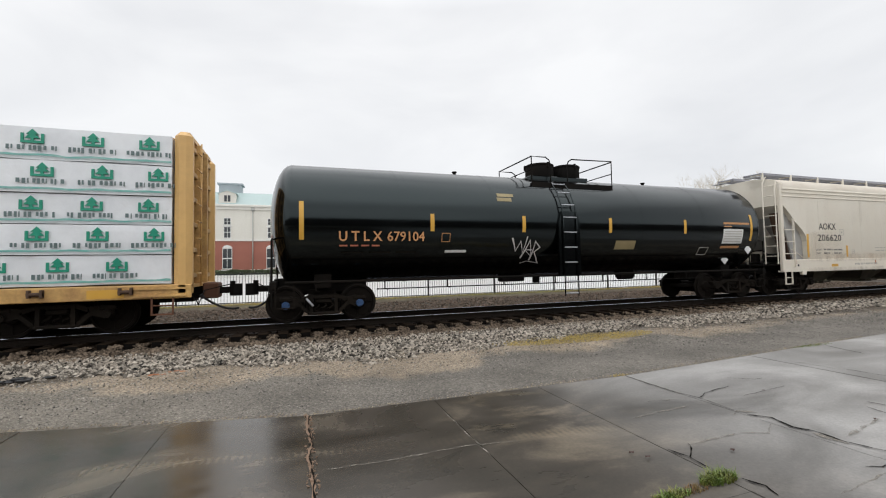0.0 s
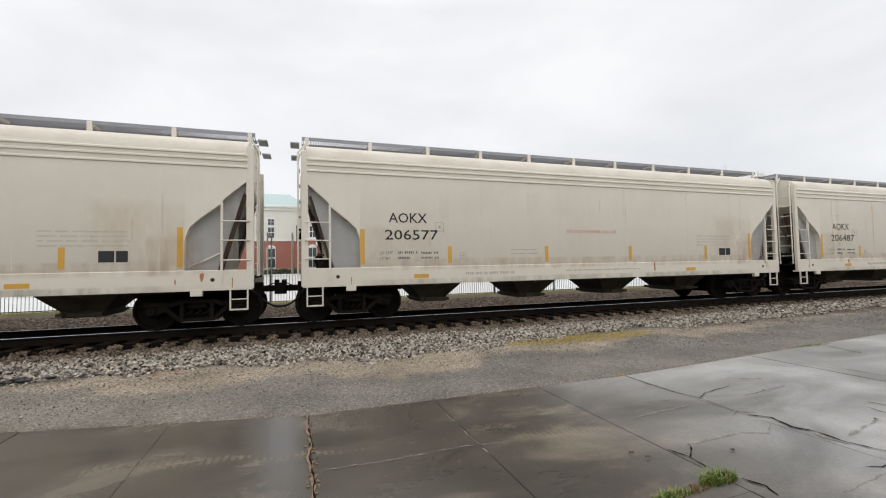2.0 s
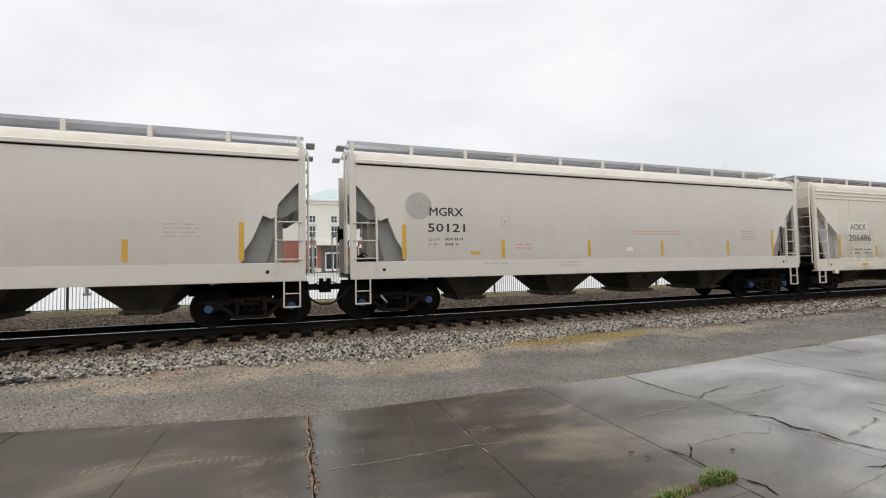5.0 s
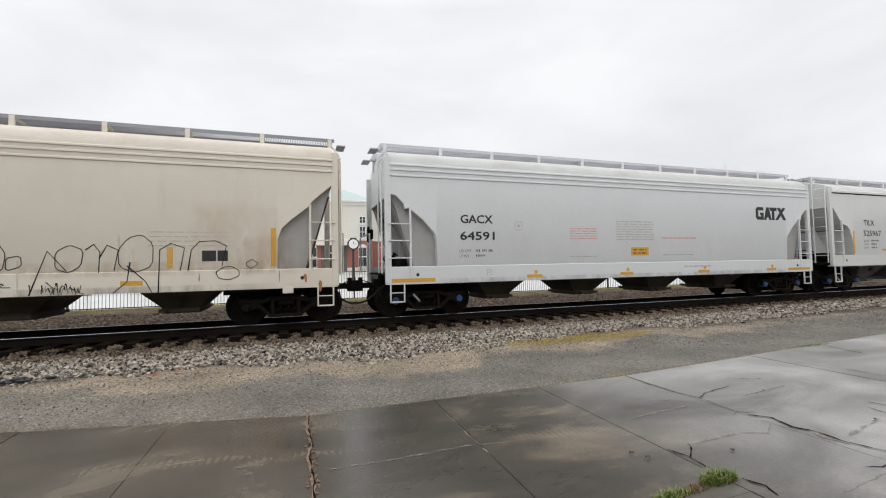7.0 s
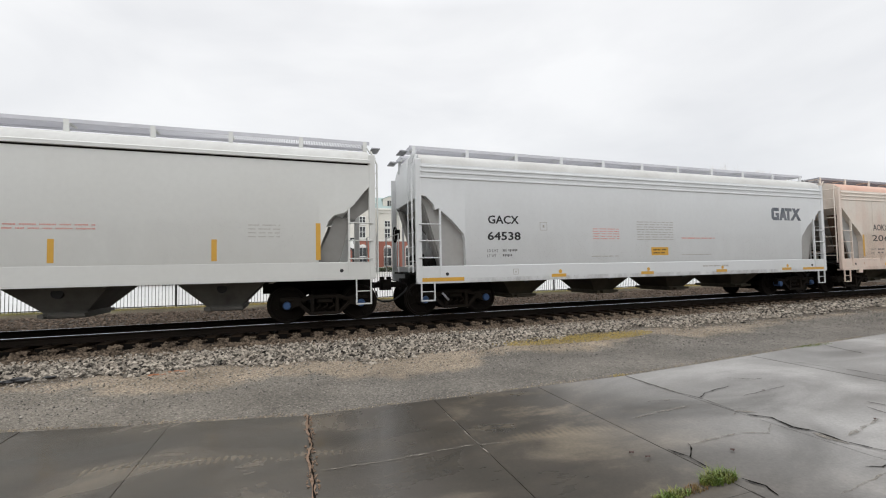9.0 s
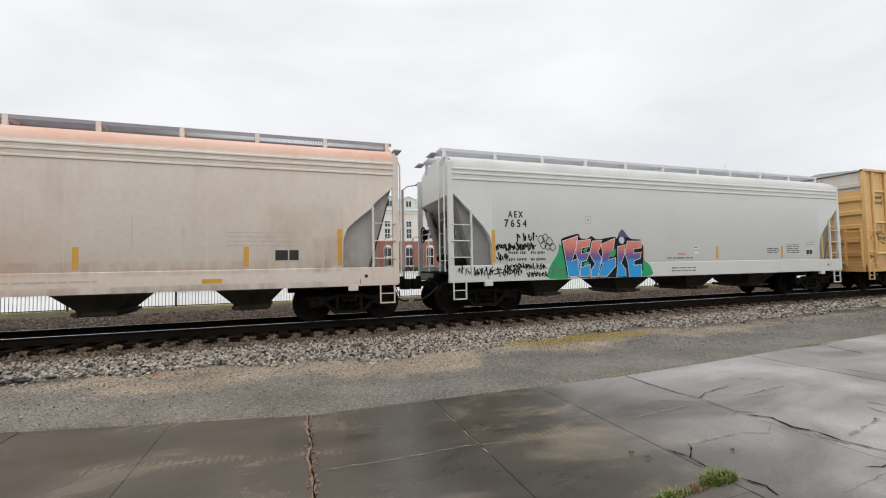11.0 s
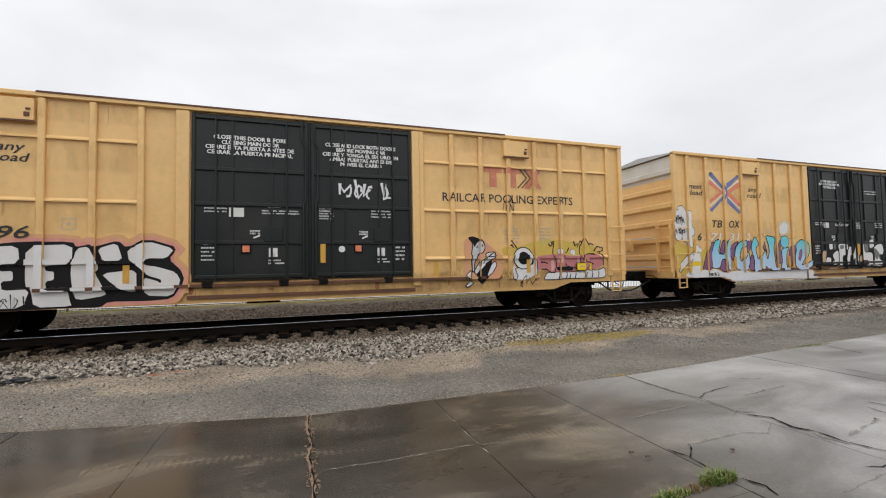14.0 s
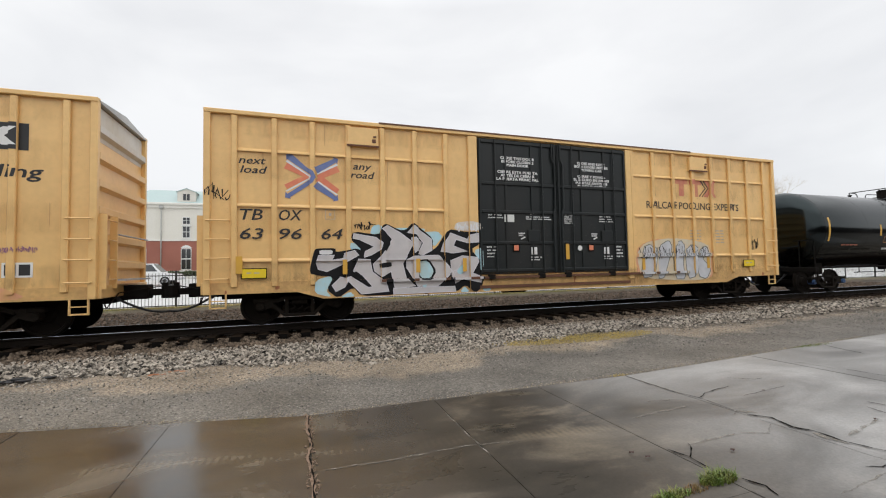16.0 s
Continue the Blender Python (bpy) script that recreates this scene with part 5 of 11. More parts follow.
    gr = Mesh()
    for yy in (-1.08, 1.08):
        gr.tube([(7.30, yy, 3.55), (7.30, yy, 4.64), (7.80, yy, 4.64), (7.92, yy, 4.56), (7.96, yy, 4.40), (7.96, yy, 3.62)], 0.02, 6)
        gr.tube([(8.57, yy, 3.62), (8.57, yy, 4.42), (8.62, yy, 4.56), (8.74, yy, 4.63), (10.27, yy, 4.66), (10.27, yy, 3.60)], 0.02, 6)
    for x in (7.30, 10.27):
        gr.tube([(x, -1.08, 4.64), (x, 1.08, 4.64)], 0.02, 6).tube([(x, -1.08, 4.25), (x, 1.08, 4.25)], 0.016, 6)
    part("safety_railing", gr, UNDER, car)
    ld = Mesh()
    for dx in (0.0, 0.46):
        pts = [(7.94 + dx, -math.sqrt(max(0, (R + 0.1) ** 2 - max(0, z - zc) ** 2)), z) for z in (2.4, 2.8, 3.1, 3.5, 3.8)]
        ld.tube([(7.94 + dx, -R - 0.1, 0.42)] + pts + [(8.00 + dx, -1.1, 3.84)], 0.02, 6)
    ld.prism([(7.80, 1.0), (8.54, 1.0), (8.54, 2.55), (8.44, 2.90), (7.92, 2.90), (7.80, 2.55)], "y", -1.66, -1.58)
    part("ladder_rail", ld, TANKBLACK, car)
    for z in (0.5, 0.85, 1.4, 1.84, 2.28, 2.72, 3.1, 3.5, 3.8):
        d = math.sqrt((R + 0.1) ** 2 - max(0, z - zc) ** 2)
        part("ladder_rung", Mesh().tube([(7.94, -d, z), (8.40, -d, z)], 0.018, 6), GALV, car)
    for x in (5.2, 12.6):
        part("vent_plug", Mesh().turned([(0, 0.05), (0.08, 0.05), (0.10, 0.08), (0.13, 0.08), (0.14, 0.02)], (x, 0, top - 0.01), "z", 10), UNDER, car)
    part("side_rail", Mesh().tube([(0.3, -1.42, 1.02), (16.3, -1.42, 1.02)], 0.035, 6), UNDER, car)
    part("side_rail", Mesh().tube([(0.3, 1.42, 1.02), (16.3, 1.42, 1.02)], 0.035, 6), UNDER, car)
    ug = Mesh()
    for x in np.arange(1.0, 16, 1.7):
        ug.tube([(x, -1.42, 1.02), (x, -1.42, 0.82), (x + 0.1, -1.3, 0.78)], 0.018, 5)
    ug.tube([(2.5, -1.35, 0.80), (14.2, -1.35, 0.80)], 0.016, 5)
    ug.box(6.5, 7.3, -0.5, -0.2, 0.84, 1.0, 0.03)
    ug.turned([(-0.25, 0.1), (-0.2, 0.16), (0.35, 0.16), (0.4, 0.06)], (11.2, -0.4, 0.95), "x", 12)
    ug.turned([(0, 0.12), (0.3, 0.12)], (8.0, 0, 0.76), "z", 12)
    part("brake_rigging", ug, UNDER, car)
    for s, x in ((-1, 0.0), (1, 16.65)):
        def X(d, x=x, s=s):
            return x - s * d
        st = Mesh().box(min(X(0), X(2.4)), max(X(0), X(2.4)), -0.32, 0.32, 0.70, 1.10, 0.02)
        st.box(min(X(-0.05), X(0.10)), max(X(-0.05), X(0.10)), -1.45, 1.45, 0.86, 1.05, 0.015)
        st.prism([(X(1.2) - 0.20, 0.85), (X(1.2) + 0.20, 0.85), (X(1.2) + 0.22, 1.25), (X(1.2) - 0.22, 1.25)], "y", -0.85, 0.85)
        part("stub_sill", st, UNDER, car)
        er = Mesh().tube([(X(0), -1.42, 0.45), (X(0), -1.42, 2.05), (X(0), -1.1, 2.1), (X(0), 1.1, 2.1), (X(0), 1.42, 2.05), (X(0), 1.42, 0.9)], 0.022, 6)
        er.tube([(X(-0.02), -0.9, 1.0), (X(-0.02), -0.9, 2.1)], 0.02, 6)
        part("end_railing", er, UNDER, car)
        part("sill_step", stirrup(min(X(0.08), X(0.5)), max(X(0.08), X(0.5)), 0.42, 0.95, -1.45), TRUCK, car)
        hb = Mesh().box(min(X(0.02), X(0.2)), max(X(0.02), X(0.2)), 0.3, 0.7, 1.3, 1.9, 0.03)
        part("handbrake_box", hb, UNDER, car)
        coupler(car, x, s, 0.62)
    truck(car, 1.2, True, lever=True)
    truck(car, 15.45, False)
    return car


# ---- centre-beam flat car with wrapped lumber ----
def lumber_car(x1, label, rng):
    """x1: its trailing end. The car reaches 22 m ahead of it."""
    L = 22.0
    car = thing("centre_beam_flat_car", label, "flat wagon")
    CARS.append((car, x1 - L))
    part("deck", Mesh().box(0.0, L, -1.38, 1.38, 0.98, 1.06), YELLOW2, car)
    for s in (-1, 1):
        part("side_sill", Mesh().box(0, L, *sorted((s * 1.38, s * 1.47)), 0.76, 1.06, 0.015), RUSTYELLOW, car)
    for k in range(14):
        x = 0.9 + 1.52 * k
        part("strap_winch", Mesh().box(x, x + 0.05, -1.56, -1.46, 0.86, 1.02, 0.01).box(x + 0.21, x + 0.26, -1.56, -1.46, 0.86, 1.02, 0.01).turned([(0.0, 0.04), (0.26, 0.04)], (x, -1.52, 0.93), "x", 8), DARKRUST, car)
    part("sill_tape", plate(20.1, 20.75, 0.80, 0.98, -1.472), AMBER, car, "yellow sill tape")
    part("sill_rib", Mesh().box(20.9, 21.9, -1.50, -1.46, 0.80, 0.84).box(20.9, 21.9, -1.50, -1.46, 0.96, 1.0), RUSTYELLOW, car)
    for s, x in ((-1, 0.0), (1, L)):
        for yy in (-1.30, 1.30):
            part("bulkhead_post", Mesh().box(min(x, x - s * 0.36), max(x, x - s * 0.36), yy - 0.17, yy + 0.17, 0.76, 4.50, 0.11), YELLOW2, car)
        pan = Mesh().box(min(x - s * 0.22, x - s * 0.30), max(x - s * 0.22, x - s * 0.30), -1.2, 1.2, 1.06, 4.45)
        bh = part("bulkhead", pan, BROWNPAN, car, "dark rust-brown end bulkhead behind tan ribs")
        for z in (1.25, 1.85, 2.45, 3.05, 3.65, 4.25):
            for ya, yb in ((-1.14, -0.47), (0.47, 1.14)):
                part("cross_rib", Mesh().box(min(x - s * 0.08, x - s * 0.22), max(x - s * 0.08, x - s * 0.22), ya, yb, z - 0.055, z + 0.055, 0.01), RUSTYELLOW, bh)
        for yy in (-0.40, 0.40):
            part("upright_rib", Mesh().box(min(x - s * 0.02, x - s * 0.22), max(x - s * 0.02, x - s * 0.22), yy - 0.06, yy + 0.06, 1.06, 4.45, 0.01), RUSTYELLOW, bh)
        for z in (1.55, 2.75, 3.95):
            part("gusset_plate", Mesh().box(min(x - s * 0.14, x - s * 0.22), max(x - s * 0.14, x - s * 0.22), -0.34, 0.34, z - 0.12, z + 0.12, 0.02), DARKRUST, bh)
        part("top_plate", Mesh().prism([(-1.3, 4.455), (1.3, 4.455), (1.2, 4.54), (-1.2, 4.54)], "x", min(x - s * 0.1, x - s * 0.3), max(x - s * 0.1, x - s * 0.3)), YELLOW2, bh)
        lad = Mesh()
        for z in np.arange(1.3, 4.3, 0.4):
            lad.tube([(x + s * 0.06, -1.25, z), (x + s * 0.06, -0.78, z)], 0.016, 5)
        lad.tube([(x + s * 0.06, -0.78, 1.0), (x + s * 0.06, -0.78, 4.4)], 0.02, 5)
        part("end_ladder", lad, YELLOW2, car)
        part("sill_step", stirrup(*((0.12, 0.5) if s < 0 else (L - 0.75, L - 0.35)), 0.42, 0.80, -1.46), RUST, car)
        part("draft_box", Mesh().box(min(x, x + s * 0.35), max(x, x + s * 0.35), -0.3, 0.3, 0.66, 1.05, 0.03), RUST, car)
        coupler(car, x, s, 0.80)
    part("centre_beam", Mesh().box(0.3, L - 0.3, -0.06, 0.06, 1.0, 4.62).box(0.2, L - 0.2, -0.30, 0.30, 4.56, 4.64, 0.02), YELLOW2, car)
    part("centre_sill", Mesh().box(0.2, L - 0.2, -0.3, 0.3, 0.60, 1.0), UNDER, car)
    # five tiers of wrapped bundles each side
    tiers = [(1.09, 1.715), (1.735, 2.36), (2.38, 3.00), (3.02, 3.68), (3.70, 4.36)]
    for s in (-1, 1):
        for k in range(5):
            xa, xb = 0.42 + 4.24 * k, 0.42 + 4.24 * (k + 1) - 0.03
            for t, (z0, z1) in enumerate(tiers):
                off = rng.uniform(-0.02, 0.02)
                ya, yb = sorted((s * 0.10, s * (1.38 + off)))
                m = Mesh()
                nx = 22
                face = s * (1.38 + off)
                v = []
                for i in range(nx + 1):                                 # slack wrap: soft folds on the visible face
                    x = xa + (xb - xa) * i / nx
                    for j in range(4):
                        z = z0 + (z1 - z0) * j / 3
                        v.append((x, face + s * 0.030 * noise.noise((x * 2.6, z * 3.0, s + t)), z + (0.03 * noise.noise((x * 0.8, t, 3.0)) if j == 0 else 0)))
                m.add(v, [(i * 4 + j, (i + 1) * 4 + j, (i + 1) * 4 + j + 1, i * 4 + j + 1) for i in range(nx) for j in range(3)], True)
                m.box(xa, xb, *sorted((s * 0.10, s * (1.34 + off))), z0, z1)
                bun = part("lumber_pack", m, WRAP, car, "lumber pack in white printed wrap")
                if s < 0:
                    yf = face - 0.030
                    edge, hem = Mesh(), []
                    for i in range(45):                                 # printed hem that droops in folds
                        x = xa + (xb - xa) * i / 44
                        z = z0 + 0.055 + 0.030 * noise.noise((x * 2.1, t, 7.0))
                        hem += [(x, yf - 0.004, z), (x, yf - 0.004, z + 0.042 + 0.016 * noise.noise((x * 5.0, t, 9.0)))]
                    edge.add(hem, [(2 * i, 2 * i + 2, 2 * i + 3, 2 * i + 1) for i in range(44)])
                    part("wrap_edge", edge, WRAPTEAL, bun, "teal printed wrap edge")
                    if k >= 3:
                        shift = (0.15, 0.83, 0.71, 0.90, 0.73)[t]
                        for i in range(4):
                            cx = xa + shift + 1.02 * i
                            if cx > xb - 0.22:
                                continue
                            z = z1 - 0.34
                            g = Mesh()
                            yy = (yf - 0.006, yf + 0.02)
                            g.prism([(cx - 0.19, z), (cx + 0.19, z), (cx + 0.19, z + 0.20), (cx + 0.14, z + 0.20), (cx + 0.14, z + 0.05), (cx - 0.14, z + 0.05), (cx - 0.14, z + 0.20), (cx - 0.19, z + 0.20)], "y", *yy)
                            g.prism([(cx - 0.12, z + 0.10), (cx + 0.12, z + 0.10), (cx + 0.05, z + 0.18), (cx + 0.10, z + 0.18), (cx, z + 0.29), (cx - 0.10, z + 0.18), (cx - 0.05, z + 0.18)], "y", yf - 0.007, yf + 0.02)
                            g.box(cx - 0.025, cx + 0.025, yf - 0.0065, yf + 0.02, z + 0.03, z + 0.12)
                            part("printed_mark", g, WRAPGREEN, bun, "green tree-shaped printed mark")
                            part("printed_line", bars(1, cx - 0.42, cx + 0.42, z - 0.045, 0.1, 0.115, yf, rng), WRAPTEXT, bun)
    truck(car, 2.4)
    truck(car, L - 2.55)
    return car


# ---- the train ----
def make_train():
    rng = random.Random(7)
    lumber_car(-2.25, "tan centre-beam flat car stacked with white-wrapped lumber", rng)
    tank_car(-0.6, "wet black tank car with amber strips and orange lettering", rng, ("UTLX", "679104"))
    aged_hopper(16.94, "206620", CREAM, "cream covered hopper with black lettering and grime", rng, rod=True)
    red = aged_hopper(34.60, "206577", CREAM, "cream covered hopper with a red stencil on its side", rng)
    lettering("DO NOT HAMMER ON CAR", 7.48, 2.27, 0.095, REDINK, red, -HALF - 0.003, width=1.80, bold=0.004)
    aged_hopper(52.25, "206487", CREAM, "cream covered hopper with rust-streaked seams", rng, True)
    smooth_hopper(69.87, "MGRX", "50243", WARM, "warm grey smooth-sided covered hopper", rng)
    smooth_hopper(87.50, "MGRX", "50121", WARM, "warm grey covered hopper with a round emblem", rng, True)
    graf = aged_hopper(105.10, "206486", CREAM, "cream covered hopper scrawled with thin black outline graffiti", rng)
    part("paint_patch", plate(1.98, 3.22, 2.44, 2.82, -HALF + 0.0025), TAGPATCH, graf, "fresher pale patch behind the reporting mark")
    lease_hopper(122.88, "64591", "silver-grey covered hopper with a dark wordmark", rng)
    smooth_hopper(140.56, "TILX", "525967", PALE, "pale grey smooth-sided covered hopper, blue bearing caps", rng)
    lease_hopper(158.20, "64538", "silver-grey covered hopper with a yellow placard", rng)
    aged_hopper(175.62, "2061", ROSY, "cream covered hopper faded to rosy orange along the roof", rng)
    aex = hopper("covered_hopper", 193.60, 16.44, PALE, "pale grey covered hopper with bright block graffiti", slope_paint=SHADESLATE, flange=SHADESLATE, walkway=PALEWALK, cut=CUT_ROUND)
    y = -HALF
    lettering("A E X", 1.78, 2.70, 0.18, BLACKINK, aex, y - 0.003, width=0.46, bold=0.022)
    lettering("7 6 5 4", 1.66, 2.43, 0.21, BLACKINK, aex, y - 0.003, width=0.70, bold=0.022)
    frame_mark(aex, 4.38, 2.57, 0.22, y)
    reflectors(aex, y, [1.30, 15.34], 1.43, 2.33)
    reflectors(aex, y, [6.55, 9.77, 13.04], 1.43, 1.87)
    for a, b in ((1.76, 2.36), (2.47, 3.02)):
        part("stencil_lines", bars(2, a, b, 1.73, 0.19, 0.08, y, rng), BLACKINK, aex)
    part("stencil_lines", bars(3, 12.26, 12.86, 1.79, 0.07, 0.035, y, rng), BLACKINK, aex)
    part("stencil_lines", bars(5, 13.30, 14.0, 1.92, 0.07, 0.03, y, rng), BLACKINK, aex)
    part("stencil_lines", bars(2, 14.42, 14.88, 2.02, 0.09, 0.03, y, rng), GREYINK, aex)
    part("stencil_lines", bars(1, 7.55, 8.66, 1.50, 0.07, 0.045, y, rng), BLACKINK, aex)
    part("stencil_lines", bars(1, 8.0, 8.34, 1.64, 0.07, 0.05, y, rng), REDINK, aex)
    part("stencil_lines", bars(2, 7.72, 8.78, 1.17, 0.09, 0.04, y, rng), BLACKINK, aex)
    part("stencil_panel", plate(8.73, 8.94, 1.62, 1.82, y), WHITEINK, aex, "small white panel")
    part("stencil_lines", bars(2, 8.74, 8.93, 1.83, 0.09, 0.02, y - 0.004, rng), BLACKINK, aex)
    part("stencil_panel", plate(14.34, 14.74, 1.48, 1.76, y), WHITEINK, aex, "white panel with dark squares")
    for a in (14.38, 14.56):
        part("stencil_panel", plate(a, a + 0.15, 1.56, 1.72, y - 0.004), BLACKINK, aex)
    part("stencil_lines", bars(1, 14.38, 14.72, 1.535, 0.07, 0.03, y - 0.004, rng), BLACKINK, aex)
    b1 = boxcar(211.80, "yellow boxcar, black doors and washed green graffiti")
    dress_boxcar(b1, ("67", "24"), rng, slanted=False, signs=DOOR_SIGNS["spanish_first"])
    b2 = boxcar(232.48, "yellow boxcar, black doors and white block graffiti", BRIGHT)
    dress_boxcar(b2, ("67", "29", "96"), rng, signs=DOOR_SIGNS["wide"])
    b3 = boxcar(253.32, "yellow boxcar with smooth posts and turquoise graffiti", BRIGHT, ribs=False)
    dress_boxcar(b3, ("6", "71", "31", "2"), rng, False, "black", True, (1.66, 3.14, 3.06, 4.46), DOOR_SIGNS["short"])
    b4 = boxcar(273.98, "yellow boxcar, black doors and grey angular graffiti", BRIGHT)
    dress_boxcar(b4, ("63", "96", "64"), rng, emblem=(1.74, 2.98, 3.06, 4.12), signs=DOOR_SIGNS["stacked"])
    tank_car(294.9, "black tank car with a low walkway railing", rng)
    return graf, aex, b1, b2, b3, b4


from mathutils.geometry import delaunay_2d_cdt


# ---- graffiti: thin paint that follows posts, stringers and sills ----
def tag(name, c, amount=0.35, dirt=None, patch=2.5):
    return mat("spray_" + name, c, 0.5, amount=amount, dirt=dirt, patch=patch, streak=0.1)


TAGBLACK, TAGWHITE, TAGBONE, TAGGREY = mat("spray_black", (0.0065, 0.0065, 0.008), 0.6, amount=0.3, spec=0.25), tag("white", (0.72, 0.72, 0.74), dirt=(0.6, 0.58, 0.55)), tag("bone", (0.62, 0.56, 0.50)), tag("cloud_grey", (0.56, 0.57, 0.60))
TAGSTONE, TAGSLATE, TAGSAGE, TAGRED = tag("stone_grey", (0.56, 0.53, 0.53), 0.4, (0.44, 0.42, 0.43)), tag("slate", (0.15, 0.16, 0.15)), tag("sage", (0.22, 0.27, 0.18), 0.6, (0.32, 0.36, 0.28)), tag("dull_red", (0.48, 0.12, 0.08))
TAGROSE, TAGPLUM, TAGMAUVE, TAGGREEN = tag("rose", (0.55, 0.20, 0.20)), tag("plum", (0.26, 0.11, 0.23), 0.5, (0.17, 0.06, 0.14)), tag("mauve", (0.13, 0.105, 0.16), 0.5, (0.30, 0.27, 0.33)), tag("green", (0.02, 0.36, 0.13))
TAGPALE = tag("pale_lavender", (0.64, 0.62, 0.66), 0.3)
NAVYTAG, LILAC, VIOLETTAG = tag("navy", (0.055, 0.045, 0.085), 0.4), tag("lilac_haze", (0.46, 0.39, 0.43), 0.7, (0.60, 0.50, 0.46), 3.0), tag("violet", (0.10, 0.07, 0.17), 0.4)
TAGPINK = tag("pale_pink", (0.72, 0.42, 0.38), 0.4)
WHITEHAZE = tag("chalk_outline", (0.68, 0.62, 0.56), 0.6, (0.68, 0.52, 0.38), 4)
BLUSH, BLUSHWHITE = tag("blush", (0.70, 0.50, 0.42), 0.5, (0.70, 0.46, 0.24), 3.0), tag("blush_white", (0.72, 0.60, 0.56), 0.7, (0.68, 0.36, 0.32), 4.0)
TAGPINKISH, TAGCHALK, TAGCLOUD = tag("dusty_pink", (0.66, 0.26, 0.24), 0.8, (0.66, 0.42, 0.2), 3.0), tag("chalk_white", (0.72, 0.71, 0.70), 0.35, (0.58, 0.56, 0.54), 3.0), tag("pale_blue_grey", (0.55, 0.57, 0.62), 0.4, (0.66, 0.66, 0.66), 3.0)
TAGBONEWHITE, TAGSANDY = tag("bone_white", (0.58, 0.55, 0.47), 0.6, (0.40, 0.36, 0.30), 3.0), tag("sandy", (0.52, 0.36, 0.20), 0.5)
TAGCYAN = tag("pale_cyan", (0.42, 0.66, 0.75), 0.5, (0.6, 0.5, 0.3))
PINKHAZE, STRAWHAZE, BONEHAZE = tag("pink_haze", (0.67, 0.33, 0.20), 0.9, (0.66, 0.40, 0.12), 3.5), tag("yellow_haze", (0.62, 0.45, 0.08), 0.7, (0.66, 0.40, 0.12), 3.5), tag("white_haze", (0.62, 0.55, 0.42), 0.6, (0.66, 0.44, 0.2), 4)


def fade(name, stops):
    """Sprayed colour fade from low to high on the car's side."""
    m = bpy.data.materials.new(name)
    m.use_nodes = True
    nt = m.node_tree
    b = nt.nodes["Principled BSDF"]
    tc, sep, rng, ramp = nt.nodes.new("ShaderNodeTexCoord"), nt.nodes.new("ShaderNodeSeparateXYZ"), nt.nodes.new("ShaderNodeMapRange"), nt.nodes.new("ShaderNodeValToRGB")
    cloud = nt.nodes.new("ShaderNodeTexNoise")
    cloud.inputs["Scale"].default_value = 2.5
    link(nt, tc.outputs["Object"], cloud.inputs["Vector"])
    link(nt, tc.outputs["Object"], sep.inputs[0])
    add = nt.nodes.new("ShaderNodeMath")
    add.operation = "MULTIPLY_ADD"
    add.inputs[1].default_value = 0.25
    link(nt, cloud.outputs["Fac"], add.inputs[0]), link(nt, sep.outputs["Z"], add.inputs[2])
    rng.inputs["From Min"].default_value, rng.inputs["From Max"].default_value = 0.9, 2.4
    link(nt, add.outputs[0], rng.inputs["Value"])
    link(nt, rng.outputs[0], ramp.inputs[0])
    els = ramp.color_ramp.elements
    for k, (p, c) in enumerate(stops):
        e = els[k] if k < 2 else els.new(p)
        e.position, e.color = p, (*c, 1)
    link(nt, ramp.outputs[0], b.inputs["Base Color"])
    b.inputs["Roughness"].default_value = 0.45
    return m


TAGFADE = fade("spray_fade_red_blue", [(0.30, (0.02, 0.32, 0.72)), (0.43, (0.04, 0.26, 0.62)), (0.47, (0.08, 0.11, 0.36)), (0.58, (0.24, 0.10, 0.24)), (0.70, (0.62, 0.19, 0.15)), (0.92, (0.74, 0.29, 0.22))])
SAGEFADE = fade("spray_fade_sage", [(0.12, (0.13, 0.14, 0.11)), (0.35, (0.21, 0.25, 0.175)), (0.6, (0.27, 0.33, 0.235)), (0.9, (0.35, 0.41, 0.33))])
TAGSKY = fade("spray_fade_cyan_blue", [(0.15, (0.50, 0.62, 0.80)), (0.45, (0.38, 0.60, 0.80)), (0.8, (0.14, 0.58, 0.70))])
POSTS = [0.63 + 0.862 * k for k in range(7)] + [12.12 + 0.862 * k for k in range(8)]
SKIN, COATS = {}, [0]


def box_depth(x, z, ribs):
    if any(abs(x - p) < 0.065 for p in POSTS) and z > 0.95 or 6.46 < x < 6.73 or 11.86 < x < 12.06 or x < 0.14 or x > 18.56:
        return -HALF
    if 4.0 < x < 14.4 and 0.98 < z < 1.05:
        return -1.56
    if 6.76 < x < 11.84 and z > 1.1:
        return -1.527
    if ribs and 1.53 < z < 1.64 and not 6.0 < x < 12.1:
        return -1.51
    if z < 1.06:
        return -1.477
    return -1.452


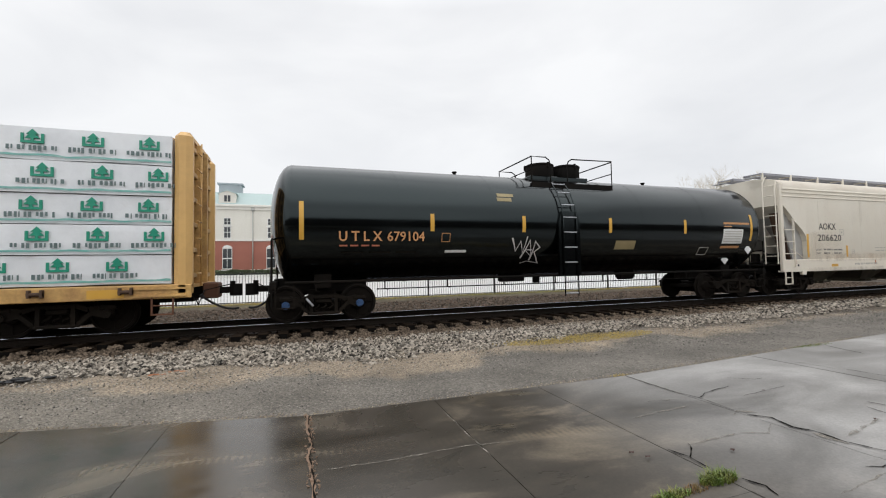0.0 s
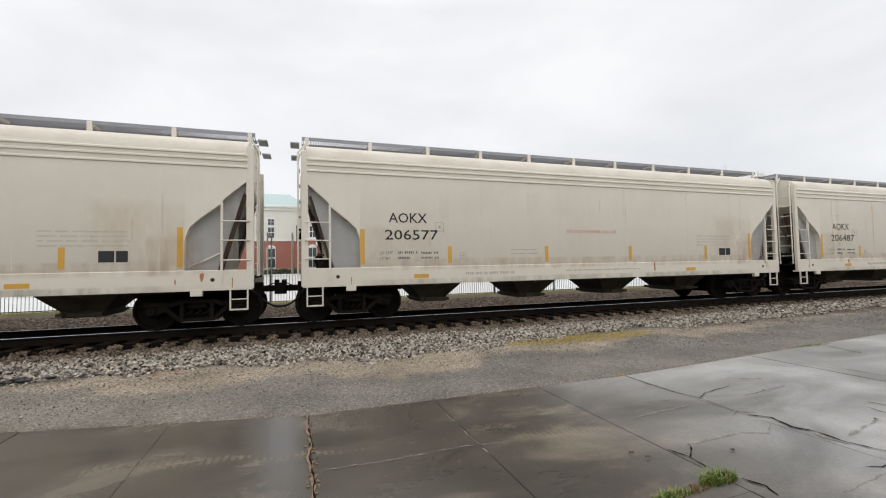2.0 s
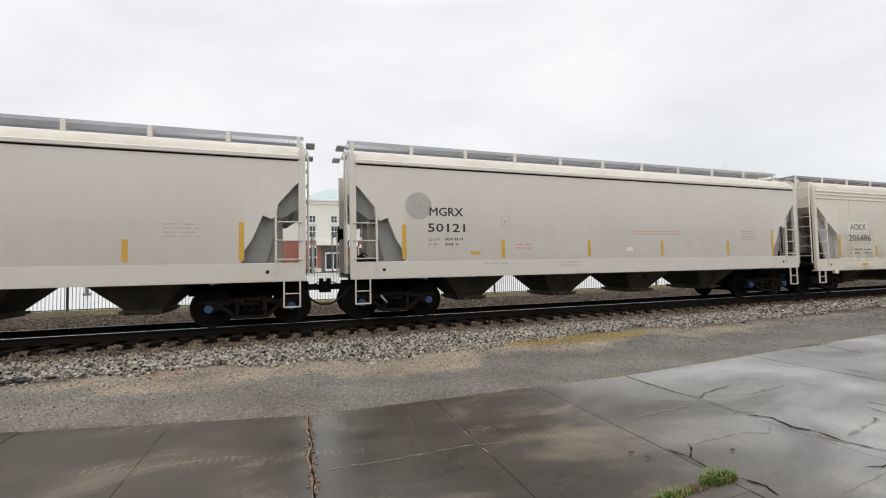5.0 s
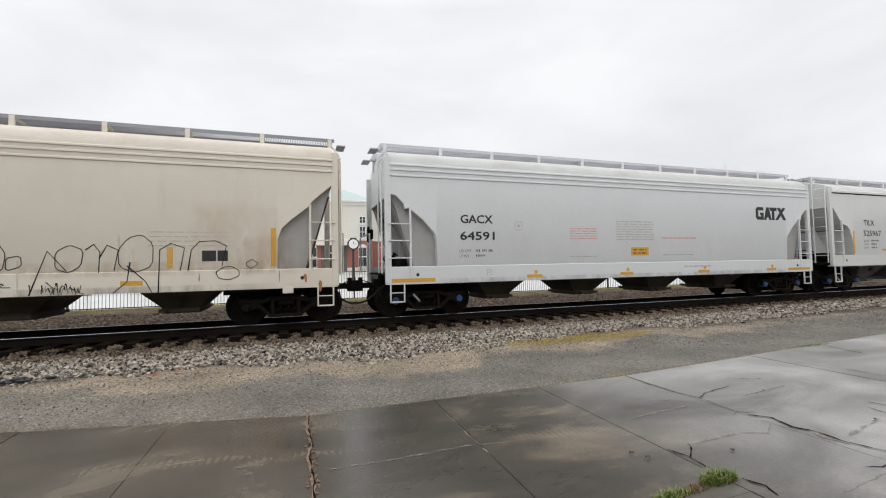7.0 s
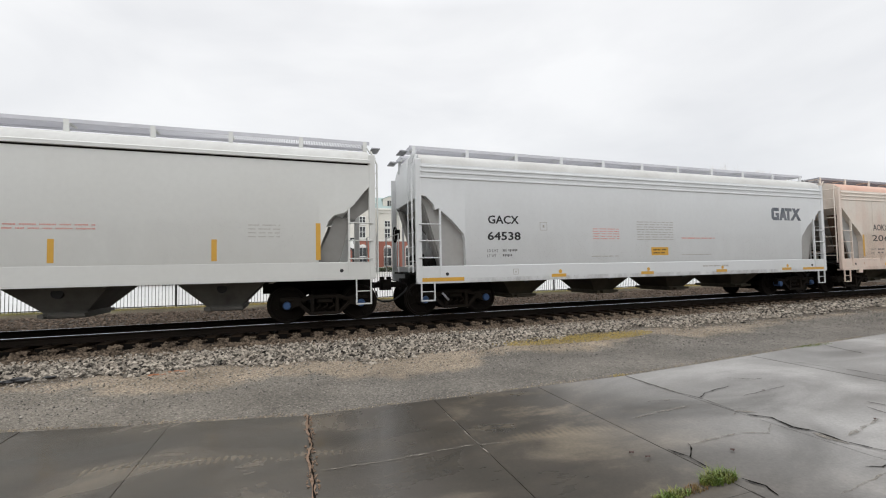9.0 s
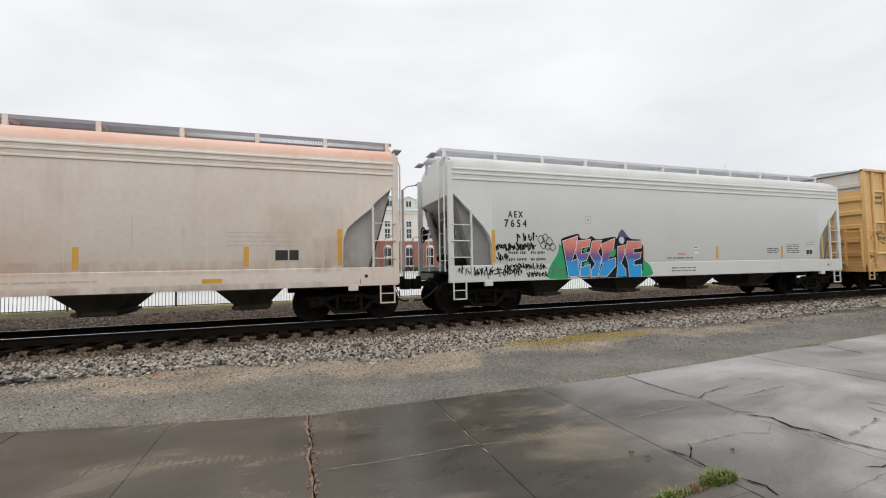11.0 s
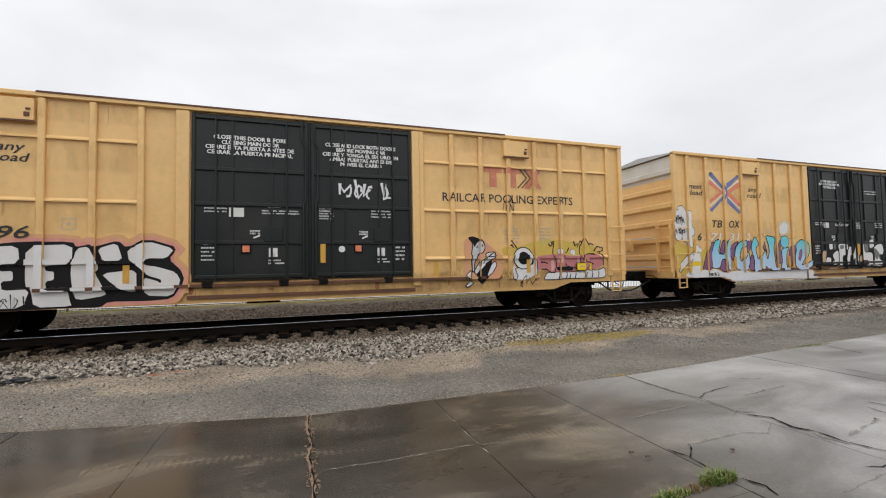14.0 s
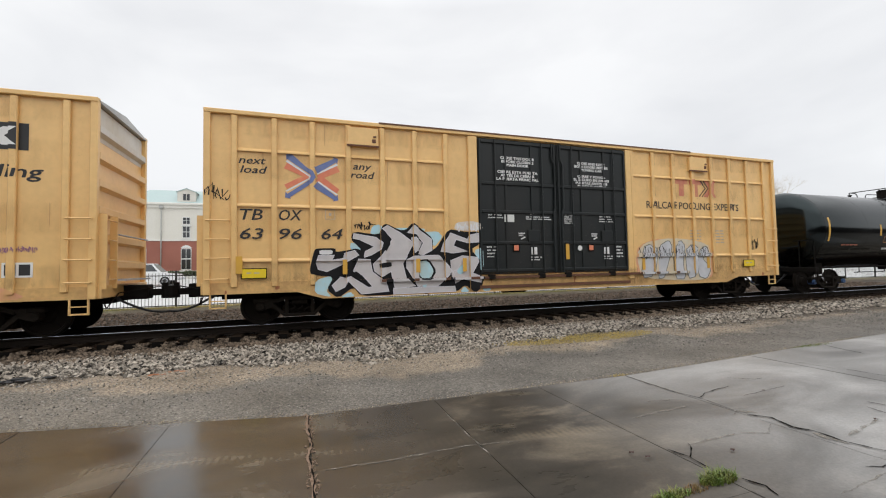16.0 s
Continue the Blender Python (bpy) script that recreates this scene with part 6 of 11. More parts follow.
def lay(bm, car, layer, polys):
    """Adds flat polygons (x, z) to bm, cut and laid on the car's skin."""
    skin = SKIN[car.name]
    for i, poly in enumerate(polys):
        b = bmesh.new()
        if len(poly) > 4:                                               # crossing outlines fill as one area
            vs, _, fs, *_ = delaunay_2d_cdt([Vector(p) for p in poly], [(k, (k + 1) % len(poly)) for k in range(len(poly))], [], 1, 1e-4)
            made = [b.verts.new((p.x, 0, p.y)) for p in vs]
            for f in fs:
                b.faces.new([made[k] for k in f])
        else:
            b.faces.new([b.verts.new((x, 0, z)) for x, z in poly])
        if skin not in ("flat", "round"):
            xs, zs = [p[0] for p in poly], [p[1] for p in poly]
            for c in [p + s for p in POSTS for s in (-0.065, 0.065)] + [6.46, 6.73, 6.76, 11.84, 11.86, 12.06, 4.0, 14.4, 0.14, 18.56]:
                if min(xs) < c < max(xs):
                    bmesh.ops.bisect_plane(b, geom=b.verts[:] + b.edges[:] + b.faces[:], plane_co=(c, 0, 0), plane_no=(1, 0, 0), dist=1e-5)
            for c in (0.64, 0.81, 0.95, 0.98, 1.05, 1.06, 1.10, 1.53, 1.64):
                if min(zs) < c < max(zs):
                    bmesh.ops.bisect_plane(b, geom=b.verts[:] + b.edges[:] + b.faces[:], plane_co=(0, 0, c), plane_no=(0, 0, 1), dist=1e-5)
        if skin == "round":
            for k in range(20):
                bmesh.ops.bisect_plane(b, geom=b.verts[:] + b.edges[:] + b.faces[:], plane_co=(0, 0, 1.2 + 0.06 * k), plane_no=(0, 0, 1), dist=1e-5)
        for f in b.faces:
            c = f.calc_center_median()
            if skin == "round":
                y = -math.sqrt(max(0.1, 1.6 * 1.6 - (c.z - 2.56) ** 2)) - 0.012
            elif skin == "flat":
                y = -HALF
                if c.z < 0.93:
                    continue
            else:
                if c.x < 0.005 or c.x > 18.69 or c.z < (0.80 if c.x < 2.2 or c.x > 16.5 else 0.63):
                    continue
                y = box_depth(c.x, c.z, skin == "ribbed")
            y -= 0.002 + 0.0018 * layer + 0.0001 * (i % 8) + 0.00004 * (COATS[0] % 20)
            try:
                if skin == "round":
                    bm.faces.new([bm.verts.new((v.co.x, -math.sqrt(max(0.1, 2.56 - (v.co.z - 2.56) ** 2)) - 0.012 - 0.001 * (i % 3), v.co.z)) for v in f.verts])
                    continue
                bm.faces.new([bm.verts.new((v.co.x, y, v.co.z)) for v in f.verts])
            except ValueError:
                pass
        b.free()


def painted(car, material, layer, polys, label="", name="graffiti"):
    bm = bmesh.new()
    COATS[0] += 1
    lay(bm, car, layer, polys)
    me = bpy.data.meshes.new(name)
    bmesh.ops.remove_doubles(bm, verts=bm.verts, dist=0.0012)
    bmesh.ops.recalc_face_normals(bm, faces=bm.faces)
    bm.to_mesh(me)
    bm.free()
    if not me.polygons:
        return
    me.materials.append(material)
    part(name, me, material, car, label)


def paint(car, material, layer, pts, label=""):
    painted(car, material, layer, [rounded(pts)], label)


def rounded(pts, n=1):
    """Softens the corners of a sprayed outline."""
    for _ in range(n):
        q = []
        for a, b in zip(pts, pts[1:] + pts[:1]):
            q += [(a[0] * 0.82 + b[0] * 0.18, a[1] * 0.82 + b[1] * 0.18), (a[0] * 0.18 + b[0] * 0.82, a[1] * 0.18 + b[1] * 0.82)]
        pts = q
    return pts


def ribbon(pts, w, closed):
    """A painted line of even width as a mitred strip."""
    pts = [p for k, p in enumerate(pts) if k == 0 or math.hypot(p[0] - pts[k - 1][0], p[1] - pts[k - 1][1]) > 1e-3]
    n, left, right = len(pts), [], []
    for k, p in enumerate(pts):
        a, b = (pts[k - 1], pts[(k + 1) % n]) if closed else (pts[max(0, k - 1)], pts[min(n - 1, k + 1)])
        u, v = Vector((p[0] - a[0], p[1] - a[1])), Vector((b[0] - p[0], b[1] - p[1]))
        u, v = (u or v).normalized(), (v or u).normalized()
        t = u + v
        t = t.normalized() if t.length > 0.2 else u
        m = w / 2 / max(0.6, abs(t.dot(u)))
        left.append((p[0] - t.y * m, p[1] + t.x * m))
        right.append((p[0] + t.y * m, p[1] - t.x * m))
    return [[left[k], right[k], right[(k + 1) % n], left[(k + 1) % n]] for k in range(n if closed else n - 1)]


def stroke(car, material, layer, w, pts, closed=True):
    q = rounded(pts) if closed else pts
    painted(car, material, layer, ribbon(q, w, closed))


def letter(car, fill, line, layer, w, pts):
    """A fat sprayed shape with an outline."""
    q = rounded(pts)
    painted(car, fill, layer, [q], "fat sprayed graffiti shape with an outline")
    painted(car, line, layer + 1, ribbon(q, w, True))


def angular(car, fill, line, layer, w, pts):
    """A sharp-cornered sprayed letter with a thin pale edge."""
    painted(car, fill, layer, [pts], "sharp-cornered sprayed graffiti letter")
    painted(car, line, layer + 1, ribbon(pts, w, True))


def disc(car, fill, line, layer, x, z, r):
    q = [(x + r * math.cos(2 * math.pi * k / 14), z + r * math.sin(2 * math.pi * k / 14)) for k in range(14)]
    painted(car, line, layer - 1, [[(x + (a - x) * 1.1, z + (b - z) * 1.1) for a, b in q]])
    painted(car, fill, layer, [q])


def scrawl(car, material, layer, x0, x1, z0, z1, seed, w):
    """An unreadable tag: slanted, angular strokes that crowd and cross."""
    r = random.Random(seed)
    h = z1 - z0
    n = max(3, int((x1 - x0) / (h * 0.55)))
    g = (x1 - x0) / n
    quads = []
    for k in range(n):
        a = x0 + g * k
        def at(u, v):
            return (a + g * (u + 0.22 * (v - 0.5)) + r.uniform(-0.04, 0.04) * g, z0 + h * v + r.uniform(-0.05, 0.05) * h)
        u = sorted(r.uniform(-0.15, 1.1) for _ in range(5))
        zig = [(u[0], r.uniform(0.6, 1.1)), (u[1], r.uniform(-0.1, 0.35)), (u[2], r.uniform(0.5, 1.0)), (u[3], r.uniform(0.0, 0.5)), (u[4], r.uniform(0.2, 1.1))]
        quads += ribbon([at(*p) for p in zig[:r.randint(3, 5)]], w, False)
        a0, c0, s0 = r.uniform(0, 6.3), r.uniform(0.2, 0.8), r.uniform(0.16, 0.34)
        quads += ribbon([at(c0 + s0 * math.cos(a0 + t), 0.45 + s0 * 1.2 * math.sin(a0 + t)) for t in (0, 0.9, 1.8, 2.7, 3.6, 4.5)[:r.randint(3, 6)]], w, False)
        if r.random() < 0.4:
            quads += ribbon([at(-0.3, r.uniform(0.2, 1.1)), at(0.5, r.uniform(0.2, 0.8)), at(1.3, r.uniform(-0.1, 0.8))], w * 0.8, False)
    painted(car, material, layer, quads, "scrawled tag")


def graffiti_white(b2):
    edge = [(1.85, 1.17), (2.00, 1.30), (2.29, 1.44), (2.23, 1.72), (2.33, 1.89), (2.86, 2.00), (3.04, 1.76), (3.14, 1.92), (3.75, 2.00), (4.62, 2.00), (4.67, 1.89), (4.92, 1.95), (4.98, 1.89), (5.40, 2.03), (5.55, 1.87), (5.93, 2.07), (6.52, 1.87), (6.33, 1.61), (6.58, 1.39), (6.66, 1.14), (6.42, 0.75), (5.92, 0.72), (5.25, 0.74), (5.11, 0.62), (4.66, 0.64), (4.00, 0.63), (3.18, 0.62), (2.66, 0.65), (2.41, 0.76), (2.21, 0.88), (2.00, 0.99)]
    stroke(b2, PINKHAZE, 1, 0.30, edge)
    stroke(b2, TAGPINKISH, 2, 0.14, edge)
    paint(b2, TAGBLACK, 3, edge)
    letter(b2, TAGCHALK, TAGBLACK, 5, 0.026, [(2.33, 1.81), (2.85, 1.96), (3.03, 1.63), (3.15, 1.36), (3.15, 1.05), (3.08, 0.80), (2.88, 0.66), (2.66, 0.67), (2.41, 0.82), (2.21, 0.99), (2.01, 1.25), (2.25, 1.39), (2.40, 1.38), (2.47, 1.15), (2.60, 1.09), (2.69, 1.23), (2.66, 1.43), (2.53, 1.63), (2.44, 1.65)])
    letter(b2, TAGCHALK, TAGBLACK, 5, 0.026, [(3.12, 1.89), (3.74, 1.94), (3.78, 1.55), (3.45, 1.53), (3.46, 1.42), (3.67, 1.43), (3.68, 1.21), (3.49, 1.20), (3.51, 1.04), (3.96, 1.06), (3.85, 0.66), (3.19, 0.66), (3.17, 1.05), (3.19, 1.49)])
    letter(b2, TAGCHALK, TAGBLACK, 5, 0.026, [(3.84, 1.93), (4.63, 1.96), (4.62, 1.52), (4.17, 1.50), (4.20, 1.41), (4.33, 1.40), (4.33, 1.21), (4.19, 1.18), (4.21, 1.02), (4.57, 1.01), (4.61, 0.78), (4.65, 0.66), (4.00, 0.66), (3.94, 1.07), (3.84, 1.08)])
    letter(b2, TAGCHALK, TAGBLACK, 5, 0.026, [(4.67, 1.87), (4.91, 1.92), (5.05, 1.60), (5.07, 1.41), (5.01, 1.35), (5.16, 1.04), (5.24, 0.86), (4.70, 0.77), (4.61, 1.01), (4.57, 1.42)])
    letter(b2, TAGCHALK, TAGBLACK, 5, 0.026, [(5.02, 1.86), (5.39, 1.99), (5.49, 1.65), (5.45, 1.58), (5.13, 1.58)])
    letter(b2, TAGCHALK, TAGBLACK, 5, 0.026, [(5.08, 1.34), (5.77, 1.42), (5.78, 0.93), (5.58, 0.92), (5.30, 1.09)])
    letter(b2, TAGCHALK, TAGBLACK, 5, 0.026, [(5.55, 1.83), (5.93, 2.03), (6.46, 1.85), (6.29, 1.62), (5.94, 1.63), (5.86, 1.51), (6.12, 1.47), (6.51, 1.33), (6.60, 1.12), (6.41, 0.79), (5.88, 0.83), (5.85, 1.25), (6.12, 1.16), (6.18, 1.11), (6.18, 1.17), (5.92, 1.26), (5.83, 1.40), (5.58, 1.62)])
    scrawl(b2, TAGBLACK, 8, 3.44, 3.98, 0.66, 0.94, 71, 0.014)
    paint(b2, PINKHAZE, 1, [(13.30, 2.03), (13.50, 2.18), (13.84, 2.09), (14.24, 1.79), (14.50, 1.58), (14.48, 1.13), (14.25, 0.95), (13.71, 0.92), (13.33, 1.02), (13.31, 1.51)])
    letter(b2, TAGGREY, TAGBLACK, 3, 0.030, [(13.44, 2.12), (13.60, 2.15), (13.84, 2.04), (13.92, 1.85), (13.85, 1.71), (13.70, 1.64), (13.61, 1.39), (13.61, 1.18), (13.54, 1.18), (13.53, 1.68), (13.58, 1.95)])
    paint(b2, TAGBLACK, 4, [(13.44, 2.12), (13.60, 2.15), (13.83, 2.04), (13.70, 1.99), (13.62, 1.85), (13.58, 1.97)])
    paint(b2, TAGSLATE, 5, [(13.65, 1.85), (13.72, 1.92), (13.73, 1.84)])
    paint(b2, TAGSLATE, 5, [(13.78, 1.90), (13.85, 1.95), (13.84, 1.85)])
    letter(b2, TAGWHITE, TAGBLACK, 4, 0.025, [(13.59, 1.19), (13.75, 1.44), (14.00, 1.59), (14.25, 1.73), (14.25, 1.59), (14.10, 1.49), (13.90, 1.36), (13.66, 1.09)])
    paint(b2, TAGBLACK, 3, [(13.66, 1.09), (13.90, 1.36), (14.15, 1.52), (14.12, 1.32), (13.96, 0.97), (13.83, 0.82), (13.66, 0.98)])
    letter(b2, TAGWHITE, TAGBLACK, 4, 0.025, [(14.13, 1.40), (14.24, 1.47), (14.30, 1.37), (14.16, 1.14), (14.02, 1.05), (13.98, 1.07)])
    letter(b2, TAGWHITE, TAGBLACK, 4, 0.025, [(14.00, 1.71), (14.24, 1.73), (14.24, 1.60), (13.90, 1.58)])
    letter(b2, TAGWHITE, TAGBLACK, 4, 0.025, [(13.36, 1.10), (13.52, 1.24), (13.52, 1.10), (13.43, 0.97)])
    letter(b2, TAGWHITE, TAGBLACK, 4, 0.025, [(13.32, 0.79), (13.47, 0.95), (13.57, 0.86), (13.38, 0.76)])
    stroke(b2, TAGBLACK, 6, 0.020, [(13.77, 1.34), (13.80, 1.45)], False)
    stroke(b2, TAGBLACK, 6, 0.020, [(13.85, 1.40), (13.89, 1.51)], False)
    stroke(b2, TAGBLACK, 6, 0.020, [(13.94, 1.47), (13.98, 1.57)], False)
    paint(b2, STRAWHAZE, 1, [(14.45, 1.85), (15.13, 1.89), (15.51, 2.03), (16.13, 2.10), (17.58, 1.91), (17.77, 1.64), (16.13, 1.56), (15.51, 1.60), (14.50, 1.61)])
    paint(b2, TAGWHITE, 2, [(14.85, 1.36), (14.92, 1.21), (15.03, 1.29), (15.35, 1.30), (15.51, 1.60), (15.57, 1.09), (15.22, 0.92), (14.80, 0.94), (14.74, 1.18)])
    disc(b2, TAGWHITE, TAGBLACK, 4, 15.14, 1.54, 0.30)
    disc(b2, TAGBLACK, TAGBLACK, 6, 15.15, 1.54, 0.17)
    stroke(b2, TAGBLACK, 4, 0.030, [(14.72, 2.04), (14.85, 1.95), (14.95, 1.81)], False)
    stroke(b2, TAGBLACK, 4, 0.030, [(14.70, 1.92), (14.84, 1.84)], False)
    stroke(b2, TAGBLACK, 5, 0.025, [(14.77, 1.12), (14.80, 0.97), (14.88, 0.92), (14.94, 1.05), (14.86, 1.26)], False)
    stroke(b2, TAGBLACK, 5, 0.022, [(15.43, 1.35), (15.49, 1.53), (15.54, 1.47), (15.55, 1.12)], False)
    stroke(b2, TAGBLACK, 5, 0.022, [(15.01, 0.84), (15.09, 0.89), (15.08, 0.72), (15.01, 0.77), (15.16, 1.01), (15.22, 1.04), (15.20, 0.80), (15.31, 0.98), (15.39, 0.78), (15.51, 0.92), (15.57, 0.89)], False)
    paint(b2, TAGROSE, 3, [(15.52, 1.57), (15.77, 1.62), (16.13, 1.64), (16.36, 1.65), (16.77, 1.58), (17.08, 1.60), (17.64, 1.64), (17.89, 1.54), (17.93, 1.32), (17.70, 1.19), (17.08, 1.15), (16.60, 1.12), (16.02, 1.12), (15.73, 1.22), (15.52, 1.20)])
    paint(b2, TAGPINK, 4, [(16.06, 1.46), (16.15, 1.49), (16.18, 1.23), (16.06, 1.12)])
    paint(b2, TAGPINK, 4, [(16.96, 1.55), (17.10, 1.51), (17.13, 1.18), (17.03, 1.16)])
    paint(b2, TAGPINK, 4, [(16.27, 1.56), (16.41, 1.58), (16.43, 1.40), (16.29, 1.38)])
    paint(b2, TAGBLACK, 4, [(16.24, 1.27), (16.60, 1.28), (16.83, 1.24), (16.81, 1.14), (16.27, 1.16)])
    stroke(b2, TAGBLACK, 6, 0.030, [(15.98, 1.95), (16.04, 1.88), (16.12, 1.95), (16.08, 2.00), (16.17, 2.02), (16.13, 1.78), (16.12, 1.59), (16.22, 1.48), (16.24, 1.30), (16.18, 1.11), (16.06, 1.10), (15.90, 1.21), (15.74, 1.21)], False)
    stroke(b2, TAGBLACK, 6, 0.025, [(15.72, 1.42), (15.86, 1.41), (15.94, 1.36)], False)
    stroke(b2, TAGBLACK, 6, 0.025, [(16.68, 1.84), (16.62, 1.71), (16.48, 1.65)], False)
    stroke(b2, TAGBLACK, 6, 0.025, [(16.48, 1.61), (16.55, 1.35), (16.66, 1.27), (16.83, 1.25), (17.13, 1.15), (17.27, 1.20), (17.37, 1.33)], False)
    stroke(b2, TAGBLACK, 6, 0.030, [(16.86, 2.03), (16.91, 1.89), (17.00, 1.95), (16.98, 1.84), (17.10, 2.05), (17.15, 1.97), (17.08, 1.89), (17.05, 1.73), (17.09, 1.44), (17.13, 1.18)], False)
    stroke(b2, TAGBLACK, 6, 0.028, [(17.13, 1.97), (17.23, 2.11), (17.30, 2.00), (17.38, 1.87), (17.45, 1.97), (17.58, 1.92)], False)
    stroke(b2, TAGBLACK, 6, 0.028, [(17.60, 1.64), (17.32, 1.65), (17.18, 1.60), (17.26, 1.41), (17.47, 1.38), (17.57, 1.33)], False)
    stroke(b2, TAGBLACK, 6, 0.028, [(17.58, 1.73), (17.70, 1.87), (17.90, 1.84), (17.91, 1.74), (17.70, 1.70)], False)
    stroke(b2, TAGBLACK, 6, 0.028, [(17.77, 1.68), (17.92, 1.54), (17.93, 1.29)], False)
    disc(b2, TAGWHITE, TAGBLACK, 5, 16.36, 1.73, 0.08)
    disc(b2, TAGWHITE, TAGBLACK, 5, 16.82, 1.70, 0.09)
    letter(b2, TAGWHITE, TAGBLACK, 5, 0.022, [(15.77, 0.90), (15.90, 1.11), (16.36, 1.12), (16.83, 1.11), (17.32, 1.17), (17.70, 1.14), (17.98, 1.24), (17.98, 0.91), (17.32, 0.91), (16.60, 0.92), (16.13, 0.90)])
    stroke(b2, TAGBLACK, 7, 0.022, [(16.30, 0.92), (16.35, 1.10)], False)
    stroke(b2, TAGBLACK, 7, 0.022, [(16.55, 0.92), (16.60, 1.10)], False)
    stroke(b2, TAGBLACK, 7, 0.022, [(16.67, 0.92), (16.71, 1.06)], False)
    stroke(b2, TAGBLACK, 7, 0.022, [(16.86, 0.93), (16.91, 1.08)], False)
    stroke(b2, TAGBLACK, 7, 0.022, [(17.22, 0.94), (17.27, 1.10)], False)
    stroke(b2, TAGBLACK, 7, 0.022, [(17.47, 0.93), (17.52, 1.12)], False)
    stroke(b2, TAGBLACK, 7, 0.022, [(17.70, 0.94), (17.75, 1.12)], False)
    scrawl(b2, TAGBLACK, 3, 14.53, 14.95, 2.76, 3.20, 5, 0.012)


def graffiti_green(b1):
    halo = [(2.45, 1.27), (2.65, 1.52), (2.88, 1.57), (3.17, 1.55), (3.13, 1.70), (3.18, 2.04), (3.32, 2.33), (3.66, 2.44), (3.99, 2.42), (4.16, 2.23), (4.24, 1.99), (4.37, 2.24), (4.58, 2.38), (4.80, 2.41), (4.93, 2.20), (5.03, 2.17), (5.25, 2.36), (5.57, 2.40), (5.81, 2.23), (5.93, 2.30), (6.09, 2.43), (6.36, 2.41), (6.73, 2.20), (7.44, 2.23), (7.45, 1.69), (6.66, 1.66), (6.64, 0.76), (4.13, 0.66), (3.92, 0.64), (2.82, 0.70), (2.80, 0.91), (2.66, 1.15)]
    stroke(b1, WHITEHAZE, 1, 0.26, halo)
    paint(b1, BLUSH, 2, halo)
    paint(b1, PINKHAZE, 1, [(2.43, 1.25), (2.66, 1.15), (2.81, 0.91), (2.82, 0.70), (2.30, 0.70), (2.26, 1.02)])
    paint(b1, PINKHAZE, 1, [(2.73, 1.66), (2.99, 1.78), (3.15, 1.61), (2.88, 1.56)])
    paint(b1, PINKHAZE, 1, [(4.16, 2.14), (4.39, 2.37), (4.50, 2.37), (4.29, 2.09)])
    paint(b1, PINKHAZE, 1, [(5.71, 2.31), (5.90, 2.39), (6.00, 2.34), (5.81, 2.15)])
    letter(b1, SAGEFADE, WHITEHAZE, 4, 0.060, [(2.45, 1.27), (2.65, 1.48), (2.88, 1.54), (3.16, 1.50), (3.24, 1.15), (3.00, 1.16), (2.81, 1.12), (2.66, 1.17)])
    letter(b1, SAGEFADE, WHITEHAZE, 4, 0.060, [(3.16, 1.23), (3.15, 1.70), (3.21, 2.04), (3.34, 2.29), (3.66, 2.39), (3.99, 2.37), (4.14, 2.19), (4.19, 1.89), (4.14, 1.64), (4.03, 1.54), (4.05, 1.25), (3.71, 1.21), (4.00, 0.89), (3.90, 0.67), (3.36, 0.70), (3.31, 0.99)])
    letter(b1, SAGEFADE, WHITEHAZE, 4, 0.060, [(4.29, 1.62), (4.30, 1.94), (4.38, 2.18), (4.58, 2.33), (4.78, 2.36), (4.88, 2.20), (4.90, 1.74), (4.87, 1.54), (4.96, 1.33), (5.03, 0.92), (5.03, 0.83), (4.82, 0.82), (4.80, 1.18), (4.68, 1.28), (4.61, 1.21), (4.69, 0.83), (4.38, 0.89), (4.33, 1.20)])
    letter(b1, SAGEFADE, WHITEHAZE, 4, 0.060, [(4.95, 1.74), (5.04, 2.14), (5.25, 2.31), (5.57, 2.35), (5.75, 2.20), (5.78, 1.89), (5.69, 1.65), (5.57, 1.58), (5.76, 0.90), (5.79, 0.78), (5.31, 0.78), (5.26, 1.02), (5.03, 1.38)])
    letter(b1, SAGEFADE, WHITEHAZE, 4, 0.060, [(5.91, 1.94), (5.94, 2.25), (6.09, 2.38), (6.34, 2.36), (6.73, 2.15), (7.39, 2.18), (7.41, 1.76), (6.66, 1.71), (6.63, 0.92), (6.46, 0.85), (6.43, 1.65), (6.00, 1.63)])
    paint(b1, TAGSLATE, 6, [(2.81, 0.92), (3.00, 1.12), (3.26, 0.98), (3.38, 0.97), (4.00, 0.88), (3.92, 0.65), (2.86, 0.70)])
    paint(b1, TAGSLATE, 6, [(4.14, 0.85), (5.03, 0.86), (6.63, 0.91), (7.45, 1.00), (7.46, 0.61), (4.14, 0.67)])
    paint(b1, TAGSLATE, 6, [(5.95, 1.07), (6.24, 1.09), (6.41, 0.93), (6.44, 0.76), (5.93, 0.78)])
    paint(b1, BLUSHWHITE, 7, [(3.30, 1.69), (3.42, 1.77), (3.71, 1.81), (4.03, 1.78), (4.01, 1.54), (3.59, 1.43), (3.39, 1.46)])
    paint(b1, BLUSHWHITE, 7, [(3.70, 1.21), (4.06, 1.26), (4.30, 1.10), (4.02, 0.97)])
    paint(b1, BLUSHWHITE, 7, [(4.54, 1.62), (4.54, 1.84), (4.63, 1.97), (4.71, 1.89), (4.69, 1.61)])
    paint(b1, BLUSHWHITE, 7, [(4.62, 1.26), (4.79, 1.24), (4.81, 0.82), (4.73, 0.80)])
    paint(b1, BLUSHWHITE, 7, [(5.25, 1.63), (5.30, 1.86), (5.41, 1.89), (5.48, 1.76), (5.46, 1.63)])
